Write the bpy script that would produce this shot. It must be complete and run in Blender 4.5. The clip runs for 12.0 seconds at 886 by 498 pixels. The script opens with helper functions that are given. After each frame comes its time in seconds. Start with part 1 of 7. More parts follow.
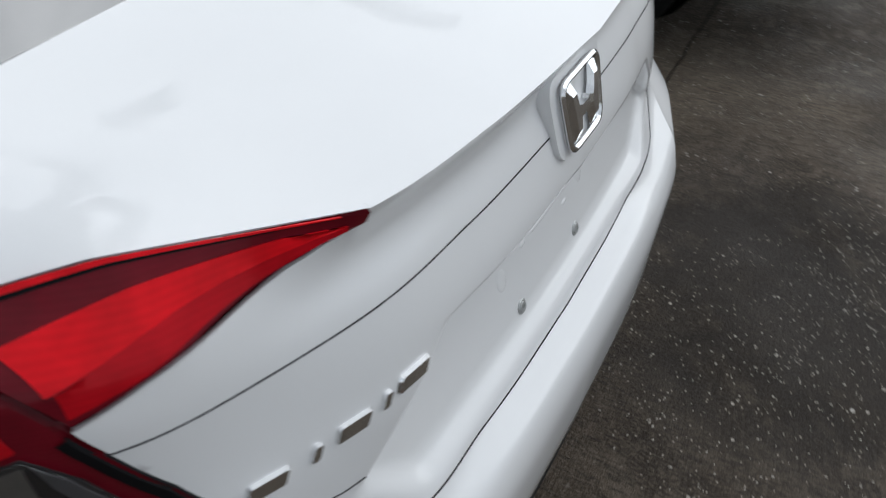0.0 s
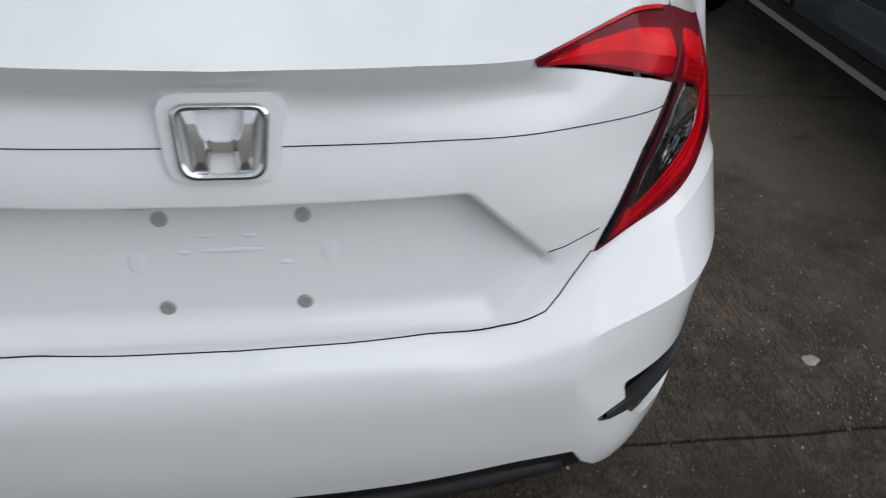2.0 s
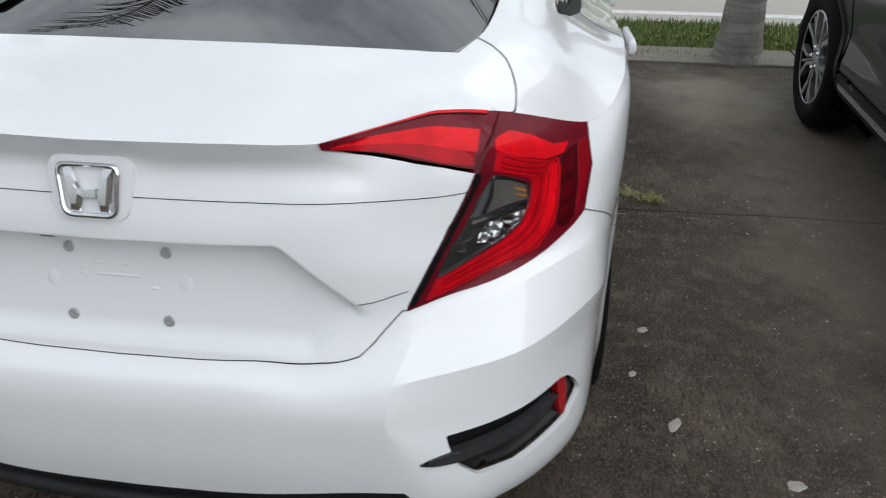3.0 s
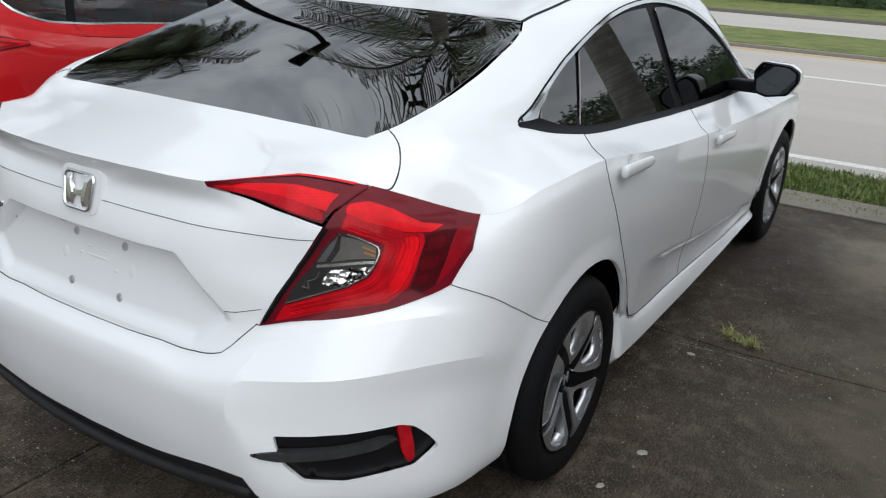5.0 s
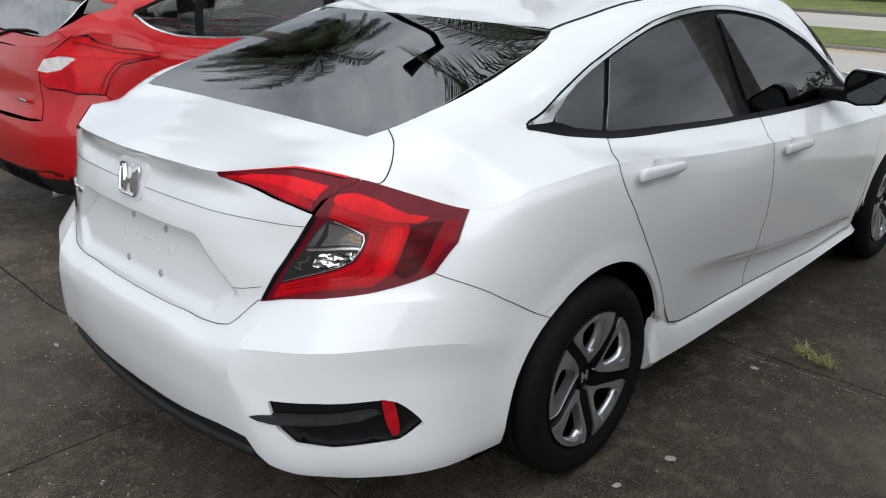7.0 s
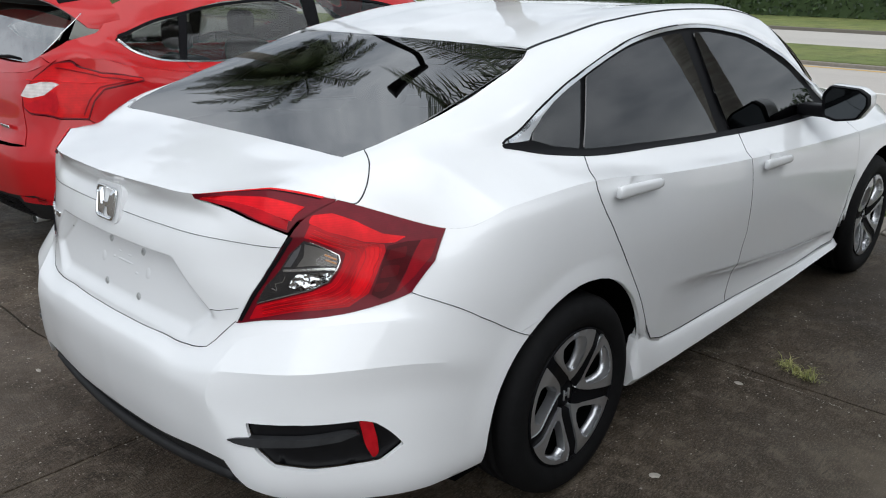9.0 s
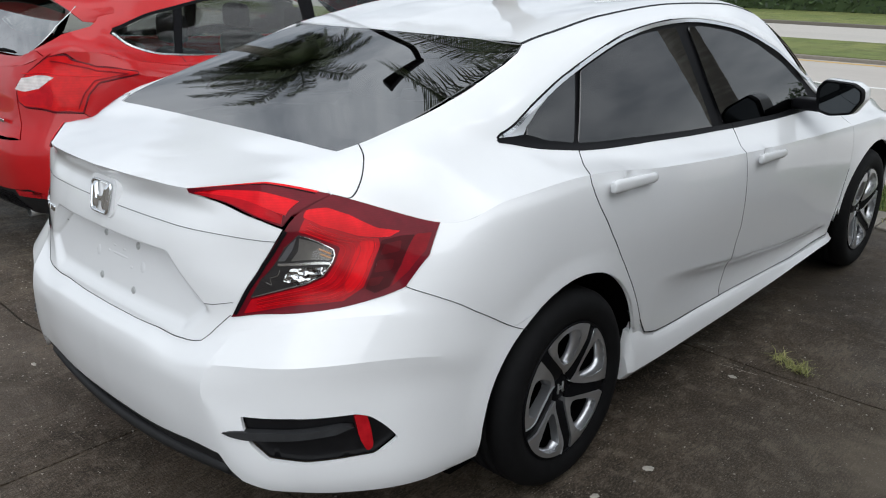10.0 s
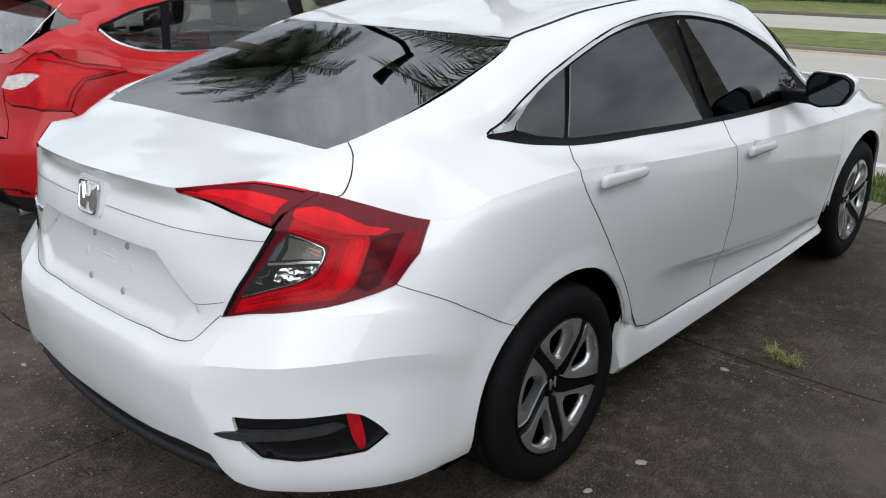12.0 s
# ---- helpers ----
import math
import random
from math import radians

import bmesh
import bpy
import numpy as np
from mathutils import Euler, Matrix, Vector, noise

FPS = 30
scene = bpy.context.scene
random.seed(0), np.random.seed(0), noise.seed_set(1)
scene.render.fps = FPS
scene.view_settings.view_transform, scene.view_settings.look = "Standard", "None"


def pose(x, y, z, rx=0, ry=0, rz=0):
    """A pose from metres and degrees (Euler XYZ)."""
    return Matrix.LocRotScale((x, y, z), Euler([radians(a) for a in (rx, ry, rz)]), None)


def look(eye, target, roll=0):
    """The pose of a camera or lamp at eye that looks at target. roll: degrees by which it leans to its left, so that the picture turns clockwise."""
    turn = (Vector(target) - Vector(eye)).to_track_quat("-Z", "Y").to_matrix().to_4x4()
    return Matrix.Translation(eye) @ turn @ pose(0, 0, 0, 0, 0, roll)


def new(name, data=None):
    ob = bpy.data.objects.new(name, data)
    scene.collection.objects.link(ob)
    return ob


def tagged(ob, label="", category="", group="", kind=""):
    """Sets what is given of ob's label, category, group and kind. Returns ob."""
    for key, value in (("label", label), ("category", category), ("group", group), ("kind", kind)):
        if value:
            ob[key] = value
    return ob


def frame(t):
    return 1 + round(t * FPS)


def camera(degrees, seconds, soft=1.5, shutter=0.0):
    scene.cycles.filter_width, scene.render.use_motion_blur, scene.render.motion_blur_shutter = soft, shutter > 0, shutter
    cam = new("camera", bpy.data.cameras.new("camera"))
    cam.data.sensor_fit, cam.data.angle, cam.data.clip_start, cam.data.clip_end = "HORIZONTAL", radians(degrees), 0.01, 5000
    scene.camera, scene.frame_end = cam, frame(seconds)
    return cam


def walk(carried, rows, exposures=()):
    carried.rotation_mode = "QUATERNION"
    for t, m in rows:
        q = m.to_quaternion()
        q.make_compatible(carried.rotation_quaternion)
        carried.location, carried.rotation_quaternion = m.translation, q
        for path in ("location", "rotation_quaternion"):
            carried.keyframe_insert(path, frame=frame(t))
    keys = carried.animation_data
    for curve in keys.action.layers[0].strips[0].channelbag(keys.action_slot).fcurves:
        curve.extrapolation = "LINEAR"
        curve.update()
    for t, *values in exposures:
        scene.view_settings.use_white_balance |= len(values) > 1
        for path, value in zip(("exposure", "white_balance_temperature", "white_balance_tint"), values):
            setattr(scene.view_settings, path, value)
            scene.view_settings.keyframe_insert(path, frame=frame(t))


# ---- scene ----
from mathutils.geometry import delaunay_2d_cdt

cam = camera(55.7, 12.0, soft=1.1, shutter=0.4)
PATH = [
    (0, (-0.8, -0.189, 1.431), (0.546, 0.532, 0.138), 0.5),
    (0.5, (-0.619, -0.349, 1.406), (0.54, 0.669, 0.134), 3.0),
    (1, (-0.42, -0.524, 1.434), (0.482, 0.772, 0.206), 3.3),
    (1.5, (-0.213, -0.762, 1.463), (0.375, 0.748, 0.29), 3.4),
    (2, (0.08, -0.817, 1.417), (0.423, 0.786, 0.272), 4.7),
    (2.5, (0.404, -0.913, 1.466), (0.436, 0.787, 0.413), 2.7),
    (3, (0.741, -1.069, 1.496), (0.482, 0.678, 0.559), 0.0),
    (3.2, (0.844, -1.086, 1.495), (0.549, 0.666, 0.577), 0.5),
    (4.8, (1.621, -1.117, 1.522), (0.698, 0.512, 0.82), 2.0),
    (5, (1.673, -1.064, 1.539), (0.699, 0.535, 0.835), 2.8),
    (5.5, (1.808, -0.992, 1.546), (0.719, 0.521, 0.824), 3.3),
    (6, (1.971, -0.969, 1.541), (0.756, 0.436, 0.801), 3.5),
    (6.5, (2.062, -0.946, 1.559), (0.774, 0.405, 0.84), 1.7),
    (7, (2.094, -0.926, 1.556), (0.803, 0.437, 0.867), 0.9),
    (9, (2.125, -0.902, 1.554), (0.835, 0.485, 0.911), 0.3),
    (9.5, (2.126, -0.902, 1.557), (0.844, 0.487, 0.904), 0.7),
    (10, (2.132, -0.902, 1.557), (0.852, 0.487, 0.9), 0.4),
    (10.5, (2.126, -0.906, 1.562), (0.85, 0.48, 0.89), 0.4),
    (11, (2.126, -0.907, 1.559), (0.859, 0.485, 0.883), 0.4),
    (11.5, (2.129, -0.898, 1.561), (0.871, 0.503, 0.886), 0.5),
    (12, (2.128, -0.892, 1.565), (0.865, 0.506, 0.892), 0.0),
]
walk(cam, [(t, look(eye, target, roll)) for t, eye, target, roll in PATH], [(0, -0.37), (1.2, -0.41), (2.2, -0.29), (3.2, -0.10), (5, -0.05), (12, -0.02)])

# ---- world, sun and exposure ----
world = bpy.data.worlds.new("overcast_sky")
scene.world = world
world.use_nodes = True
wn, wl = world.node_tree.nodes, world.node_tree.links
bg = wn["Background"]
sky = wn.new("ShaderNodeTexSky")
sky.sky_type, sky.sun_disc = "NISHITA", False
sky.sun_elevation, sky.sun_rotation = radians(38), radians(105)
wco = wn.new("ShaderNodeTexCoord")
wmap = wn.new("ShaderNodeMapping")
wmap.inputs["Scale"].default_value = (1.0, 1.0, 1.9)
wl.new(wco.outputs["Generated"], wmap.inputs["Vector"])
wnoise = wn.new("ShaderNodeTexNoise")
wnoise.inputs["Scale"].default_value, wnoise.inputs["Detail"].default_value, wnoise.inputs["Roughness"].default_value = 5.0, 9, 0.62
wl.new(wmap.outputs["Vector"], wnoise.inputs["Vector"])
wramp = wn.new("ShaderNodeValToRGB")
wramp.color_ramp.elements[0].position, wramp.color_ramp.elements[0].color = 0.39, (6.4, 7.05, 7.9, 1)
wramp.color_ramp.elements[1].position, wramp.color_ramp.elements[1].color = 0.61, (12.4, 13.2, 14.1, 1)
wl.new(wnoise.outputs["Fac"], wramp.inputs["Fac"])
wmix = wn.new("ShaderNodeMix")
wmix.data_type = "RGBA"
wmix.inputs["Factor"].default_value = 0.85
wl.new(sky.outputs["Color"], wmix.inputs["A"])
wl.new(wramp.outputs["Color"], wmix.inputs["B"])
wl.new(wmix.outputs["Result"], bg.inputs["Color"])
bg.inputs["Strength"].default_value = 0.079
sun = new("sun", bpy.data.lights.new("sun", "SUN"))
sun.data.energy, sun.data.angle, sun.data.color = 2.9, radians(104), (0.955, 0.98, 1.0)
sun.matrix_world = look((9.13, -0.45, 7.39), (0, 2, 0))


# ---- materials ----
def material(name):
    m = bpy.data.materials.new(name)
    m.use_nodes = True
    return m, m.node_tree.nodes, m.node_tree.links, m.node_tree.nodes["Principled BSDF"]


def noise_node(n, l, scale, detail=4.0, rough=0.6, space="Object", stretch=None):
    co = n.new("ShaderNodeTexCoord")
    t = n.new("ShaderNodeTexNoise")
    t.inputs["Scale"].default_value, t.inputs["Detail"].default_value, t.inputs["Roughness"].default_value = scale, detail, rough
    src = co.outputs[space]
    if stretch:
        mp = n.new("ShaderNodeMapping")
        mp.inputs["Scale"].default_value = stretch
        l.new(src, mp.inputs["Vector"])
        src = mp.outputs["Vector"]
    l.new(src, t.inputs["Vector"])
    return t.outputs["Fac"]


def ramp(n, l, fac, stops):
    r = n.new("ShaderNodeValToRGB")
    e = r.color_ramp.elements
    while len(e) < len(stops):
        e.new(0.5)
    for el, (p, c) in zip(e, stops):
        el.position, el.color = p, (*c, 1)
    l.new(fac, r.inputs["Fac"])
    return r.outputs["Color"]


def mixc(n, l, fac, a, b, mode="MIX"):
    m = n.new("ShaderNodeMix")
    m.data_type, m.blend_type = "RGBA", mode
    for key, v in (("Factor", fac), ("A", a), ("B", b)):
        if isinstance(v, (int, float)):
            m.inputs[key].default_value = v
        elif isinstance(v, tuple):
            m.inputs[key].default_value = (*v, 1)
        else:
            l.new(v, m.inputs[key])
    return m.outputs["Result"]


def bump(n, l, b, height, strength, distance):
    k = n.new("ShaderNodeBump")
    k.inputs["Strength"].default_value, k.inputs["Distance"].default_value = strength, distance
    l.new(height, k.inputs["Height"])
    l.new(k.outputs["Normal"], b.inputs["Normal"])


def paint(name, col, metal=0.0, rough=0.38, flake=0.03, coat=1.0):
    """Clear-coated car paint with faint dust and an orange-peel ripple."""
    m, n, l, b = material(name)
    f = noise_node(n, l, 9.0, 5)
    dust = ramp(n, l, f, ((0.35, tuple(c * (1 - flake) for c in col)), (0.7, col)))
    l.new(dust, b.inputs["Base Color"])
    b.inputs["Metallic"].default_value, b.inputs["Roughness"].default_value = metal, rough
    b.inputs["Specular IOR Level"].default_value = 0.2
    b.inputs["Coat Weight"].default_value, b.inputs["Coat Roughness"].default_value = coat, 0.025
    bump(n, l, b, noise_node(n, l, 240.0, 2), 0.02, 0.001)
    return m


def plastic(name, col, rough=0.55, bumps=0.15, scale=500.0, spec=0.5):
    m, n, l, b = material(name)
    f = noise_node(n, l, 30.0, 4)
    l.new(ramp(n, l, f, ((0.3, tuple(c * 0.8 for c in col)), (0.75, tuple(min(1, c * 1.2) for c in col)))), b.inputs["Base Color"])
    b.inputs["Roughness"].default_value, b.inputs["Specular IOR Level"].default_value = rough, spec
    bump(n, l, b, noise_node(n, l, scale, 2), bumps, 0.001)
    return m


def facets(name, tone, scale=55.0):
    """Moulded bright reflector with a crumpled surface."""
    m, n, l, b = material(name)
    f = noise_node(n, l, scale, 2, .5)
    l.new(ramp(n, l, f, ((.3, tuple(c * .8 for c in tone)), (.7, tone))), b.inputs["Base Color"])
    b.inputs["Metallic"].default_value, b.inputs["Roughness"].default_value = 1.0, .10
    bump(n, l, b, f, 1.0, .03)
    return m


def metal(name, col, rough=0.2, metallic=1.0):
    m, n, l, b = material(name)
    f = noise_node(n, l, 60.0, 3)
    l.new(ramp(n, l, f, ((0.3, tuple(c * 0.96 for c in col)), (0.7, col))), b.inputs["Base Color"])
    b.inputs["Metallic"].default_value, b.inputs["Roughness"].default_value = metallic, rough
    return m


def glass(name, tint, gloss=1.0, ior=1.5, rough=0.0):
    """A tinted pane: clear transmission through a coloured film, with real surface gloss."""
    m, n, l, b = material(name)
    n.remove(b)
    out = n["Material Output"]
    tr, gl, mx, fr = n.new("ShaderNodeBsdfTransparent"), n.new("ShaderNodeBsdfGlossy"), n.new("ShaderNodeMixShader"), n.new("ShaderNodeFresnel")
    tr.inputs["Color"].default_value = (*tint, 1)
    gl.inputs["Roughness"].default_value, gl.inputs["Color"].default_value = rough, (gloss, gloss, gloss, 1)
    fr.inputs["IOR"].default_value = ior
    l.new(fr.outputs["Fac"], mx.inputs["Fac"])
    l.new(tr.outputs["BSDF"], mx.inputs[1])
    l.new(gl.outputs["BSDF"], mx.inputs[2])
    l.new(mx.outputs["Shader"], out.inputs["Surface"])
    return m


WHITE = paint("white_pearl_paint", (0.80, 0.81, 0.82), flake=0.012)
RED = paint("red_paint", (0.46, 0.006, 0.009), flake=0.08, coat=0.7)
GREY = paint("dark_grey_paint", (0.034, 0.039, 0.044), 0.1, flake=0.15, coat=0.45)
BLACK = plastic("black_plastic", (0.014, 0.014, 0.015), spec=0.3)
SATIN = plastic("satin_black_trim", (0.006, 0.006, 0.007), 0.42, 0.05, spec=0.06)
JOINT = plastic("panel_joint", (0.030, 0.031, 0.034), 0.8, spec=0.1)
VENT = plastic("vent_black", (0.006, 0.006, 0.007), 0.35, 0.05, spec=0.3)
FINBLACK = plastic("blade_black_plastic", (0.030, 0.031, 0.033), 0.42, 0.05, spec=0.35)
# near-black without gloss: shade of hollows, rims and underbodies put into the colour
VOID = plastic("cavity_shade", (0.004, 0.004, 0.004), 0.95, spec=0.0)
RUBBER = plastic("tyre_rubber", (0.0075, 0.0075, 0.008), 0.7, 0.3, 180.0, 0.12)
CHROME = metal("chrome", (0.86, 0.87, 0.88), 0.12)
SATINCHROME = metal("satin_silver_trim", (0.80, 0.81, 0.82), 0.34)
SILVER = metal("silver_wheel_paint", (0.60, 0.61, 0.63), 0.30, 0.86)
ALLOY = metal("machined_alloy", (0.66, 0.67, 0.69), 0.30, 0.85)
FACET = facets("faceted_lamp_reflector", (.82, .83, .84), 26.0)
BOWLTOP = plastic("lamp_bowl_upper", (.20, .185, .17), .28, .25, 60.0)
BOWL = plastic("lamp_bowl_black", (.038, .036, .038), .22, .05, spec=.5)
BOWLSTEP = plastic("lamp_bowl_grey", (.16, .16, .17), .3, .05)
STEEL = metal("bolt_steel", (0.50, 0.51, 0.51), 0.45, 0.7)
TINT = glass("tinted_glass", (0.10, 0.105, 0.11), ior=1.82)
SCREEN = glass("dark_screen_glass", (0.10, 0.105, 0.11), ior=3.3)
# IOR far above real glass, so that the sky's reflection brightens the tailgate pane
MIRRORY = glass("sky_brightened_tailgate_glass", (0.22, 0.25, 0.25), ior=5.0)
PALE = glass("pale_glass", (0.62, 0.70, 0.68), ior=1.5)
CLEARLENS = glass("clear_lens", (0.88, 0.88, 0.88), ior=1.5)
REFLECTOR = plastic("red_reflector", (0.42, 0.006, 0.012), 0.2, 0.4, 900.0)


def lens(name, col, ribs, skin=0.22):
    """Glossy moulded lens plastic with fine optic ribs under a clear skin."""
    m, n, l, b = material(name)
    f = noise_node(n, l, 22.0, 3)
    body = ramp(n, l, f, ((0.30, tuple(c * 0.70 for c in col)), (0.66, col)))
    w = n.new("ShaderNodeTexWave")
    w.bands_direction = "Z"
    w.inputs["Scale"].default_value, w.inputs["Distortion"].default_value, w.inputs["Detail"].default_value, w.inputs["Detail Scale"].default_value = ribs, .8, 1, .6
    co = n.new("ShaderNodeTexCoord")
    l.new(co.outputs["Object"], w.inputs["Vector"])
    l.new(mixc(n, l, w.outputs["Fac"], mixc(n, l, 1.0, body, (.93, .90, .90), "MULTIPLY"), body), b.inputs["Base Color"])
    b.inputs["Roughness"].default_value = 0.35
    b.inputs["Specular IOR Level"].default_value = 0.1
    b.inputs["Coat Weight"].default_value, b.inputs["Coat Roughness"].default_value = skin, 0.03
    bump(n, l, b, noise_node(n, l, 420.0, 1), 0.12, 0.001)
    return m


REDLENS = lens("smoked_red_lens", (0.150, 0.004, 0.012), 70, 0.20)
REDMID = lens("deep_red_lens", (0.27, 0.003, 0.010), 60, 0.10)
REDINNER = lens("inner_red_lens", (0.52, 0.004, 0.012), 60, 0.16)
REDBRIGHT = lens("bright_red_lens", (0.80, 0.006, 0.014), 60, 0.14)
REDGLOW = lens("dim_red_lens", (0.105, 0.0015, 0.005), 60, 0.09)
REDRIB = lens("ribbed_red_lens", (0.40, 0.003, 0.010), 60, 0.12)
SMOKE = lens("smoked_side_lens", (0.065, 0.0014, 0.004), 60, 0.09)
AMBER = plastic("amber_bulb", (0.75, 0.30, 0.05), 0.3)
FABRIC = plastic("grey_fabric", (0.045, 0.045, 0.048), 0.9, 0.5)


# ---- mesh helpers ----
def thing(name, label, category, group="", loc=(0, 0, 0)):
    ob = new(name)
    ob.location = loc
    ob.empty_display_size = 0.2
    return tagged(ob, label, category, group)


def part(name, bm, mat, parent=None, label="", smooth=True):
    me = bpy.data.meshes.new(name)
    bm.normal_update()
    if smooth:
        for f in bm.faces:
            f.smooth = True
    nl = bm.verts.layers.float_vector.get("soft")
    nrm = [tuple(v[nl]) for v in bm.verts] if nl else None
    if nl:
        bm.verts.layers.float_vector.remove(nl)
    bm.to_mesh(me)
    bm.free()
    if nrm and any(any(c) for c in nrm):
        me.normals_split_custom_set_from_vertices(nrm)
    me.materials.append(mat)
    ob = new(name, me)
    ob.parent = parent
    if label:
        ob["label"] = label
    return ob


def sharpen(bm, degrees=35):
    bm.normal_update()
    for e in bm.edges:
        if len(e.link_faces) == 2 and e.calc_face_angle(0) > radians(degrees):
            e.smooth = False
    return bm


def box(bm, lo, hi, bevel=0.0, m=None):
    r = bmesh.ops.create_cube(bm, size=1.0)
    c = [(a + b) / 2 for a, b in zip(lo, hi)]
    for v in r["verts"]:
        v.co = Vector([c[i] + v.co[i] * (hi[i] - lo[i]) for i in range(3)])
    vs = r["verts"]
    if bevel:
        es = list({e for v in vs for e in v.link_edges})
        out = bmesh.ops.bevel(bm, geom=es, offset=bevel, segments=2, affect="EDGES", profile=0.5)
        vs = list({v for f in out["faces"] for v in f.verts} | {v for v in vs if v.is_valid})
    if m is not None:
        for v in vs:
            v.co = m @ v.co
    return bm


def prism(bm, pts, depth, m=None, taper=0.0):
    """A flat outline in x, z pushed along +y by depth; taper pulls the front outline inward."""
    n = len(pts)
    cx, cz = sum(p[0] for p in pts) / n, sum(p[1] for p in pts) / n
    k = 1 - taper
    front = [bm.verts.new((cx + (x - cx) * k, 0, cz + (z - cz) * k)) for x, z in pts]
    back = [bm.verts.new((x, depth, z)) for x, z in pts]
    bm.faces.new(front)
    bm.faces.new(back[::-1])
    for i in range(n):
        j = (i + 1) % n
        bm.faces.new((front[j], front[i], back[i], back[j]))
    if m is not None:
        for v in front + back:
            v.co = m @ v.co
    return bm


def lathe(bm, prof, seg=64, m=None):
    """Turns (radius, x) pairs about the x axis."""
    rings = []
    for r, x in prof:
        rings.append([bm.verts.new((x, r * math.cos(2 * math.pi * i / seg), r * math.sin(2 * math.pi * i / seg))) for i in range(seg)])
    for a, b in zip(rings, rings[1:]):
        for i in range(seg):
            j = (i + 1) % seg
            bm.faces.new((a[i], a[j], b[j], b[i]))
    if m is not None:
        for ring in rings:
            for v in ring:
                v.co = m @ v.co
    return bm


def tube(bm, pts, r, seg=8, r2=None):
    """A tube along pts; r2: the radius at its end."""
    rings = []
    n = len(pts)
    for i, p in enumerate(pts):
        p = Vector(p)
        d = Vector(pts[min(i + 1, n - 1)]) - Vector(pts[max(i - 1, 0)])
        q = d.to_track_quat("Z", "Y")
        rr = r if r2 is None else r + (r2 - r) * i / (n - 1)
        rings.append([bm.verts.new(p + q @ Vector((rr * math.cos(a), rr * math.sin(a), 0))) for a in (2 * math.pi * k / seg for k in range(seg))])
    for a, b in zip(rings, rings[1:]):
        for k in range(seg):
            j = (k + 1) % seg
            bm.faces.new((a[k], a[j], b[j], b[k]))
    bm.faces.new(rings[0][::-1])
    bm.faces.new(rings[-1])
    return bm


# ---- lofted car bodies ----
def pchip(t, y, q, crease=()):
    """Monotone cubic through (t, y); y may have columns. crease: (knot, weight) pairs where the slope may break."""
    t, y, q = np.asarray(t, float), np.asarray(y, float), np.asarray(q, float)
    flat = y.ndim == 1
    y = y[:, None] if flat else y
    h = np.diff(t)[:, None]
    d = np.diff(y, axis=0) / h
    m = np.zeros_like(y)
    w1, w2 = 2 * h[1:] + h[:-1], h[1:] + 2 * h[:-1]
    ok = d[:-1] * d[1:] > 0
    with np.errstate(divide="ignore", invalid="ignore"):
        m[1:-1] = np.where(ok, (w1 + w2) / (w1 / d[:-1] + w2 / d[1:]), 0)
    m[0], m[-1] = d[0], d[-1]
    ml, mr = m.copy(), m.copy()
    for k, c in crease:
        ml[k], mr[k] = (1 - c) * m[k] + c * d[k - 1], (1 - c) * m[k] + c * d[k]
    i = np.clip(np.searchsorted(t, q, "right") - 1, 0, len(t) - 2)
    u = ((q - t[i]) / (t[i + 1] - t[i]))[:, None]
    hh = h[i]
    out = ((1 + 2 * u) * (1 - u) ** 2 * y[i] + u * (1 - u) ** 2 * hh * mr[i] + u * u * (3 - 2 * u) * y[i + 1] + u * u * (u - 1) * hh * ml[i + 1])
    return out[:, 0] if flat else out


def cubic(t, y, q, tension=0.0, crease=()):
    """Rounder than pchip: Catmull-Rom on uneven steps."""
    t, y, q = np.asarray(t, float), np.asarray(y, float), np.asarray(q, float)
    h = np.diff(t)[:, None]
    d = np.diff(y, axis=0) / h
    m = np.empty_like(y)
    m[1:-1] = (h[1:] * d[:-1] + h[:-1] * d[1:]) / (h[1:] + h[:-1])
    m[0], m[-1] = d[0], d[-1]
    m *= 1 - tension
    ml, mr = m.copy(), m.copy()
    for k, c in crease:
        ml[k], mr[k] = (1 - c) * m[k] + c * d[k - 1], (1 - c) * m[k] + c * d[k]
    i = np.clip(np.searchsorted(t, q, "right") - 1, 0, len(t) - 2)
    u = ((q - t[i]) / (t[i + 1] - t[i]))[:, None]
    hh = h[i]
    return (1 + 2 * u) * (1 - u) ** 2 * y[i] + u * (1 - u) ** 2 * hh * mr[i] + u * u * (3 - 2 * u) * y[i + 1] + u * u * (u - 1) * hh * ml[i + 1]


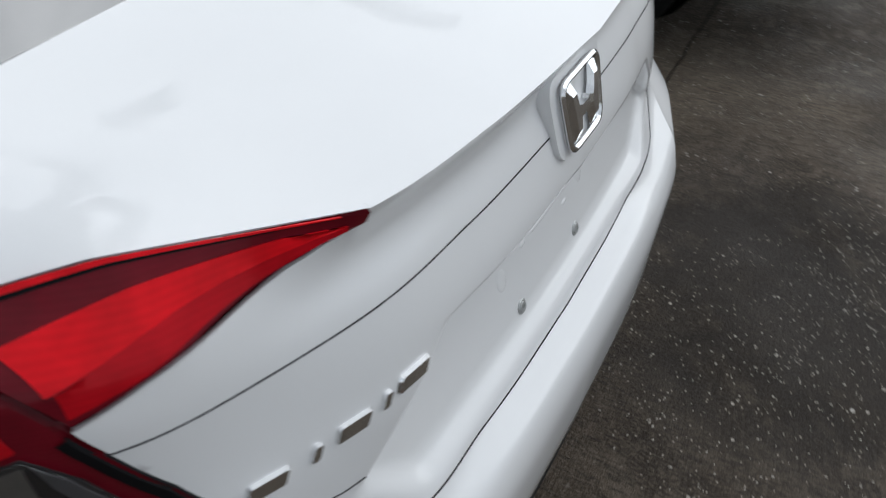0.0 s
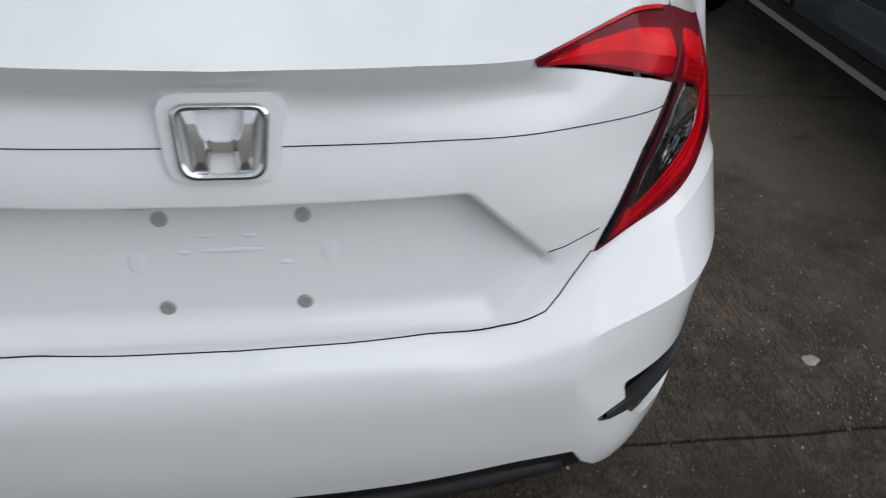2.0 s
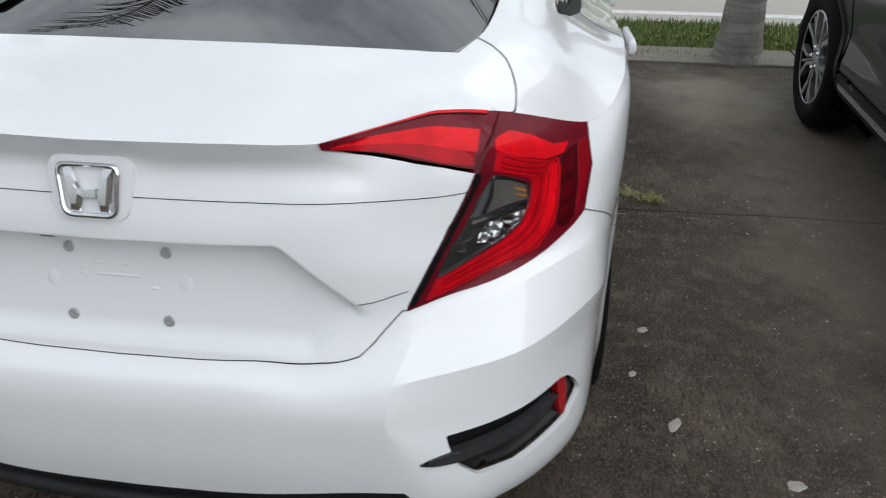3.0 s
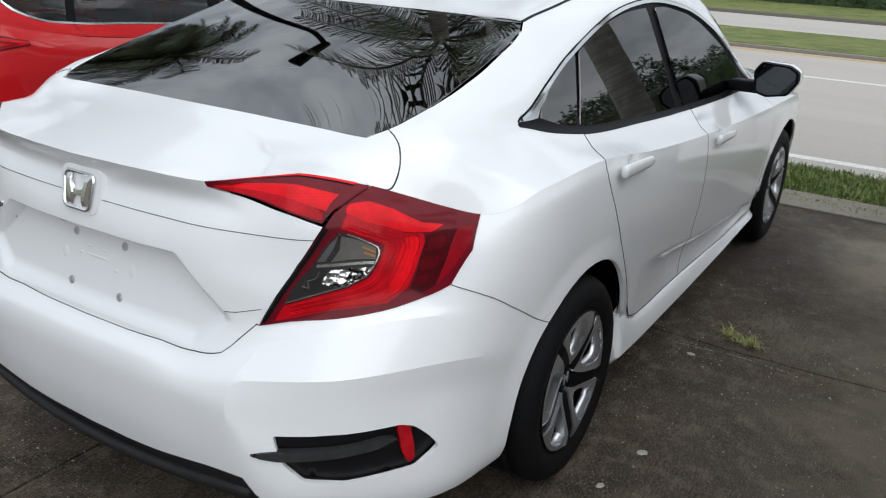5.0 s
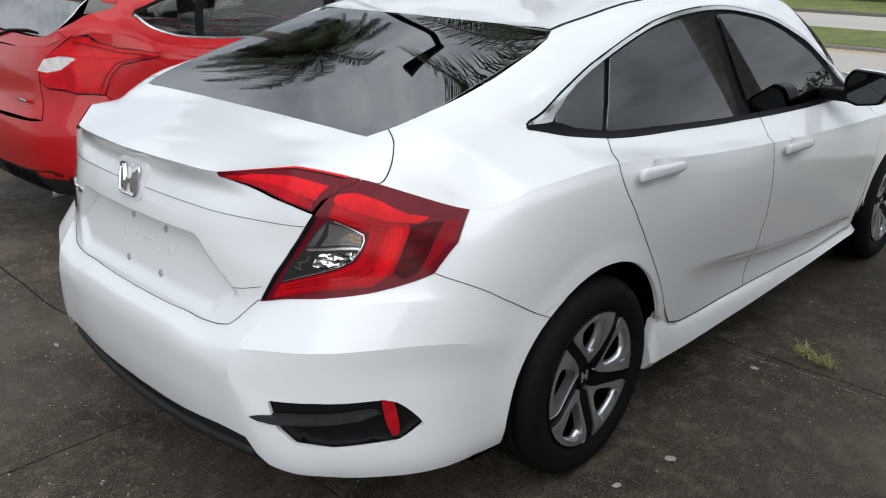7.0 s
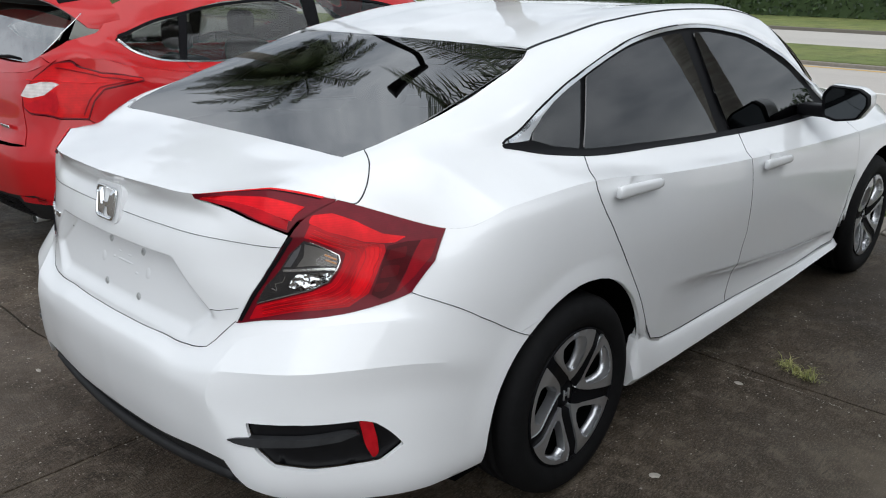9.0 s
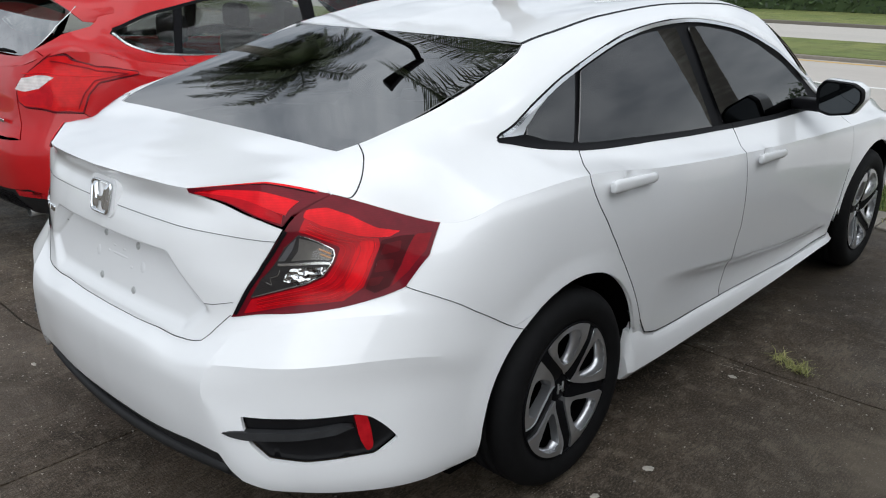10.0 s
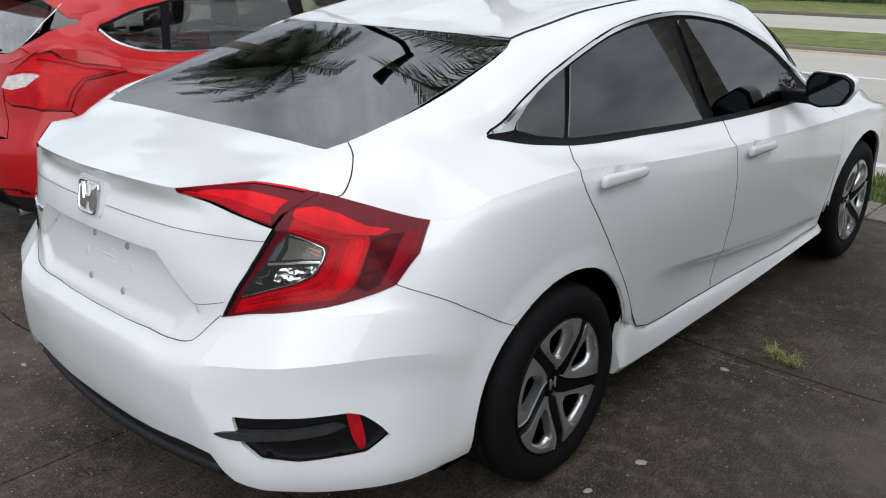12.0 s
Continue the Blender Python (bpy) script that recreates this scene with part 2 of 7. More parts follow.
class Sheet:
    """A surface sampled on a grid; its first parameter may be mirrored (negative) for the car's other half."""

    def __init__(self, grid, us, vs, mirror_u, shape=None):
        self.g, self.us, self.vs, self.mirror_u, self.shape = grid, us, vs, mirror_u, shape
        self.out = 1.0 if mirror_u else -1.0

    def raw(self, p):
        return self.at(p, True)

    def at(self, p, bare=False):
        p = np.asarray(p, float).reshape(-1, 2)
        u, v = p[:, 0].copy(), p[:, 1].copy()
        if self.mirror_u:
            sign = np.where(u < 0, -1.0, 1.0)
            u = np.abs(u)
        else:
            sign = np.where(v < 0, -1.0, 1.0)
            v = np.abs(v)
        i = np.clip(np.searchsorted(self.us, u, "right") - 1, 0, len(self.us) - 2)
        j = np.clip(np.searchsorted(self.vs, v, "right") - 1, 0, len(self.vs) - 2)
        a = np.clip((u - self.us[i]) / (self.us[i + 1] - self.us[i]), 0, 1)[:, None]
        b = np.clip((v - self.vs[j]) / (self.vs[j + 1] - self.vs[j]), 0, 1)[:, None]
        g = self.g
        out = (1 - a) * (1 - b) * g[i, j] + a * (1 - b) * g[i + 1, j] + (1 - a) * b * g[i, j + 1] + a * b * g[i + 1, j + 1]
        out = out.copy()
        out[:, 0] *= sign
        if bare:
            return out
        if self.shape is not None:
            out = self.shape(out)
        return out

    def normal(self, p, e=2e-3):
        p = np.asarray(p, float).reshape(-1, 2)
        du = self.at(p + (e, 0)) - self.at(p - (e, 0))
        dv = self.at(p + (0, e)) - self.at(p - (0, e))
        n = np.cross(du, dv) * self.out
        return n / np.maximum(np.linalg.norm(n, axis=1, keepdims=True), 1e-12)

    def find(self, axes, a, b, lo=0.0, hi=1e9):
        """The parameters where the surface's two given coordinates are a and b."""
        side = -1.0 if a < 0 and axes[0] == 0 else 1.0
        g = self.g[:, :, list(axes)] - np.array((abs(a) if axes[0] == 0 else a, b))
        d = (g ** 2).sum(axis=2)
        d[(self.us < lo) | (self.us > hi), :] = 1e9
        i, j = np.unravel_index(np.argmin(d), d.shape)
        best = np.array((self.us[i], self.vs[j]))
        want = np.array((abs(a) if axes[0] == 0 else a, b))
        ax = list(axes)
        for _ in range(6):
            e = 1.5e-3
            q = np.clip(np.array([best, best + (e, 0), best - (e, 0), best + (0, e), best - (0, e)]), (self.us[0] + 1e-9, self.vs[0] + 1e-9), (self.us[-1], self.vs[-1]))
            G = self.raw(q)[:, ax]
            J = np.stack(((G[1] - G[2]) / max(q[1, 0] - q[2, 0], 1e-9), (G[3] - G[4]) / max(q[3, 1] - q[4, 1], 1e-9)), 1)
            if abs(np.linalg.det(J)) < 1e-9:
                break
            best = best + np.clip(np.linalg.solve(J, want - G[0]), -0.02, 0.02)
            best = np.clip(best, (self.us[0], self.vs[0]), (self.us[-1], self.vs[-1]))
        if side < 0:
            best[0 if self.mirror_u else 1] *= -1
        return tuple(best)


class Smoothed:
    """A pane: the sheet with one coordinate replaced by a low polynomial of the other two, fitted over the pane."""

    def __init__(self, sheet, loop, axis, deg, bow=0.0):
        self.sheet, self.axis, self.deg, self.bow = sheet, axis, deg, bow
        self.oth = [k for k in range(3) if k != axis]
        P = np.array(densify(loop, .03))
        lo, hi = P.min(0), P.max(0)
        G = np.stack(np.meshgrid(np.linspace(lo[0], hi[0], 40), np.linspace(lo[1], hi[1], 40), indexing="ij"), -1).reshape(-1, 2)
        G = np.concatenate((G[inside(loop, G)], P))
        W = np.abs(sheet.at(G))
        self.round = .05 if axis == 0 else 0.0
        self.c = np.linalg.lstsq(self.terms(W), W[:, axis] + self.round * W[:, 2] ** 2, rcond=None)[0]

    def terms(self, W, d=None):
        a, b = W[:, self.oth[0]], W[:, self.oth[1]]
        out = []
        for i in range(self.deg + 1):
            for j in range(self.deg + 1 - i):
                if (self.axis == 2 and i % 2) or (self.axis == 0 and j > 1):
                    continue
                if d is None:
                    out.append(a ** i * b ** j)
                elif d == 0:
                    out.append(i * a ** max(i - 1, 0) * b ** j)
                else:
                    out.append(j * a ** i * b ** max(j - 1, 0))
        return np.stack(out, 1)

    def at(self, p):
        W = self.sheet.at(p)
        sg = np.where(W[:, 0] < 0, -1.0, 1.0)
        A = np.abs(W)
        W[:, self.axis] = (self.terms(A) @ self.c - self.round * A[:, 2] ** 2) * (sg if self.axis == 0 else 1.0)
        if self.bow:
            W[:, 2] += self.bow * (A[:, 1] - .43) * (1.17 - A[:, 1]) * (1 - A[:, 0] ** 2 / .36)
        return W

    def normal(self, p, e=0):
        W = self.sheet.at(p)
        sg = np.where(W[:, 0] < 0, -1.0, 1.0)
        A = np.abs(W)
        N = np.ones((len(W), 3))
        N[:, self.oth[0]], N[:, self.oth[1]] = -(self.terms(A, 0) @ self.c), -(self.terms(A, 1) @ self.c)
        N[:, 2] += 2 * self.round * A[:, 2]
        if self.bow:
            N[:, 0] += self.bow * (A[:, 1] - .43) * (1.17 - A[:, 1]) * 2 * A[:, 0] / .36
            N[:, 1] -= self.bow * (1.60 - 2 * A[:, 1]) * (1 - A[:, 0] ** 2 / .36)
        N[:, 0] *= sg
        return N / np.linalg.norm(N, axis=1, keepdims=True)


def pane(sheet, loop, axis, deg, step, depth, offset, whole=None, bow=0.0):
    """A smooth pane; whole: the half loop on the side of +x to fit it over; bow: how far the rear screen swells."""
    srf = Smoothed(sheet, whole or loop, axis, deg, bow)
    return panel(srf, [loop], step, 0.0, depth, offset=offset, soft=.01)


def inside(poly, p):
    x, y = p[:, 0], p[:, 1]
    r = np.zeros(len(p), bool)
    n = len(poly)
    for k in range(n):
        x1, y1 = poly[k]
        x2, y2 = poly[(k + 1) % n]
        if y1 != y2:
            c = (y1 > y) != (y2 > y)
            r ^= c & (x < (x2 - x1) * (y - y1) / (y2 - y1) + x1)
    return r


def densify(poly, step, closed=True):
    out = []
    n = len(poly)
    for k in range(n if closed else n - 1):
        a, b = np.array(poly[k]), np.array(poly[(k + 1) % n])
        m = max(1, int(math.ceil(np.linalg.norm(b - a) / step)))
        out += [tuple(a + (b - a) * i / m) for i in range(m)]
    if not closed:
        out.append(tuple(poly[-1]))
    return out


def flowing(pts, n=6):
    """A smooth curve through the points."""
    P = np.array(pts, float)
    t = np.concatenate(([0], np.cumsum(np.linalg.norm(np.diff(P, axis=0), axis=1))))
    q = np.unique(np.concatenate([np.linspace(a, b, n + 1) for a, b in zip(t, t[1:])]))
    return [tuple(r) for r in cubic(t, P, q)]


def rounded(poly, r, seg=4):
    """Rounds a polygon's corners; a point may carry its own radius as a third number."""
    out = []
    n = len(poly)
    for k in range(n):
        p = np.array(poly[k][:2], float)
        a, b = np.array(poly[k - 1][:2], float), np.array(poly[(k + 1) % n][:2], float)
        rr = poly[k][2] if len(poly[k]) > 2 else r
        la, lb = np.linalg.norm(a - p), np.linalg.norm(b - p)
        rr = min(rr, la * 0.45, lb * 0.45)
        if rr < 1e-6:
            out.append(tuple(p))
            continue
        s, e = p + (a - p) / la * rr, p + (b - p) / lb * rr
        for i in range(seg + 1):
            t = i / seg
            out.append(tuple((1 - t) ** 2 * s + 2 * t * (1 - t) * p + t * t * e))
    return out


def panel(surf, loops, step=0.03, gap=0.0, depth=0.0, offset=0.0, features=(), keep=None, bm=None, soft=0.0, up=False, hard=False):
    """A piece of the surface inside the first loop and outside the others, with a turned-in rim."""
    loops = [densify(lp, step) for lp in loops]
    if gap:
        moved = []
        for q, lp in enumerate(loops):
            P = np.array(lp)
            area = 0.5 * np.sum(P[:, 0] * np.roll(P[:, 1], -1) - np.roll(P[:, 0], -1) * P[:, 1])
            t = np.roll(P, -1, 0) - np.roll(P, 1, 0)
            t /= np.maximum(np.linalg.norm(t, axis=1, keepdims=True), 1e-9)
            nrm = np.stack((-t[:, 1], t[:, 0]), 1) * (1 if area > 0 else -1) * (1 if q == 0 else -1)
            mask = np.ones(len(P)) if keep is None else np.array([0.0 if keep(*pp) else 1.0 for pp in lp])
            moved.append([tuple(a) for a in P + nrm * gap * mask[:, None]])
        loops = moved
    pts, edges = [], []
    for lp in loops:
        s = len(pts)
        pts += lp
        edges += [(s + i, s + (i + 1) % len(lp)) for i in range(len(lp))]
    marks = {}
    for k, ft in enumerate(features):
        ft = densify(ft, step, False)
        for i, q in enumerate(ft):
            marks[(round(q[0], 4), round(q[1], 4))] = (k, i)
        s = len(pts)
        pts += ft
        edges += [(s + i, s + i + 1) for i in range(len(ft) - 1)]
    B = np.array(loops[0])
    lo, hi = B.min(0), B.max(0)
    gx, gy = np.arange(lo[0] + step / 2, hi[0], step), np.arange(lo[1] + step / 2, hi[1], step)
    if len(gx) and len(gy):
        G = np.stack(np.meshgrid(gx, gy, indexing="ij"), -1).reshape(-1, 2)
        ok = inside(loops[0], G)
        for h in loops[1:]:
            ok &= ~inside(h, G)
        G = G[ok]
        allb = np.array(pts)
        keepers = [g for g in G if np.min(np.abs(allb - g).sum(1)) > step * 0.45]
        pts += [tuple(g) for g in keepers]
    vv, _, ff, _, _, _ = delaunay_2d_cdt([Vector(p) for p in pts], edges, [], 0, 1e-7)
    V = np.array([tuple(v) for v in vv])
    tri = [f for f in ff if len(f) == 3]
    C = np.array([V[list(f)].mean(0) for f in tri])
    ok = inside(loops[0], C)
    for h in loops[1:]:
        ok &= ~inside(h, C)
    W, N = surf.at(V), surf.normal(V)
    if up:
        N = np.tile((0.0, 0.0, 1.0), (len(V), 1))
    if offset:
        W = W + N * offset
    bm = bm or bmesh.new()
    nl = bm.verts.layers.float_vector.get("soft") or bm.verts.layers.float_vector.new("soft")
    SN = surf.normal(V, soft) if soft else None
    vs = [None] * len(V)
    made = []
    for f, k in zip(tri, ok):
        if not k:
            continue
        for i in f:
            if vs[i] is None:
                vs[i] = bm.verts.new(W[i])
                if soft:
                    vs[i][nl] = SN[i]
        a, b, c = (W[i] for i in f)
        nn = np.cross(b - a, c - a)
        order = f if np.dot(nn, N[f[0]]) > 0 else f[::-1]
        if np.linalg.norm(nn) < 1e-12:
            continue
        try:
            made.append(bm.faces.new([vs[i] for i in order]))
        except ValueError:
            pass
    if hard:
        which = {vs[i]: marks.get((round(V[i][0], 4), round(V[i][1], 4))) for i in range(len(V)) if vs[i] is not None}
        for f in made:
            for e in f.edges:
                a, b = which.get(e.verts[0]), which.get(e.verts[1])
                if a and b and a[0] == b[0] and abs(a[1] - b[1]) == 1:
                    e.smooth = False
    if depth:
        where = {vs[i]: i for i in range(len(V)) if vs[i] is not None}
        rim = [e for f in made for e in f.edges if len(e.link_faces) == 1]
        if keep is not None:
            rim = [e for e in rim if not all(keep(*V[where[v]]) for v in e.verts)]
        low = {}
        for e in rim:
            for v in e.verts:
                if v not in low:
                    low[v] = bm.verts.new(v.co - Vector(N[where[v]]) * depth)
        for e in rim:
            f = e.link_faces[0]
            a, b = e.verts
            for lp in f.loops:
                if lp.edge == e:
                    a, b = lp.vert, lp.link_loop_next.vert
            bm.faces.new((b, a, low[a], low[b]))
            e.smooth = False
    return bm


def lower_sheet(stations, fine=28, shape=None, creases=(), ridge=None):
    """Loft of columns of (x, y, z), each from the sill up to the shoulder, from the rear centre round to the nose."""
    S = np.array(stations, float)
    nr = S.shape[1]
    mid = S[:, nr // 2, :2]
    t = np.concatenate(([0], np.cumsum(np.linalg.norm(np.diff(mid, axis=0), axis=1))))
    q = np.unique(np.concatenate([np.linspace(a, b, fine) for a, b in zip(t, t[1:])]))
    rows = np.stack([cubic(t, S[:, r, :], q, 0.1, [(k, w[r]) for k, w in creases]) for r in range(nr)], 1)
    vi = np.arange(nr) * 0.075
    vq = np.linspace(0, vi[-1], (nr - 1) * 12 + 1)
    grid = np.stack([pchip(vi, rows[i], vq, ridge(q[i] / t[-1], t / t[-1]) if ridge else ()) for i in range(len(q))], 0)
    return Sheet(grid, q, vq, True, shape)


def upper_sheet(ys, sections, fine=24, width=1.3, rim=None, flat=0):
    """Loft of cross sections at the given y, each from the centre (0) out to the shoulder (1); the side glass is flat from y = flat on."""
    S = np.array(sections, float)
    q = np.unique(np.concatenate([np.linspace(a, b, fine) for a, b in zip(ys, ys[1:])]))
    ctrl = np.stack([pchip(ys, S[:, k, :], q) for k in range(S.shape[1])], 1)
    d = np.linalg.norm(np.diff(S, axis=1), axis=2).mean(0)
    t = np.concatenate(([0], np.cumsum(d)))
    t = t / t[-1] * width
    vq = np.linspace(0, width, 141)
    grid = np.empty((len(q), len(vq), 3))
    for i in range(len(q)):
        if rim:
            ctrl[i, -1] = rim(q[i])
            if q[i] < 0.34:
                ex = max(ctrl[i, -1][0], 0.004)
                for k, f in enumerate((0, .35, .62, .74, .85, .94, 1)):
                    ye, ze = lip_at(ex * f)
                    ctrl[i, k] = (ex * f, ze + .166 * max(q[i] - ye, 0))
        own = np.concatenate(([0], np.cumsum(np.maximum(np.linalg.norm(np.diff(ctrl[i], axis=0), axis=1), 1e-4))))
        taut = .85 * float(np.clip((q[i] - flat) / .25, 0, 1)) if flat else 0
        xz = cubic(own, ctrl[i], np.interp(vq, t, own), 0.1, [(3, taut), (4, taut)])
        grid[i, :, 0], grid[i, :, 1], grid[i, :, 2] = xz[:, 0], q[i], xz[:, 1]
    return Sheet(grid, q, vq, False)


def side_column(y, wide, ez, ex, offs, fr, low=0.19, slant=None):
    return [(wide - o if k < len(offs) - 1 else ex, y, low + (ez - low) * f) for k, (o, f) in enumerate(zip(offs, fr))]


# the white saloon: columns at the rear, then the flank
SEDAN_FR = (0, 0.13, 0.24, 0.36, 0.47, 0.56, 0.65, 0.74, 0.82, 0.89, 0.95, 1.0)
SEDAN_OFF = (0.060, 0.024, 0.020, 0.017, 0.014, 0.010, 0.005, 0.001, 0.0, 0.001, 0.004, 0.012)
rear_a = [(0, .13, .20), (0, .035, .33), (0, .005, .47), (0, 0, .56), (0, .012, .62), (0, .05, .650), (0, .055, .735), (0, .052, .81), (0, .055, .87), (0, .072, .94), (0, .088, .985), (0, .055, 1.04)]
rear_b = [(.24, .13, .20), (.24, .04, .33), (.24, .010, .47), (.24, .005, .56), (.24, .017, .62), (.24, .055, .652), (.24, .063, .735), (.24, .062, .81), (.24, .066, .87), (.24, .084, .94), (.23, .10, .985), (.22, .073, 1.038)]
rear_c = [(.40, .14, .20), (.40, .052, .33), (.38, .022, .47), (.38, .016, .56), (.385, .026, .605), (.405, .068, .660), (.42, .092, .735), (.42, .092, .81), (.42, .100, .87), (.41, .112, .94), (.395, .126, .985), (.373, .106, 1.034)]
rear_d = [(.53, .16, .20), (.546, .066, .33), (.515, .038, .47), (.478, .027, .56), (.490, .043, .630), (.518, .108, .702), (.504, .118, .735), (.525, .133, .81), (.535, .150, .87), (.54, .160, .94), (.535, .166, .985), (.533, .222, 1.056)]
rear_e = [(.655, .24, .20), (.690, .165, .33), (.680, .140, .47), (.676, .134, .56), (.684, .136, .652), (.664, .196, .744), (.652, .220, .768), (.650, .234, .81), (.660, .248, .87), (.658, .262, .94), (.645, .262, .985), (.636, .341, 1.020)]
rear_f = [(.78, .40, .20), (.816, .360, .33), (.814, .360, .47), (.813, .362, .56), (.824, .362, .645), (.808, .388, .748), (.800, .398, .768), (.795, .408, .795), (.792, .428, .83), (.791, .458, .87), (.790, .498, .905), (.790, .544, .940)]
EDGE = {0.72: (0.884, 0.976, 0.864), 1.02: (0.893, 0.984, 0.878), 1.5: (0.888, 0.929, 0.878), 2.15: (0.884, 0.872, 0.875), 2.8: (0.882, 0.834, 0.872),
        3.35: (0.886, 0.812, 0.874), 3.75: (0.886, 0.798, 0.870), 4.15: (0.86, 0.77, 0.838)}
flank = [side_column(y, w, ez, ex, SEDAN_OFF, SEDAN_FR) for y, (w, ez, ex) in EDGE.items()]
nose = [[(x - 0.05 * (1 - f), y - 0.06 * (1 - f), 0.19 + (z - 0.19) * f) for f in SEDAN_FR] for x, y, z in ((.70, 4.46, .72), (.40, 4.59, .70), (0, 4.63, .69))]


def plate_recess(W):
    """Sinks the number-plate panel into the boot lid."""
    x, z = np.abs(W[:, 0]), W[:, 2]
    zone = (W[:, 1] < 0.35) & (z > 0.66) & (z < 0.88) & (x < 0.45)
    if not zone.any():
        return W
    W = W.copy()
    top = (0.866 - z) / 0.014
    s1 = ((0.422 - x) * 0.109 - (z - 0.755) * 0.119) / 0.1614 / 0.016
    low = np.minimum((z - 0.663) / 0.022, ((z - 0.68) * 0.075 - (x - 0.36) * 0.06 + 0.001) / 0.096 / 0.03)
    k = np.clip(np.minimum(np.minimum(top, s1), low), 0, 1)
    k = k * k * (3 - 2 * k)
    floor = 0.079 + (z - 0.70) * 0.235 + 0.10 * x * x
    W[:, 1] += np.where(zone, k * np.maximum(floor - W[:, 1], 0.0), 0)
    return W


CREASE = (0, .1, .4, .75, .9, .9, .5, .2, 0, 0, .4, .8)
TIP = (0, 0, 0, 0, 0, 0, 0, 0, 0, 0, .3, .8)


def bumper_ridge(q, t):
    """The fold round the bumper's corner fades out towards the middle and the wheel."""
    w = float(np.clip((q - t[2]) / (t[3] - t[2]), 0, 1) * np.clip((t[6] + .1 * (t[7] - t[6]) - q) / (t[6] - t[5]), 0, 1))
    return ((4, .95 * w), (5, .85 * w))


def door_fold(y):
    """Height of the fold low in the doors and of the doors' lower edge."""
    return np.interp(y, (1.55, 1.82, 2.2, 2.66, 3.0, 3.2), (.529, .494, .438, .388, .360, .346)), np.interp(y, (1.57, 1.82, 2.125, 2.8, 3.24), (.327, .312, .304, .279, .287))


def body_shape(W):
    """The plate recess and the hollow low in the doors."""
    W = plate_recess(W)
    y = W[:, 1]
    line, foot = door_fold(y)
    fade = np.clip((y - 1.52) / .40, 0, 1) * np.clip((3.22 - y) / .10, 0, 1) * np.clip((W[:, 2] - .27) / .03, 0, 1)
    d = np.clip((line - W[:, 2]) / (line - foot), 0, 1.2)
    dx = np.interp(d, (0, .08, .18, .32, .60, 1.0, 1.2), (0, .0085, .0155, .0190, .0170, .008, .006)) * fade
    for yc in (1.02, 3.72):
        far = np.hypot((y - yc) / .385, (W[:, 2] - .318) / .372) - 1
        dx = dx - .009 * np.clip(1 - far / .17, 0, 1) * np.clip((W[:, 2] - .24) / .14, 0, 1) * (far > -.2)
    out = dimples(W)
    out[:, 0] -= np.sign(W[:, 0]) * np.where(np.abs(W[:, 0]) > .7, dx, 0)
    return out


CUPS = ((1.282, .928), (2.345, .838))


def dimples(W):
    """Hollows behind the door handles."""
    out = W.copy()
    side = np.abs(W[:, 0]) > .7
    for yc, zc in CUPS:
        r = np.hypot((W[:, 1] - yc) / .056, (W[:, 2] - zc) / .044)
        k = np.clip(1 - r, 0, 1)
        out[:, 0] -= np.sign(W[:, 0]) * np.where(side, .013 * (k * k * (3 - 2 * k)), 0)
    return out


def cup_rings(f, lower):
    """Loops that give the panels an edge round each hollow, on the lower or the upper sheet."""
    out = []
    for yc, zc in CUPS:
        for k in (1.0, .9, .75, .55, .3):
            run = []
            for a in np.linspace(0, 2 * math.pi, 33):
                y, z = yc + .056 * k * math.cos(a), zc + .044 * k * math.sin(a)
                if (z < edge_at(y)[1] - .002) == lower and abs(z - edge_at(y)[1]) > .002:
                    run.append(S(y, z) if lower else U(y, z))
                elif len(run) > 1:
                    out.append(f(run))
                    run = []
                else:
                    run = []
            if len(run) > 1:
                out.append(f(run))
    return out


SA = lower_sheet([rear_a, rear_b, rear_c, rear_d, rear_e, rear_f] + flank + nose, shape=body_shape, creases=((2, TIP), (3, CREASE)), ridge=bumper_ridge)
TOPV = SA.vs[-1]
MID = np.array([c[6][:2] for c in (rear_a, rear_b, rear_c, rear_d, rear_e, rear_f)])
ALONG = np.concatenate(([0], np.cumsum(np.linalg.norm(np.diff(MID, axis=0), axis=1))))
DU, FU = float(ALONG[3]), float(ALONG[5])
edge = SA.g[:, -1, :]


def lip_at(x):
    """The lip's y and height at a distance from the middle."""
    return float(np.interp(x, edge[:200, 0], edge[:200, 1])), float(np.interp(x, edge[:200, 0], edge[:200, 2]))


def edge_at(y):
    return float(np.interp(y, edge[:, 1], edge[:, 0])), float(np.interp(y, edge[:, 1], edge[:, 2]))


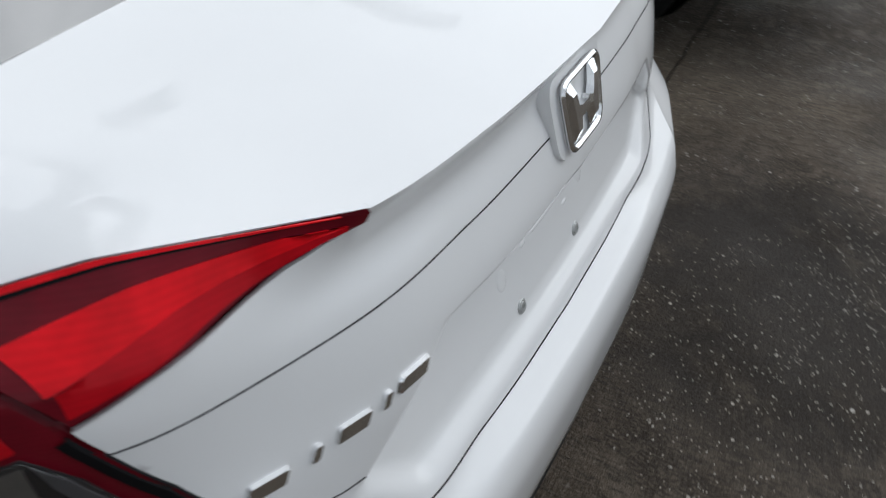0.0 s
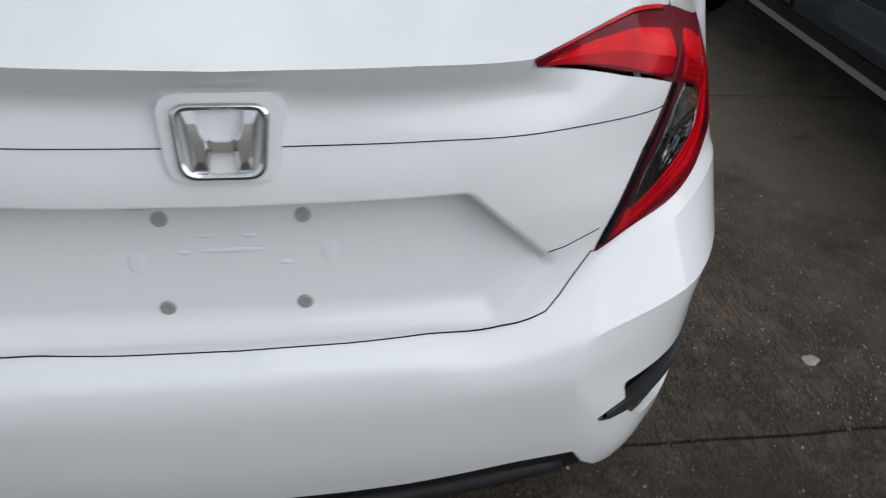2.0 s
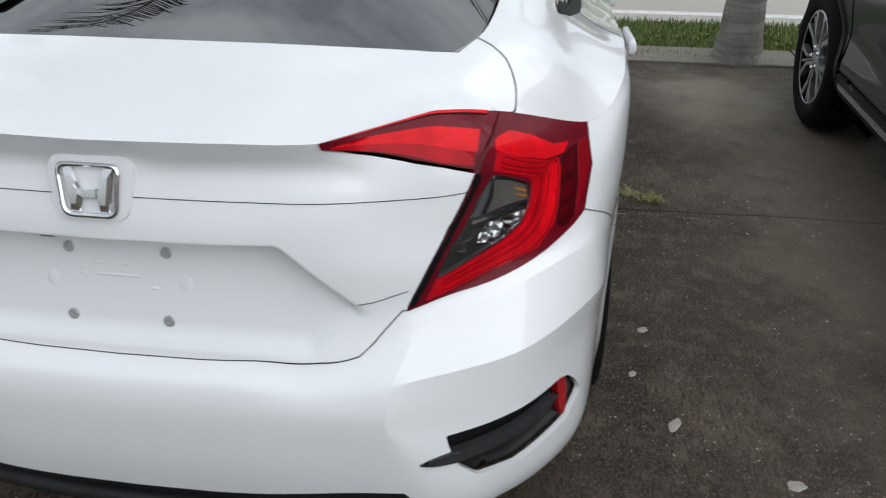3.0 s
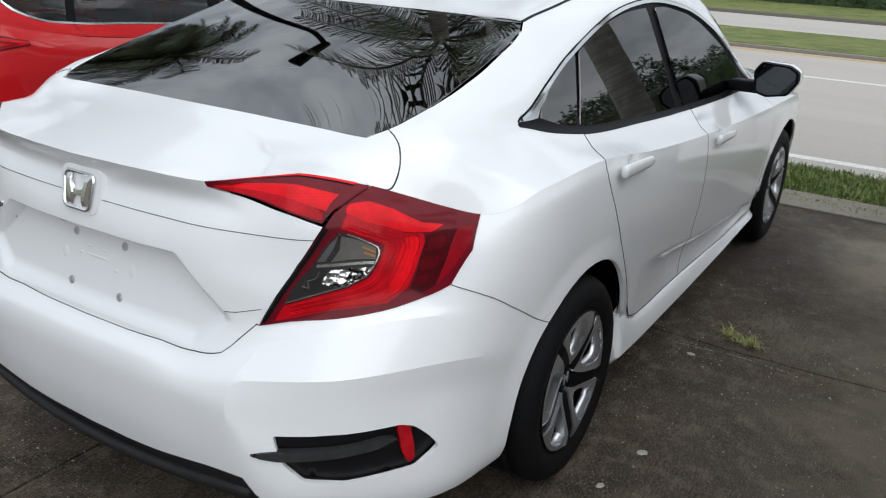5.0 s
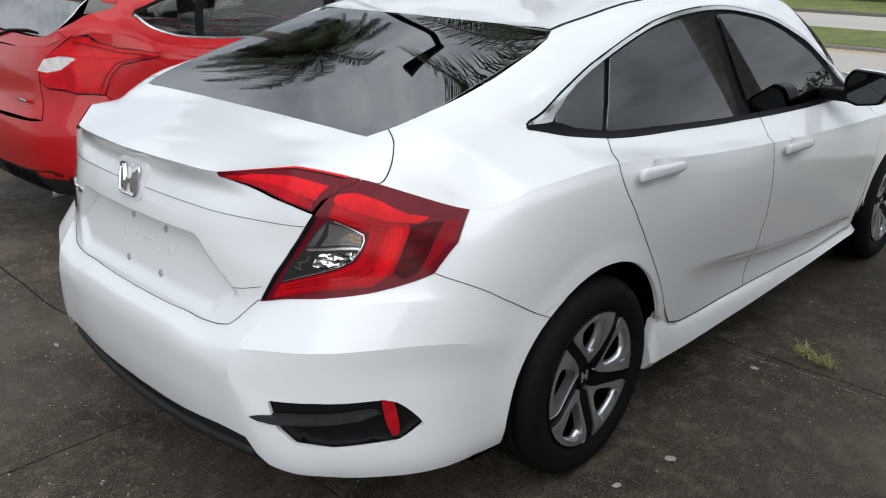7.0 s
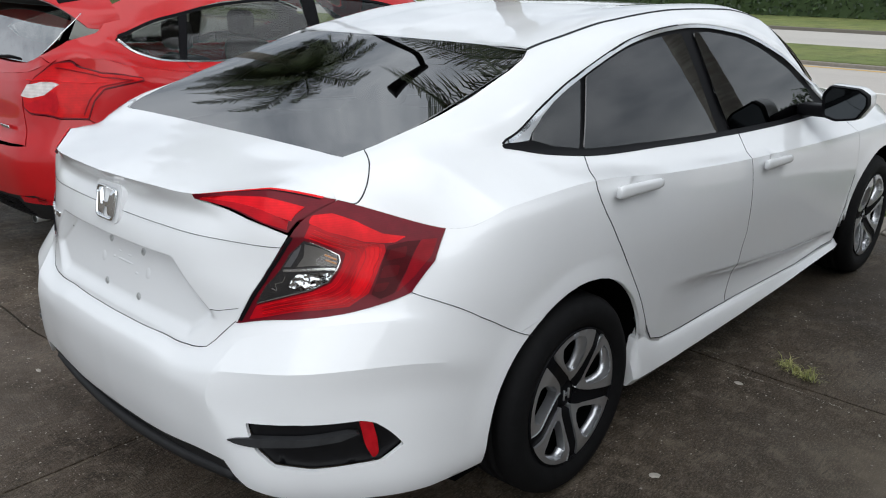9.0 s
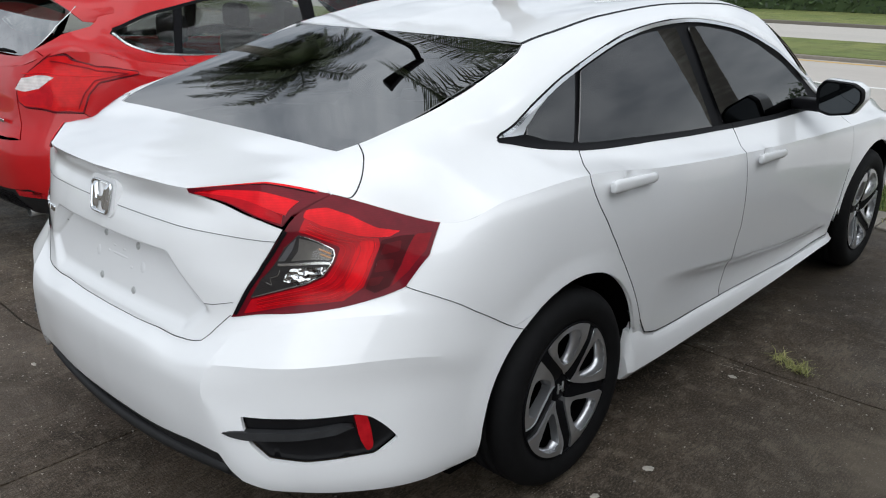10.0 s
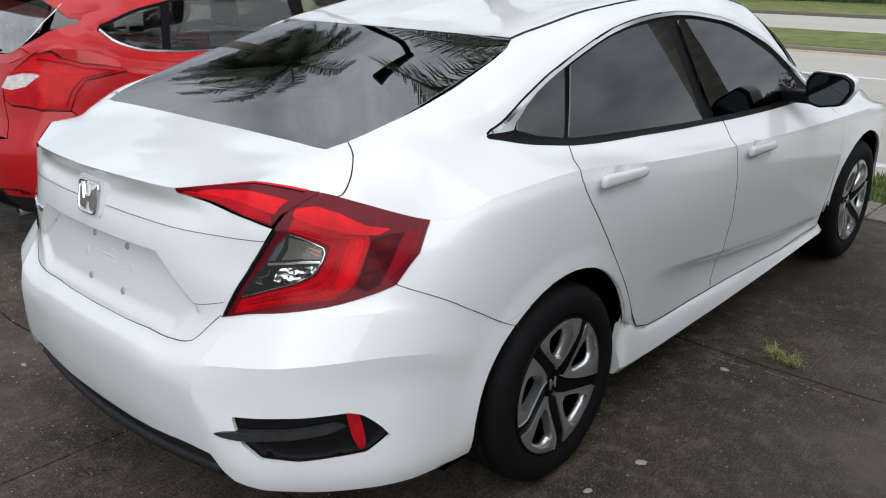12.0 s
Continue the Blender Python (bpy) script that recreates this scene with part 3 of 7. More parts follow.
# centre height, then half-width and height of the roof rail, the window's head, the belt and the shoulder's slope, by y
SEC = {0.0552: (1.0402, 0, 0), 0.060: (1.0425, 0, 0), 0.075: (1.047, .02, 0), 0.114: (1.054, .02, 0), 0.20: (1.068, 0.02, 0), 0.335: (1.087, .03, 0)}
HIGH = {0.486: (1.122, .570, 1.122, .622, 1.114, .672, 1.090, .718, 1.038), 0.56: (1.148, .590, 1.142, .636, 1.132, .690, 1.102, .750, 1.028),
        0.85: (1.247, .596, 1.210, .690, 1.148, .718, 1.084, .791, 1.030), 1.02: (1.302, .586, 1.262, .682, 1.197, .733, 1.054, .805, 1.010),
        1.2: (1.348, .573, 1.312, .664, 1.247, .744, 1.029, .812, .990), 1.303: (1.366, .570, 1.331, .655, 1.277, .748, 1.018, .818, .975),
        1.6: (1.396, .560, 1.380, .636, 1.345, .755, .993, .825, .945), 2.0: (1.412, .565, 1.400, .622, 1.370, .757, .965, .828, .905),
        2.4: (1.405, .565, 1.390, .632, 1.336, .757, .945, .828, .880), 2.75: (1.372, .568, 1.340, .666, 1.238, .760, .932, .828, .865),
        3.02: (1.280, .60, 1.225, .694, 1.110, .767, .926, .830, .855), 3.28: (1.120, .65, 1.035, .745, .970, .790, .915, .835, .850),
        3.5: (1.000, .62, .955, .750, .925, .795, .895, .835, .840), 4.0: (.930, .50, .905, .68, .880, .755, .850, .80, .80),
        4.4: (.820, .35, .800, .50, .785, .60, .765, .65, .74), 4.6: (.715, .10, .71, .15, .708, .20, .705, .25, .70)}
ys, secs = [], []
for y, (zc, drop, _) in SEC.items():
    ex, ez = edge_at(y)
    ex = max(ex, 0.004)
    ys.append(y)
    secs.append([(ex * k, lip_at(ex * k)[1] + .166 * max(y - lip_at(ex * k)[0], 0)) for k in (0, .35, .62, .74, .85, .94, 1)])
for y, (zc, rx, rz, tx, tz, bx, bz, mx, mz) in HIGH.items():
    ex, ez = edge_at(y)
    ys.append(y)
    secs.append([(0, zc), (rx * 0.55, zc + (rz - zc) * 0.32), (rx, rz), (tx, tz), (bx, bz), (mx, mz), (ex, ez)])
SB = upper_sheet(ys, secs, rim=edge_at, flat=.95)
SB.shape = dimples
OUTV = SB.vs[-1]


def R(x, z):
    """A place on the lower body, by its x and z as seen from behind."""
    return SA.find((0, 2), x, z, 0, 1.25)


def S(y, z):
    """A place on the lower body, by its y and z as seen from the side."""
    return SA.find((1, 2), y, z, 0.45)


def T(x, y):
    """A place on the upper body, by its x and y as seen from above."""
    return SB.find((0, 1), x, y)


def U(y, z):
    """A place on the upper body's side, by its y and z."""
    return SB.find((1, 2), y, z)


def path(f, pts, n=1):
    return [f(*p) for p in densify(pts, n, False)] if n != 1 else [f(*p) for p in pts]


def shoulder_run(y0, y1, n=14):
    """Along the shoulder on the lower sheet, and along it on the upper one."""
    yy = np.linspace(y0, y1, n)
    i = [float(np.interp(y, edge[:, 1], SA.us)) for y in yy]
    return [(u, TOPV) for u in i], [(float(y), OUTV) for y in yy]


def mir(loop, lower=True):
    return [(-a, b) if lower else (a, -b) for a, b in loop]


def at_edge(u, v):
    return v > TOPV - 1e-4


def at_out(u, v):
    return abs(v) > OUTV - 1e-4


LIPX = np.linspace(-.64, .64, 129)
LIPY, LIPZ = np.array([lip_at(abs(v))[0] for v in LIPX]), np.array([lip_at(abs(v))[1] for v in LIPX])
WIN = np.hanning(41) / np.hanning(41).sum()
PADY, PADZ = np.convolve(np.pad(LIPY, 20, "edge"), WIN, "valid"), np.convolve(np.pad(LIPZ, 20, "edge"), WIN, "valid")


def EVEN_Y(x):
    return float(np.interp(x, LIPX, PADY))


def EVEN_Z(x):
    return float(np.interp(x, LIPX, PADZ))


class LidTop:
    """The boot lid's upper skin as a height over (x, y), rising forward from the lip."""

    def at(self, p):
        out = []
        for x, y in np.asarray(p, float).reshape(-1, 2):
            ye, ze = lip_at(abs(x))
            k = min(1.0, max(0.0, (y - ye) / .12))
            k = k * k * (3 - 2 * k)
            sy, sz = EVEN_Y(abs(x)), EVEN_Z(abs(x))
            z = (1 - k) * (ze + .166 * (y - ye)) + k * (sz + .166 * (y - sy))
            if y > .30:
                i = int(np.clip(np.searchsorted(SB.us, y) - 1, 0, len(SB.us) - 2))
                a = (y - SB.us[i]) / (SB.us[i + 1] - SB.us[i])
                row = (1 - a) * SB.g[i] + a * SB.g[i + 1]
                k = min(1.0, (y - .30) / .06)
                z = (1 - k) * z + k * float(np.interp(abs(x), row[:, 0], row[:, 2]))
            out.append((x, y, z))
        return np.array(out)

    def normal(self, p, e=.008):
        p = np.asarray(p, float).reshape(-1, 2)
        n = np.cross(self.at(p + (e, 0)) - self.at(p - (e, 0)), self.at(p + (0, e)) - self.at(p - (0, e)))
        return n / np.linalg.norm(n, axis=1, keepdims=True)

    @staticmethod
    def border(x, y):
        return abs(x) < .372 and abs(y - lip_at(abs(x))[0]) < 1e-4


WHEELTURN = 1


def build_sedan():
    car = thing("white_sedan", "white four-door saloon with red tail lamps on dark concrete", "car")
    # boot lid
    lip_u = [float(np.interp(x, edge[:200, 0], SA.us[:200])) for x in np.linspace(0, 0.371, 75)]
    low_in = [R(.600, .961), R(.56, .977), R(.514, .989), R(.468, 1.000), R(.421, 1.010), R(.378, 1.020)]
    inner = [R(.503, .735), R(.535, .805), R(.567, .872), R(.595, .930), R(.606, .958)]
    bottom = [(R(0.0001, .645))] + [R(x, z) for x, z in ((.15, .646), (.30, .650), (.36, .653), (.402, .657), (.428, .664), (.450, .684), (.474, .712), (.497, .737))]
    right = bottom + inner + low_in + [(u, TOPV) for u in lip_u[::-1]]
    lid = right + mir(right[::-1])
    feats = []
    for o in (-.005, -.001, .003, .007, .012, .017):
        feats += [[R(x, .866 - o * .87) for x in np.linspace(-.296 + o * .4, .296 - o * .4, 31)]]
        diag = [R(.303 + .119 * k - .675 * o, .864 - .109 * k - .737 * o) for k in np.linspace(.02, 1.0, 27)]
        feats += [diag, mir(diag)]
    seam = [(x, z) for x, z in zip(np.linspace(-.598, .598, 60), .938 - .0095 * (np.linspace(-1, 1, 60)) ** 2)]
    bm = panel(SA, [lid], 0.010, 0.002, 0.006, features=feats, keep=at_edge)
    # the lid's top skin
    seam_top = flowing([(.637, .335), (.657, .372), (.655, .405), (.630, .440), (.577, .471)], 4)
    ltop = [T(0.0001, .42)] + [T(x, y) for x, y in ((.20, .423), (.40, .423), (.50, .423), (.548, .426))] + [T(x, y) for x, y in seam_top[::-1]]
    ltop = [tuple(SB.at([p])[0][:2]) for p in ltop]
    ex = np.concatenate((np.linspace(.637, .373, 30), np.linspace(.371, 0, 75)))
    ltop += [(x, lip_at(x)[0]) for x in ex]
    loop = ltop + [(-x, y) for x, y in ltop[-2::-1]]
    panel(LidTop(), [loop], 0.025, 0.0015, 0.015, keep=LidTop.border, bm=bm)
    lidob = part("boot_lid", bm, WHITE, car, "white boot lid with an empty number-plate recess")
    # seam across the lid
    groove(SA, [R(x, z) for x, z in seam if abs(x) > .075], "lid_seam", lidob, .0007, split=True)
    groove(SA, [R(.424, .7545), R(.45, .757), R(.505, .772)], "lid_seam", lidob, .0007)
    groove(SA, mir([R(.424, .7545), R(.45, .757), R(.505, .772)]), "lid_seam", lidob, .0007)
    edge_line = bottom + [R(.503, .735), R(.535, .805), R(.567, .872), R(.595, .930)]
    for lp in (edge_line, mir(edge_line)):
        groove(SA, lp, "lid_gap", lidob, .0007)
    plate_dimples(lidob)
    emblem(lidob)
    letters(lidob)
    bolts(lidob)
    # bumper
    arch = arch_run(1.02, .318, .385, .372, 181, 118)
    half = [R(0.0001, .360)] + [R(x, z) for x, z in ((.14, .361), (.25, .368), (.34, .378), (.44, .387), (.505, .389), (.53, .350), (.56, .322), (.62, .302))]
    half += [S(y, z) for y, z in ((.33, .276), (.45, .264), (.632, .258))] + arch
    half += [S(.74, .622), S(.60, .706), S(.50, .765), S(.418, .808)] + lamp_bottom()[::-1]
    hole = slot_loop()
    both = half + bottom[:0:-1]
    whole = both + [(0.0, bottom[0][1])] + mir(both[::-1])
    fold = [(DU, v) for v in np.linspace(2.6, 4.9, 12) * .075]
    ridge = [(u, 4 * .075) for u in np.linspace(DU + .01, FU + .12, 20)]
    upper = [(u, 5 * .075) for u in np.linspace(DU + .01, FU - .02, 20)]
    bm = panel(SA, [whole, hole, mir(hole)], 0.016, 0.0, 0.012, features=(fold, ridge, upper, mir(fold), mir(ridge), mir(upper)), hard=True)
    part("rear_bumper", bm, WHITE, car)
    diffuser(car)
    for sgn in (1, -1):
        slot_insert(car, hole, sgn)
        tail_lamps(car, sgn)
        flank_panels(car, sgn, inner)
    glasshouse(car)
    shell(car)
    for y, sgn in ((1.02, 1), (1.02, -1), (3.72, 1), (3.72, -1)):
        w = wheel(car, .318, True)
        w.matrix_local = pose(.872 * sgn, y, .318, WHEELTURN if y < 2 else 40, 0, 0 if sgn > 0 else 180)
    return car


def groove(surf, pts, name, parent, w=0.0016, split=False):
    """A dark joint lying in the paint."""
    pts = densify(pts, 0.02, False)
    if split:
        k = next(i for i in range(len(pts) - 1) if pts[i][0] < 0 <= pts[i + 1][0])
        groove(surf, pts[:k + 1], name, parent, w)
        pts = pts[k + 1:]
    P = np.array(pts)
    W, N = surf.at(P), surf.normal(P)
    bm = bmesh.new()
    prev = None
    for i in range(len(P)):
        t = W[min(i + 1, len(P) - 1)] - W[max(i - 1, 0)]
        b = np.cross(t / np.linalg.norm(t), N[i])
        ring = [bm.verts.new(W[i] + b * a * w + N[i] * h) for a, h in ((-1, -.002), (-1, .0007), (1, .0007), (1, -.002))]
        if prev:
            for k in range(4):
                bm.faces.new((prev[k], prev[(k + 1) % 4], ring[(k + 1) % 4], ring[k]))
        prev = ring
    bmesh.ops.recalc_face_normals(bm, faces=bm.faces)
    return part(name, bm, JOINT, parent, "thin dark panel joint", smooth=False)


def arch_run(yc, zc, ry, rz, a0, a1, n=12):
    return [S(yc + ry * math.cos(radians(a)), zc + rz * math.sin(radians(a))) for a in np.linspace(a0, a1, n)]


def lamp_bottom():
    return flowing([R(.503, .735), R(.56, .748), R(.64, .758), R(.71, .770), R(.755, .785), S(.418, .808)], 3)


def slot_loop():
    return rounded([R(.577, .512), R(.585, .478), R(.600, .440), R(.635, .400), R(.70, .385), S(.31, .388), S(.345, .410), S(.366, .424), S(.30, .500), S(.27, .512), R(.68, .518)], .006, 3)


def slot_insert(car, hole, sgn):
    lp = hole if sgn > 0 else mir(hole)
    vent = part("bumper_vent", panel(SA, [lp], .015, 0, 0, offset=-.018), VENT, car, "black plastic vent in the bumper corner")
    fin = [R(.534, .462), R(.555, .470), R(.585, .476), R(.64, .479), R(.70, .481), R(.755, .486), R(.768, .480), R(.745, .466), R(.70, .461), R(.64, .457), R(.59, .453), R(.555, .456)]
    fin = fin if sgn > 0 else mir(fin)
    part("fin", panel(SA, [fin], .008, 0, .020, offset=.006), FINBLACK, vent, "satin black blade across the vent")
    ref = rounded([S(.264, .510), S(.292, .510), S(.304, .450), S(.306, .412), S(.292, .402), S(.276, .440)], .009, 4)
    ref = ref if sgn > 0 else mir(ref)
    part("reflector", panel(SA, [ref], .01, 0, .014, offset=-.002), REFLECTOR, vent, "red plastic reflector")


def on_body(p):
    """A place on the lower body from its x, y and z."""
    return R(p[0], p[2]) if p[1] < .345 else S(p[1], p[2])


def raised(surf, pts, name, parent, w, lift, mat, label=""):
    """A thin strip that stands a little over the surface."""
    P = np.array(densify(pts, .01, False))
    W, N = surf.at(P), surf.normal(P)
    bm = bmesh.new()
    prev = None
    for i in range(len(P)):
        t = W[min(i + 1, len(P) - 1)] - W[max(i - 1, 0)]
        b = np.cross(t / np.linalg.norm(t), N[i])
        ring = [bm.verts.new(W[i] + b * a * w + N[i] * (lift + h)) for a, h in ((-1, -.003), (-.8, .0012), (.8, .0012), (1, -.003))]
        if prev:
            for k in range(4):
                bm.faces.new((prev[k], prev[(k + 1) % 4], ring[(k + 1) % 4], ring[k]))
        prev = ring
    bmesh.ops.recalc_face_normals(bm, faces=bm.faces)
    return part(name, bm, mat, parent, label, smooth=False)


LAMP_TOP = ((.631, .250, .998), (.651, .288, .998), (.684, .327, .979), (.730, .390, .946), (.756, .442, .933), (.744, .412, .924), (.738, .386, .926), (.712, .337, .934), (.665, .275, .962), (.633, .243, .984))
LAMP_RING = ((.635, .242, .982), (.668, .279, .960), (.713, .337, .932), (.739, .386, .924), (.744, .384, .908), (.745, .358, .866), (.737, .328, .815), (.713, .286, .785), (.668, .228, .779), (.623, .197, .774), (.531, .131, .749),
             (.548, .142, .786), (.601, .183, .806), (.648, .230, .823), (.680, .259, .844), (.692, .278, .878), (.694, .292, .911), (.690, .290, .916), (.660, .258, .936), (.631, .226, .953))
LAMP_ARC = ((.716, .340, .925), (.738, .380, .918), (.741, .352, .866), (.733, .324, .818), (.716, .292, .800), (.708, .290, .828), (.714, .310, .872))
LAMP_DARK = ((.745, .391, .919), (.760, .440, .923), (.773, .473, .921), (.780, .418, .859), (.777, .382, .812), (.757, .352, .800), (.741, .330, .812), (.749, .362, .866))
LAMP_SIDE = ((.776, .476, .922), (.792, .515, .921), (.800, .484, .883), (.793, .433, .844), (.779, .386, .812), (.783, .420, .859))
LAMP_GLOW = (((.750, .395, .910), (.766, .437, .913), (.770, .425, .890), (.752, .378, .886)), ((.751, .372, .876), (.769, .408, .874), (.770, .396, .850), (.750, .358, .848)), ((.746, .346, .836), (.764, .378, .838), (.762, .362, .818), (.744, .336, .818)))
LAMP_CLEAR = ((.631, .947), (.660, .930), (.686, .911), (.690, .896), (.688, .878), (.677, .847), (.648, .827), (.601, .810), (.547, .791), (.568, .838), (.609, .915))


def tail_lamps(car, sgn):
    f = (lambda lp: lp) if sgn > 0 else mir
    run, _ = shoulder_run(.3355, .544, 12)
    outer = [R(.503, .735), R(.535, .805), R(.567, .872), R(.595, .930), R(.612, .970), R(.627, 1.000)] + run + [S(.49, .872)] + lamp_bottom()[::-1][:-1]
    lamp = part("tail_lamp", panel(SA, [f(outer)], .015, .0015, .03, offset=.003, soft=.012), REDLENS, car, "wrap-around red tail lamp with a clear reversing section")
    for name, loop, r, off, mat, lab in (("side_lens", LAMP_DARK, .004, .0040, SMOKE, "smoked side of the lamp"), ("side_reflector", LAMP_SIDE, .006, .0044, REDMID, "red side reflector"),
                                         ("inner_lens", LAMP_RING, .004, .0042, REDINNER, "ribbed red lens ring"), ("light_guide", LAMP_TOP, .004, .0046, REDBRIGHT, "bright red light guide"),
                                         ("light_guide", LAMP_ARC, .016, .0047, REDBRIGHT, "bright red light guide"),
                                         ("side_glow", LAMP_GLOW[0], .008, .0047, REDGLOW, ""), ("side_glow", LAMP_GLOW[1], .008, .0047, REDGLOW, ""), ("side_glow", LAMP_GLOW[2], .008, .0047, REDGLOW, "")):
        part(name, panel(SA, [f(rounded([on_body(p) for p in loop], r, 3))], .012, 0, .002, offset=off, soft=.012), mat, lamp, lab)
    # fine ribs that run round the ring
    out, inn = (np.array(flowing(list(p), 4)) for p in (LAMP_RING[:11], LAMP_RING[:10:-1]))
    q = np.linspace(.03, .97, 40)
    out, inn = (np.stack([np.interp(q, np.linspace(0, 1, len(c)), c[:, i]) for i in range(3)], 1) for c in (out, inn))
    for k in (.14, .26, .38, .5, .62, .74, .88):
        line = [on_body(p) for p in out + (inn - out) * k]
        raised(SA, f(line), "optic_rib", lamp, .0007, .0052, REDBRIGHT if k in (.26, .38, .62, .88) else REDRIB)
    clear = [R(*p) for p in LAMP_CLEAR]
    part("bowl", panel(SA, [f(clear)], .012, .001, .002, offset=.0046), BOWL, lamp, "dark reversing-lamp bowl")
    dish = [(.624, .866), (.682, .868), (.675, .850), (.660, .837), (.632, .826), (.610, .836), (.612, .850)]
    part("dish", panel(SA, [f([R(*p) for p in dish])], .005, 0, .001, offset=.0058, soft=.02), FACET, lamp, "crumpled chrome lamp reflector")
    upper = [(.632, .938), (.660, .925), (.683, .907), (.685, .884), (.622, .884), (.632, .908)]
    part("dish", panel(SA, [f([R(*p) for p in upper])], .006, 0, .001, offset=.0056, soft=.02), BOWLTOP, lamp, "grey lamp reflector")
    step = [(.600, .884), (.615, .918), (.628, .938), (.623, .912), (.612, .884)]
    part("bowl_step", panel(SA, [f([R(*p) for p in step])], .006, 0, .001, offset=.0056), BOWLSTEP, lamp)
    raised(SA, f([R(.600, .8755), R(.640, .877), R(.684, .8775)]), "chrome_bar", lamp, .0036, .0064, CHROME, "chrome bar across the reversing lamp")
    # glints of the amber bulb, laid on as coloured strips
    for x0, z0, x1, z1 in ((.664, .912, .683, .899), (.667, .900, .684, .890)):
        raised(SA, f([R(x0, z0), R(x1, z1)]), "bulb_glint", lamp, .0022, .0062, AMBER, "amber strip painted as the indicator bulb's glint")
    raised(SA, f([R(*p) for p in ((.640, .942), (.661, .9285), (.685, .9095), (.6885, .896), (.6865, .879), (.6755, .849), (.647, .829), (.600, .812), (.552, .794))]), "bright_edge", lamp, .0014, .0062, CHROME, "chrome edge of the reversing lamp")
    raised(SA, f([R(.578, .832), R(.590, .826), (R(.586, .843)), R(.600, .848), R(.604, .862)]), "bright_edge", lamp, .0008, .0062, CHROME)
    part("clear_lens", panel(SA, [f(clear)], .012, 0, .002, offset=.0085, soft=.012), CLEARLENS, lamp, "clear reversing-lamp lens")
    raised(SA, f([R(.511, .744), R(.541, .805), R(.573, .872), R(.601, .930), R(.611, .955)]), "lamp_seal", lamp, .0050, .0042, SATIN, "black seal along the boot lid")
    # the pointed lamp on the lid
    us = [float(np.interp(x, edge[:300, 0], SA.us[:300])) for x in np.linspace(.371, .630, 12)]
    low = [R(.374, 1.023), R(.421, 1.0125), R(.468, 1.003), R(.514, .992), R(.56, .980), R(.603, .964)]
    lid = low + [R(.608, .975), R(.624, 1.003)] + [(u, TOPV) for u in us[::-1]]
    lamp2 = part("lid_lamp", panel(SA, [f(lid)], .010, .0015, .03, offset=.003, soft=.012), REDLENS, car, "pointed red lamp on the boot lid")

    def across(x, k):
        u0, v0 = R(x, float(np.interp(x, (.374, .421, .468, .514, .56, .603), (1.023, 1.0125, 1.003, .992, .980, .964))))
        u1 = float(np.interp(x, edge[:300, 0], SA.us[:300]))
        return (u0 + (u1 - u0) * k, v0 + (TOPV - v0) * k)
    xs = (.388, .43, .48, .53, .575, .602)
    part("light_guide", panel(SA, [f([across(x, .09) for x in xs] + [across(x, .38) for x in xs[::-1]])], .01, 0, .002, offset=.0040), REDINNER, lamp2)
    xs = (.388, .43, .48, .53, .575, .607)
    part("light_guide", panel(SA, [f([across(x, .38) for x in xs] + [across(x, .71) for x in xs[:0:-1]])], .01, 0, .002, offset=.0044), REDBRIGHT, lamp2, "bright red light guide")
    xs = (.392, .43, .48, .53, .575, .612)
    part("lens_rim", panel(SA, [f([across(x, .945) for x in xs] + [across(x, .995) for x in xs[::-1]])], .01, 0, .002, offset=.0040), REDBRIGHT, lamp2)
    part("lens_line", panel(SA, [f([across(x, .915) for x in xs] + [across(x, .945) for x in xs[::-1]])], .01, 0, .002, offset=.0038), SATIN, lamp2)


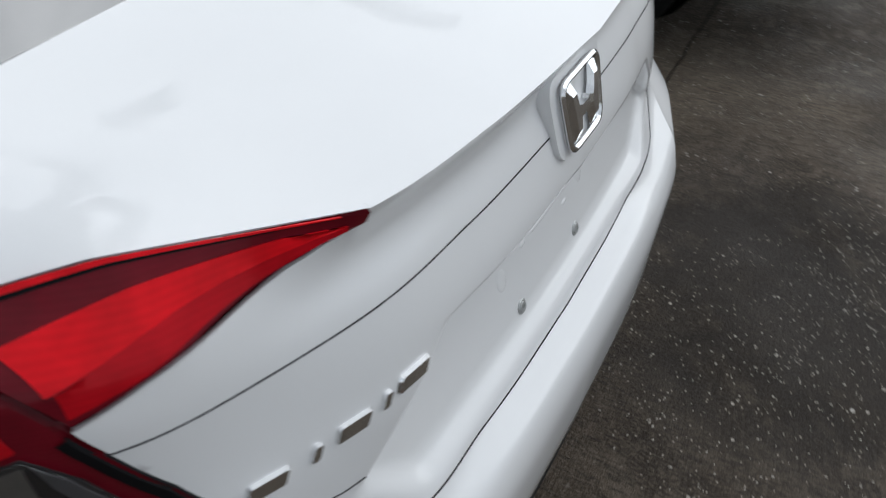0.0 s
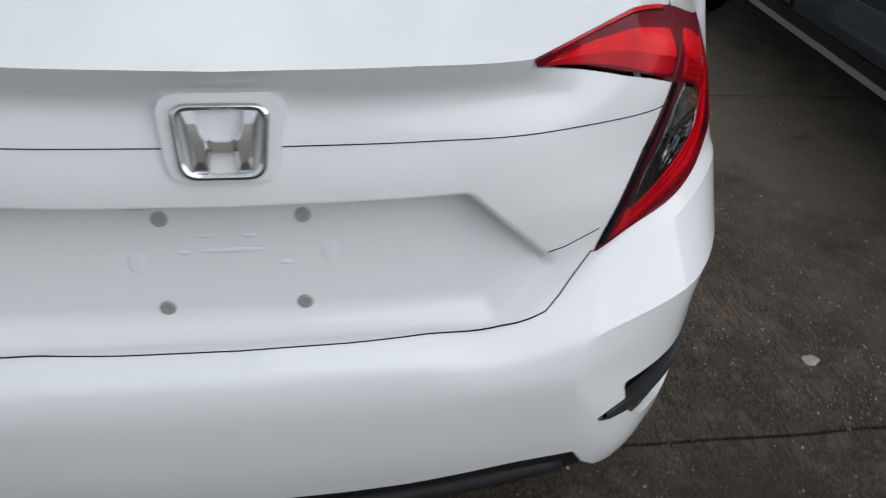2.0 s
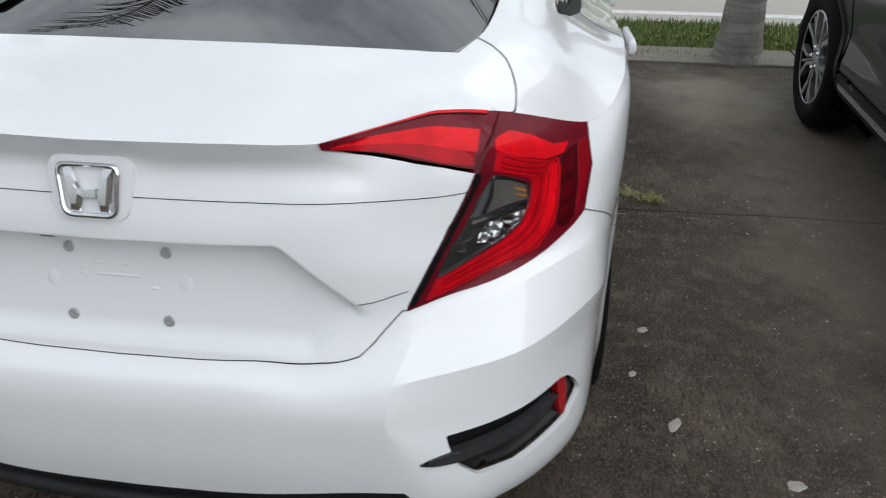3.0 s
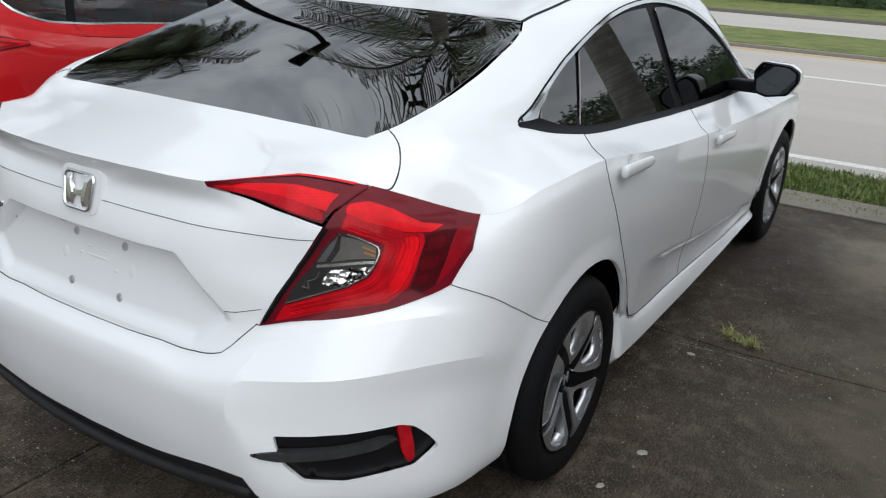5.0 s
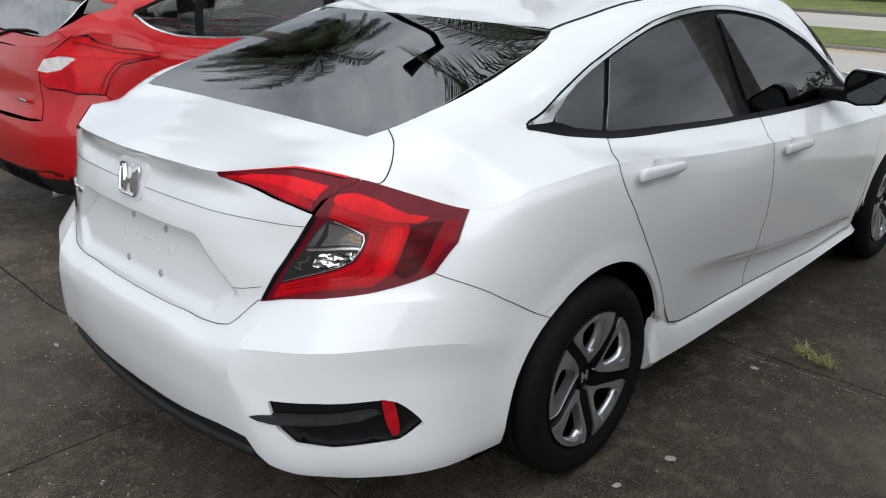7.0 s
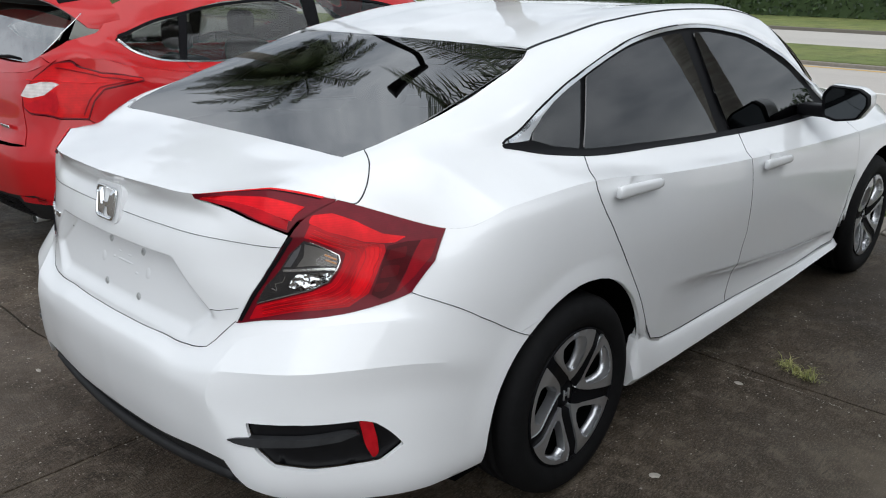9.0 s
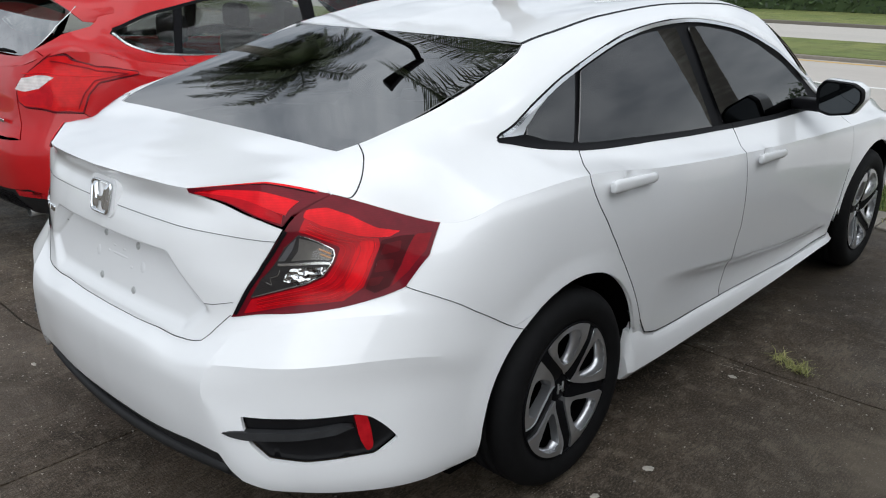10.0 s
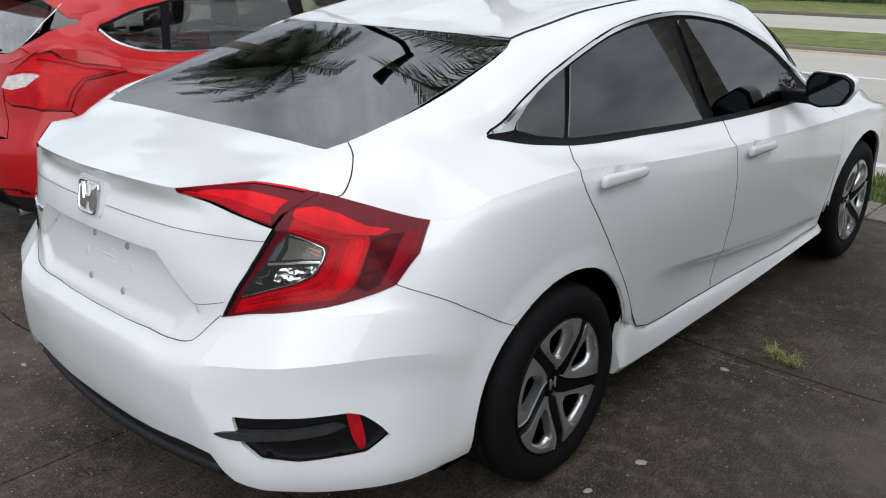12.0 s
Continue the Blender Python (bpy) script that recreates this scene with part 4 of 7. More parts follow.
def flank_panels(car, sgn, inner):
    f = (lambda lp: lp) if sgn > 0 else mir
    g = (lambda lp: lp) if sgn > 0 else (lambda lp: mir(lp, False))
    # rear wing below and above the shoulder
    lo, hi = shoulder_run(.544, 1.066, 16)
    wing = [S(.418, .808), S(.50, .765), S(.60, .706), S(.74, .622)] + arch_run(1.02, .318, .385, .372, 118, 14, 14) + [S(1.413, .387), S(1.440, .402), S(1.440, .425)] + [S(1.385, .52), S(1.285, .66), S(1.19, .78), S(1.112, .88), S(1.083, .922), S(1.067, .955)] + lo[::-1] + [S(.49, .872)]
    bm = panel(SA, [f(wing)], .025, .0018, .014, keep=at_edge, soft=.008)
    seam_top = flowing([(.637, .335), (.657, .372), (.655, .405), (.630, .440), (.577, .471)], 4)
    glass_side = [T(x + .006, y) for x, y in SCREEN_SIDE[1:]] + [T(.546, 1.176)]
    win = window_edges()
    cpil = [(float(y), OUTV) for y in np.linspace(.335, .544, 8)] + hi[1:] + [U(1.105, .992), U(1.138, 1.001), U(1.162, 1.012), U(1.182, 1.022)] + win["bottom_rear"] + win["arc_rear"]
    cpil += win["arc_front"] + [T(.565, 2.75), T(.565, 2.4), T(.563, 2.0), T(.560, 1.6), T(.551, 1.303)] + glass_side[::-1] + [T(x, y) for x, y in seam_top[::-1]][:-1]
    panel(SB, [g(cpil)], .025, .0015, .012, keep=at_out, bm=bm, soft=.012)
    rw = part("rear_wing", bm, WHITE, car)
    groove(SA, f([S(.418, .808), S(.50, .765), S(.60, .706), S(.74, .622), S(.79, .600)]), "bumper_gap", rw, .0010)
    groove(SB, g(flowing([T(x, y) for x, y in seam_top], 8)), "lid_gap", rw, .0011)
    door(car, sgn, "rear_door", win)
    door(car, sgn, "front_door", win)
    # front wing
    lo, hi = shoulder_run(3.34, 4.60, 20)
    fw = [S(3.30, .345), S(3.32, .42)] + arch_run(3.72, .318, .385, .372, 172, 0, 18) + [S(4.3, .30), S(4.45, .3)] + [(SA.us[-1] - .45, .2), (SA.us[-1], .2)] + [(SA.us[-1], TOPV)] + lo[::-1] + [S(3.37, .6), S(3.33, .45)]
    bm = panel(SA, [f(fw)], .04, .0015, .012, keep=at_edge)
    hi2 = hi + [T(.08, 4.595), T(.35, 4.4), T(.52, 4.0), T(.64, 3.5), T(.70, 3.33), U(3.25, .93)]
    panel(SB, [g(hi2)], .04, .0015, .012, keep=at_out, bm=bm)
    fwo = part("front_wing", bm, WHITE, car)
    mark = rounded([S(4.20, .56), S(4.34, .57), S(4.34, .60), S(4.20, .595)], .008, 2)
    part("side_marker", panel(SA, [f(mark)], .02, 0, .006, offset=.004), AMBER, fwo, "amber side marker lamp")
    # sill
    bm = bmesh.new()
    rows = []
    for y in (1.380, 1.388, 1.40, 1.42, 1.45, 1.50, 1.57, 1.64, 1.72, 1.85, 2.0, 2.15, 2.4, 2.6, 2.8, 3.0, 3.15, 3.24, 3.29, 3.31):
        zt = float(np.interp(y, (1.380, 1.40, 1.44, 1.50, 1.57, 1.70, 2.15, 2.8, 3.24, 3.31), (.310, .380, .392, .348, .324, .314, .300, .274, .275, .282)))
        e = float(np.interp(y, (1.372, 1.40, 3.25, 3.31), (-.012, 0, 0, -.015)))
        zb = float(np.interp(y, (1.372, 1.6, 2.13, 2.63, 3.18), (.204, .196, .196, .204, .222)))
        k = (zt - zb) / .13
        sect = ((.835, zt + .001), (.856 + e, zt - .001), (.862 + e, zt - .006 * k), (.872 + e, zt - .030 * k), (.880 + e, zt - .062 * k), (.884 + e, zb + .034), (.858 + e, zb + .002), (.80, zb + .004))
        rows.append([bm.verts.new((sgn * x, y, max(z, .19))) for x, z in sect])
    for p, q in zip(rows, rows[1:]):
        for i in range(len(p) - 1):
            bm.faces.new((p[i], p[i + 1], q[i + 1], q[i]))
    for row in (rows[0], rows[-1]):
        hub = bm.verts.new((sgn * .84, row[0].co.y, .26))
        for p, q in zip(row, row[1:] + row[:1]):
            bm.faces.new((p, q, hub))
    box(bm, (min(sgn * .84, sgn * .864), 1.414, .30), (max(sgn * .84, sgn * .864), 1.56, .45))
    bmesh.ops.recalc_face_normals(bm, faces=bm.faces)
    part("sill", sharpen(bm, 30), WHITE, car)
    # black ditch strip along the roof
    strip = [T(.548, 1.16), T(.551, 1.303), T(.560, 1.6), T(.563, 2.0), T(.565, 2.4), T(.565, 2.75)]
    groove(SB, g(strip), "roof_strip", car, .005)


SCREEN_SIDE = ((.571, .468), (.590, .54), (.597, .62), (.598, .70), (.595, .776), (.589, .90), (.580, 1.03), (.566, 1.11), (.541, 1.166))


def window_edges():
    bottom_rear = [U(1.195, 1.024), U(1.02, 1.052), U(.90, 1.072), U(.855, 1.086)]
    arc_rear = [U(.87, 1.102), U(1.02, 1.160), U(1.15, 1.207), U(1.303, 1.252), U(1.5, 1.305), U(1.7, 1.338), U(1.93, 1.352)]
    arc_front = [U(2.15, 1.345), U(2.4, 1.312), U(2.65, 1.245), U(2.9, 1.145), U(3.1, 1.04), U(3.25, .935)]
    arc = flowing(arc_rear + arc_front, 3)
    k = 3 * (len(arc_rear) - 1) + 1
    return {"bottom_rear": bottom_rear, "arc_rear": arc[:k], "arc_front": arc[k:]}


def door(car, sgn, name, win):
    f = (lambda lp: lp) if sgn > 0 else mir
    g = (lambda lp: lp) if sgn > 0 else (lambda lp: mir(lp, False))
    rear = name == "rear_door"
    if rear:
        cut = [(1.067, .955), (1.083, .922), (1.112, .88), (1.19, .78), (1.285, .66), (1.385, .52), (1.44, .42), (1.49, .352), (1.57, .329)]
        lo, hi = shoulder_run(1.066, 2.135, 18)
        loop = [S(*p) for p in cut] + [S(1.70, .318), S(2.085, .304), S(2.095, .34), S(2.125, .39), S(2.174, .58), S(2.158, .72)] + lo[::-1]
        top = hi + [U(2.165, .888), U(2.21, .915), U(2.235, .950), U(2.09, .958), U(1.6, .992), U(1.182, 1.022), U(1.162, 1.012), U(1.138, 1.001), U(1.105, .992)]
    else:
        lo, hi = shoulder_run(2.135, 3.34, 18)
        loop = [S(2.158, .72), S(2.174, .58), S(2.125, .39), S(2.095, .34), S(2.085, .304), S(2.2, .301), S(2.8, .278), S(3.24, .290), S(3.32, .45), S(3.37, .6)] + lo[::-1]
        top = hi + [U(3.25, .922), U(2.7, .93), U(2.235, .950), U(2.21, .915), U(2.165, .888)]
    def own(lines, lp):
        out = []
        for ln in lines:
            run = []
            for p, ok in zip(ln, inside(lp, np.array(ln))):
                if ok:
                    run.append(p)
                if (not ok or p is ln[-1]) and run:
                    if len(run) > 3:
                        out.append(run[1:-1])
                    run = []
        return out
    y0, y1 = (1.53, 2.11) if rear else (2.16, 3.20)
    folds = [f([S(y, (1 - k) * door_fold(y)[0] + k * door_fold(y)[1]) for y in np.linspace(y0, y1, 40)]) for k in (-.05, 0, .08, .18, .32, .60, .80)]
    bm = panel(SA, [f(loop)], .020, .0018, .014, keep=at_edge, soft=.005, features=own(folds + cup_rings(f, True), f(loop)))
    panel(SB, [g(top)], .025, .0015, .012, keep=at_out, bm=bm, soft=.006, features=own(cup_rings(g, False), g(top)))
    d = part(name, bm, WHITE, car)
    low = ((.852, 1.081), (.94, 1.060), (1.02, 1.042), (1.195, 1.014), (1.6, .981), (2.088, .948), (2.232, .9395)) if rear else ((2.237, .939), (2.4, .931), (2.7, .920), (3.2, .912))
    high = ((2.232, .9565), (2.088, .964), (1.6, .998), (1.195, 1.032), (1.06, 1.058), (1.00, 1.078), (.967, 1.088), (.92, 1.0885), (.858, 1.0925), (.847, 1.089)) if rear else ((3.2, .928), (2.7, .936), (2.4, .948), (2.237, .956))
    part("belt_moulding", panel(SB, [g([U(*p) for p in low + high])], .02, 0, .008, offset=.0025, soft=.02), SATIN, d, "black moulding under the windows")
    groove(SA, f(([(S(1.066, .95)[0], TOPV)] if rear else [(S(2.135, .85)[0], TOPV)]) + [S(*p) for p in (((1.067, .955), (1.083, .922), (1.112, .88), (1.19, .78), (1.285, .66), (1.385, .52), (1.44, .42), (1.49, .352), (1.57, .329), (1.70, .318), (2.10, .304)) if rear else ((2.142, .82), (2.158, .72), (2.174, .58), (2.125, .39), (2.095, .34), (2.090, .306), (2.2, .302), (2.8, .279), (3.24, .291), (3.32, .45), (3.37, .6)))]), "door_gap", d, .0015 if rear else .0011)
    if rear:
        groove(SB, g([U(1.182, 1.022), U(1.162, 1.012), U(1.138, 1.001), U(1.105, .992), (1.068, OUTV - .002)]), "door_gap", d, .0016)
        groove(SB, g([U(2.235, .945), U(2.21, .915), U(2.165, .888), (2.137, OUTV - .002)]), "door_gap", d, .0012)
    handle(d, sgn, (1.142, .936, 1.405, .920) if rear else (2.216, .838, 2.465, .827))
    return d


def handle(d, sgn, span):
    y0, z0, y1, z1 = span
    bm = bmesh.new()
    pts = []
    for k in range(13):
        t = k / 12
        y, z = y0 + (y1 - y0) * t, z0 + (z1 - z0) * t
        p = S(y, z) if z < edge_at(y)[1] else U(y, z)
        srf = SA if z < edge_at(y)[1] else SB
        w, n = srf.raw([p])[0], srf.normal([p], .02)[0]
        out = 0.022
        pts.append((w[0] + abs(n[0]) * out, y, z))
    rings = []
    for k, (x, y, z) in enumerate(pts):
        t = k / 12
        h = .0225 - .005 * t
        if k in (0, 12):
            h *= .75
        rings.append([bm.verts.new((sgn * (x + a * .009), y, z + b * h)) for a, b in ((-1, -.8), (.4, -1), (1, -.45), (1, .45), (.4, 1), (-1, .8))])
    for a, b in zip(rings, rings[1:]):
        for k in range(6):
            bm.faces.new((a[k], a[(k + 1) % 6], b[(k + 1) % 6], b[k]))
    bm.faces.new(rings[0])
    bm.faces.new(rings[-1])
    bmesh.ops.recalc_face_normals(bm, faces=bm.faces)
    bmesh.ops.bevel(bm, geom=[e for e in bm.edges], offset=.002, segments=1, affect="EDGES")
    part("door_handle", bm, WHITE, d, "white pull handle")


def glasshouse(car):
    """Roof, rear and front screens, side windows with trims, and mirrors."""
    rear = [T(x, y) for x, y in ((.0001, .425), (.20, .428), (.40, .428), (.50, .428), (.545, .431))] + [T(x, y) for x, y in SCREEN_SIDE]
    rear += [T(x, y) for x, y in ((.50, 1.160), (.45, 1.150), (.30, 1.125), (.15, 1.108), (.0001, 1.102))]
    loop = rear + mir(rear[::-1], False)
    part("rear_screen", pane(SB, loop, 2, 3, .03, .004, -.006, rear, .085), SCREEN, car, "dark tinted rear window reflecting palms")
    inner_band = [T(x, y) for x, y in ((.0001, 1.108), (.15, 1.114), (.30, 1.131), (.45, 1.156), (.545, 1.178))]
    roof = inner_band + [T(.551, 1.303), T(.560, 1.6), T(.563, 2.0), T(.565, 2.4), T(.562, 2.72), T(.3, 2.80), T(.0001, 2.82)]
    roof = roof + mir(roof[::-1], False)
    part("roof", panel(SB, [roof], .035, .002, .01, soft=.02), WHITE, car)
    front = [T(.0001, 2.83), T(.3, 2.81), T(.56, 2.73), T(.62, 3.02), T(.66, 3.26), T(.40, 3.40), T(.0001, 3.46)]
    front = front + mir(front[::-1], False)
    part("windscreen", panel(SB, [front], .05, 0, .004, offset=-.002), PALE, car)
    bonnet = [T(.0001, 3.47), T(.40, 3.41), T(.66, 3.30), T(.64, 3.5), T(.52, 4.0), T(.35, 4.4), T(.08, 4.595)]
    bonnet = bonnet + mir(bonnet[::-1], False)
    part("bonnet", panel(SB, [bonnet], .05, .002, .01), WHITE, car)
    for sgn in (1, -1):
        g = (lambda lp: lp) if sgn > 0 else (lambda lp: mir(lp, False))
        win = window_edges()
        whole = [U(.87, 1.082), U(1.02, 1.057), U(1.195, 1.030), U(1.6, .996), U(2.09, .962), U(2.4, .946), U(2.7, .934), U(3.24, .925)] + win["arc_front"][::-1] + win["arc_rear"][::-1]
        part("window_frame", panel(SB, [g(whole)], .04, 0, 0, offset=-.012), SATIN, car, "black window surround")
        glass_zone = [U(1.0, 1.07), U(1.6, 1.008), U(2.15, .968), U(3.10, .937), U(2.85, 1.125), U(2.38, 1.288), U(1.93, 1.33), U(1.5, 1.282), U(1.12, 1.178)]
        q = [U(.968, 1.069), U(1.192, 1.033), U(1.268, 1.234), U(1.12, 1.182), U(1.05, 1.148), U(.99, 1.108)]
        part("quarter_window", pane(SB, g(rounded(q, .012)), 0, 2, .03, .006, -.004, glass_zone), TINT, car)
        w1 = [U(1.216, 1.029), U(1.6, .996), U(2.095, .962), U(2.02, 1.15), U(1.945, 1.326), U(1.88, 1.325), U(1.7, 1.316), U(1.5, 1.284), U(1.302, 1.234)]
        part("rear_side_window", pane(SB, g(rounded(w1, .012)), 0, 2, .03, .006, -.004, glass_zone), TINT, car)
        w2 = [U(2.195, .958), U(2.4, .946), U(2.7, .935), U(3.10, .928), U(3.03, 1.02), U(2.85, 1.125), U(2.62, 1.222), U(2.38, 1.288), U(2.15, 1.320), U(2.04, 1.322), U(2.12, 1.12)]
        part("front_side_window", pane(SB, g(rounded(w2, .012)), 0, 2, .03, .006, -.004, glass_zone), TINT, car)
        chrome = [U(y, z) for y, z in ((.88, 1.098), (1.02, 1.150), (1.15, 1.198), (1.303, 1.245), (1.5, 1.298), (1.7, 1.331), (1.93, 1.345), (2.15, 1.338), (2.4, 1.305), (2.65, 1.238), (2.9, 1.138), (3.1, 1.033))]
        ribbon(SB, g(flowing(chrome, 4)), "window_trim", car, .0062, CHROME, "chrome strip over the side windows")
        corner = [U(.860, 1.093), U(.968, 1.086), U(.99, 1.107), U(1.05, 1.147), U(1.12, 1.181), U(1.10, 1.182), U(.90, 1.108)]
        part("window_trim", panel(SB, [g(corner)], .02, 0, .006, offset=-.003, soft=.03), SATINCHROME, car, "satin silver corner behind the side window")
        ribbon(SB, g([U(.851, 1.093)] + win["arc_rear"]), "window_seal", car, .0034, SATIN, "black seal round the side windows")
        mirror(car, sgn)
    cabin(car)


def ribbon(surf, pts, name, parent, w, mat, label=""):
    ob = groove(surf, pts, name, parent, w)
    ob.data.materials[0] = mat
    if label:
        ob["label"] = label
    return ob


HEX = ((.868, .945), (.925, .930), (1.012, .946), (1.050, 1.008), (1.046, 1.050), (1.005, 1.074), (.885, 1.080), (.858, 1.040))


def mirror_ring(bm, k, y, sgn, shift=0.0):
    """The mirror's outline drawn in by k at a given y."""
    c = (.955 - shift, 1.005)
    return [bm.verts.new((sgn * (c[0] + (x - .955) * k), y, c[1] + (z - 1.005) * k)) for x, z in rounded(HEX, .012, 3)]


def mirror_loft(steps, sgn):
    bm = bmesh.new()
    rings = [mirror_ring(bm, k, y, sgn, sh) for k, y, sh in steps]
    n = len(rings[0])
    for a, b in zip(rings, rings[1:]):
        for i in range(n):
            bm.faces.new((a[i], a[(i + 1) % n], b[(i + 1) % n], b[i]))
    bm.faces.new(rings[0])
    bm.faces.new(rings[-1])
    bmesh.ops.recalc_face_normals(bm, faces=bm.faces)
    return sharpen(bm, 45)


def mirror(car, sgn):
    m = part("door_mirror", mirror_loft(((1.0, 2.850, 0), (1.03, 2.870, 0), (1.02, 2.91, 0), (.92, 2.955, .01), (.72, 2.985, .02), (.4, 3.0, .03)), sgn), WHITE, car, "door mirror with white cap and black case")
    part("mirror_case", mirror_loft(((.86, 2.828, 0), (.90, 2.818, 0), (.97, 2.815, 0), (1.0, 2.825, 0), (1.0, 2.852, 0)), sgn), SATIN, m, "black mirror case")
    part("mirror_glass", mirror_loft(((.86, 2.8235, 0), (.86, 2.829, 0)), sgn), metal_mirror, m, "dark mirror glass")
    bm = bmesh.new()
    box(bm, (.745, 2.85, .935), (.90, 2.95, .985), .015)
    for v in bm.verts:
        v.co.x *= sgn
    bmesh.ops.recalc_face_normals(bm, faces=bm.faces)
    part("mirror_arm", bm, SATIN, m)


metal_mirror = metal("mirror_silver", (0.06, 0.066, 0.07), 0.03)


def cabin(car):
    """Dark seats and shelf, dimly seen through the tinted panes."""
    for x, y in ((-.36, 1.35), (.36, 1.35), (-.36, 2.3), (.36, 2.3)):
        bm = bmesh.new()
        box(bm, (x - .24, y, .45), (x + .24, y + .16, 1.02), .06)
        box(bm, (x - .12, y - .01, 1.02), (x + .12, y + .10, 1.17), .04)
        part("seat", bm, FABRIC, car)
    bm = bmesh.new()
    box(bm, (-.55, .55, .98), (.55, 1.28, 1.0), .008)
    part("parcel_shelf", bm, FABRIC, car)
    bm = bmesh.new()
    box(bm, (-.66, 2.9, .6), (.66, 3.35, .93), .08)
    part("dashboard", bm, BLACK, car)


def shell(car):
    """The unpainted inner body behind the panel gaps, with its wheel housings, coloured near-black for shade."""
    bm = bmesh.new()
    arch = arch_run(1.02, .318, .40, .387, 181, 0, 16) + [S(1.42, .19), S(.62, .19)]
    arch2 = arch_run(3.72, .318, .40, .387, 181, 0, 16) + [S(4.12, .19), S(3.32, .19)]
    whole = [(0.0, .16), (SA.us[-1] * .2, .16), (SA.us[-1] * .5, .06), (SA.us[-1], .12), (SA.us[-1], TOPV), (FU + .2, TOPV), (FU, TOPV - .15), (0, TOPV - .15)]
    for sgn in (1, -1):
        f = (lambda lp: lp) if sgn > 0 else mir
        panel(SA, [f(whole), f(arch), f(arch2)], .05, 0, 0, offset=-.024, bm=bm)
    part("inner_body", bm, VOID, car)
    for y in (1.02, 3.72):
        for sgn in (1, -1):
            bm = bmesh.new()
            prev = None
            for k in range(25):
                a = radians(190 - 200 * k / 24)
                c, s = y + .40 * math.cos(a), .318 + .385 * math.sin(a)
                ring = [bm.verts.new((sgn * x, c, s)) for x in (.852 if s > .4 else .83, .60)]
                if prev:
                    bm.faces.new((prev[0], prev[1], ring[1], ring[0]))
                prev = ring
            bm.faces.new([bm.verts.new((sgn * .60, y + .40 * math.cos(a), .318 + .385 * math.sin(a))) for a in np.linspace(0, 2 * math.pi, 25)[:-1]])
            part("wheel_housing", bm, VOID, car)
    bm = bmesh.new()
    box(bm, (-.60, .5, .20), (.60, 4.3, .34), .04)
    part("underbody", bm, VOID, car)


def diffuser(car):
    """The black lower valance under the bumper."""
    half = [R(0.0001, .225)] + [R(x, z) for x, z in ((.25, .23), (.42, .25), (.52, .29), (.56, .316), (.53, .343), (.505, .394), (.44, .393), (.34, .384), (.25, .374), (.14, .367))] + [R(0.0001, .366)]
    bm = panel(SA, [half + mir(half[::-1])], .02, 0, .02, offset=-.012)
    part("rear_valance", bm, BLACK, car, "black plastic lower bumper valance")
    bm = bmesh.new()
    pts = [(x, .052 + .12 * x * x - .0, .300 + .12 * x * x) for x in np.linspace(-.5, .5, 21)]
    tube(bm, pts, .018, 8)
    part("valance_lip", bm, BLACK, car)


def emblem(lid):
    """A chrome badge: rounded frame with two slanted uprights and a bridge, on a white pad."""
    cz, cy = .949, .079
    m = Matrix.Translation((0, cy, cz)) @ pose(0, 0, 0, -13, 0, 0)
    bm = bmesh.new()
    pad = rounded([(-.066, -.056), (.066, -.056), (.078, .056), (-.078, .056)], .032, 6)
    prism(bm, pad, .022, m @ Matrix.Translation((0, -.010, 0)), .05)
    bmesh.ops.bevel(bm, geom=[e for e in bm.edges if e.calc_face_angle(0) > .6], offset=.004, segments=2, affect="EDGES")
    e = part("badge_pad", sharpen(bm), WHITE, lid)
    bm = bmesh.new()
    out, inn = rounded([(-.048, -.047), (.048, -.047), (.056, .043), (-.056, .043)], .02, 6), rounded([(-.041, -.040), (.041, -.040), (.049, .036), (-.049, .036)], .016, 6)
    n = len(out)
    rings = []
    for ring, d in ((out, -.012), (out, -.019), (inn, -.019), (inn, -.012)):
        rings.append([bm.verts.new(m @ Vector((x, d, z))) for x, z in ring])
    for k in range(4):
        a, b = rings[k], rings[(k + 1) % 4]
        for i in range(n):
            bm.faces.new((a[i], b[i], b[(i + 1) % n], a[(i + 1) % n]))
    bmesh.ops.recalc_face_normals(bm, faces=bm.faces)
    bmesh.ops.bevel(bm, geom=[x for x in bm.edges if x.calc_face_angle(0) > .8], offset=.002, segments=2, affect="EDGES")
    part("badge_ring", bm, CHROME, e, "chrome badge frame")
    for sgn in (1, -1):
        bm = bmesh.new()
        prism(bm, [(sgn * a, b) for a, b in ((.045, .037), (.027, .037), (.021, .012), (.014, .001), (.012, -.013), (.017, -.041), (.034, -.041))], .008, m @ Matrix.Translation((0, -.0215, 0)), .42)
        bmesh.ops.recalc_face_normals(bm, faces=bm.faces)
        part("badge_bar", bm, CHROME, e, smooth=False)
    bm = bmesh.new()
    prism(bm, [(-.0145, .002), (-.008, -.001), (.008, -.001), (.0145, .002), (.0125, -.014), (-.0125, -.014)], .008, m @ Matrix.Translation((0, -.019, 0)), .05)
    bmesh.ops.recalc_face_normals(bm, faces=bm.faces)
    part("badge_bar", bm, CHROME, e, smooth=False)


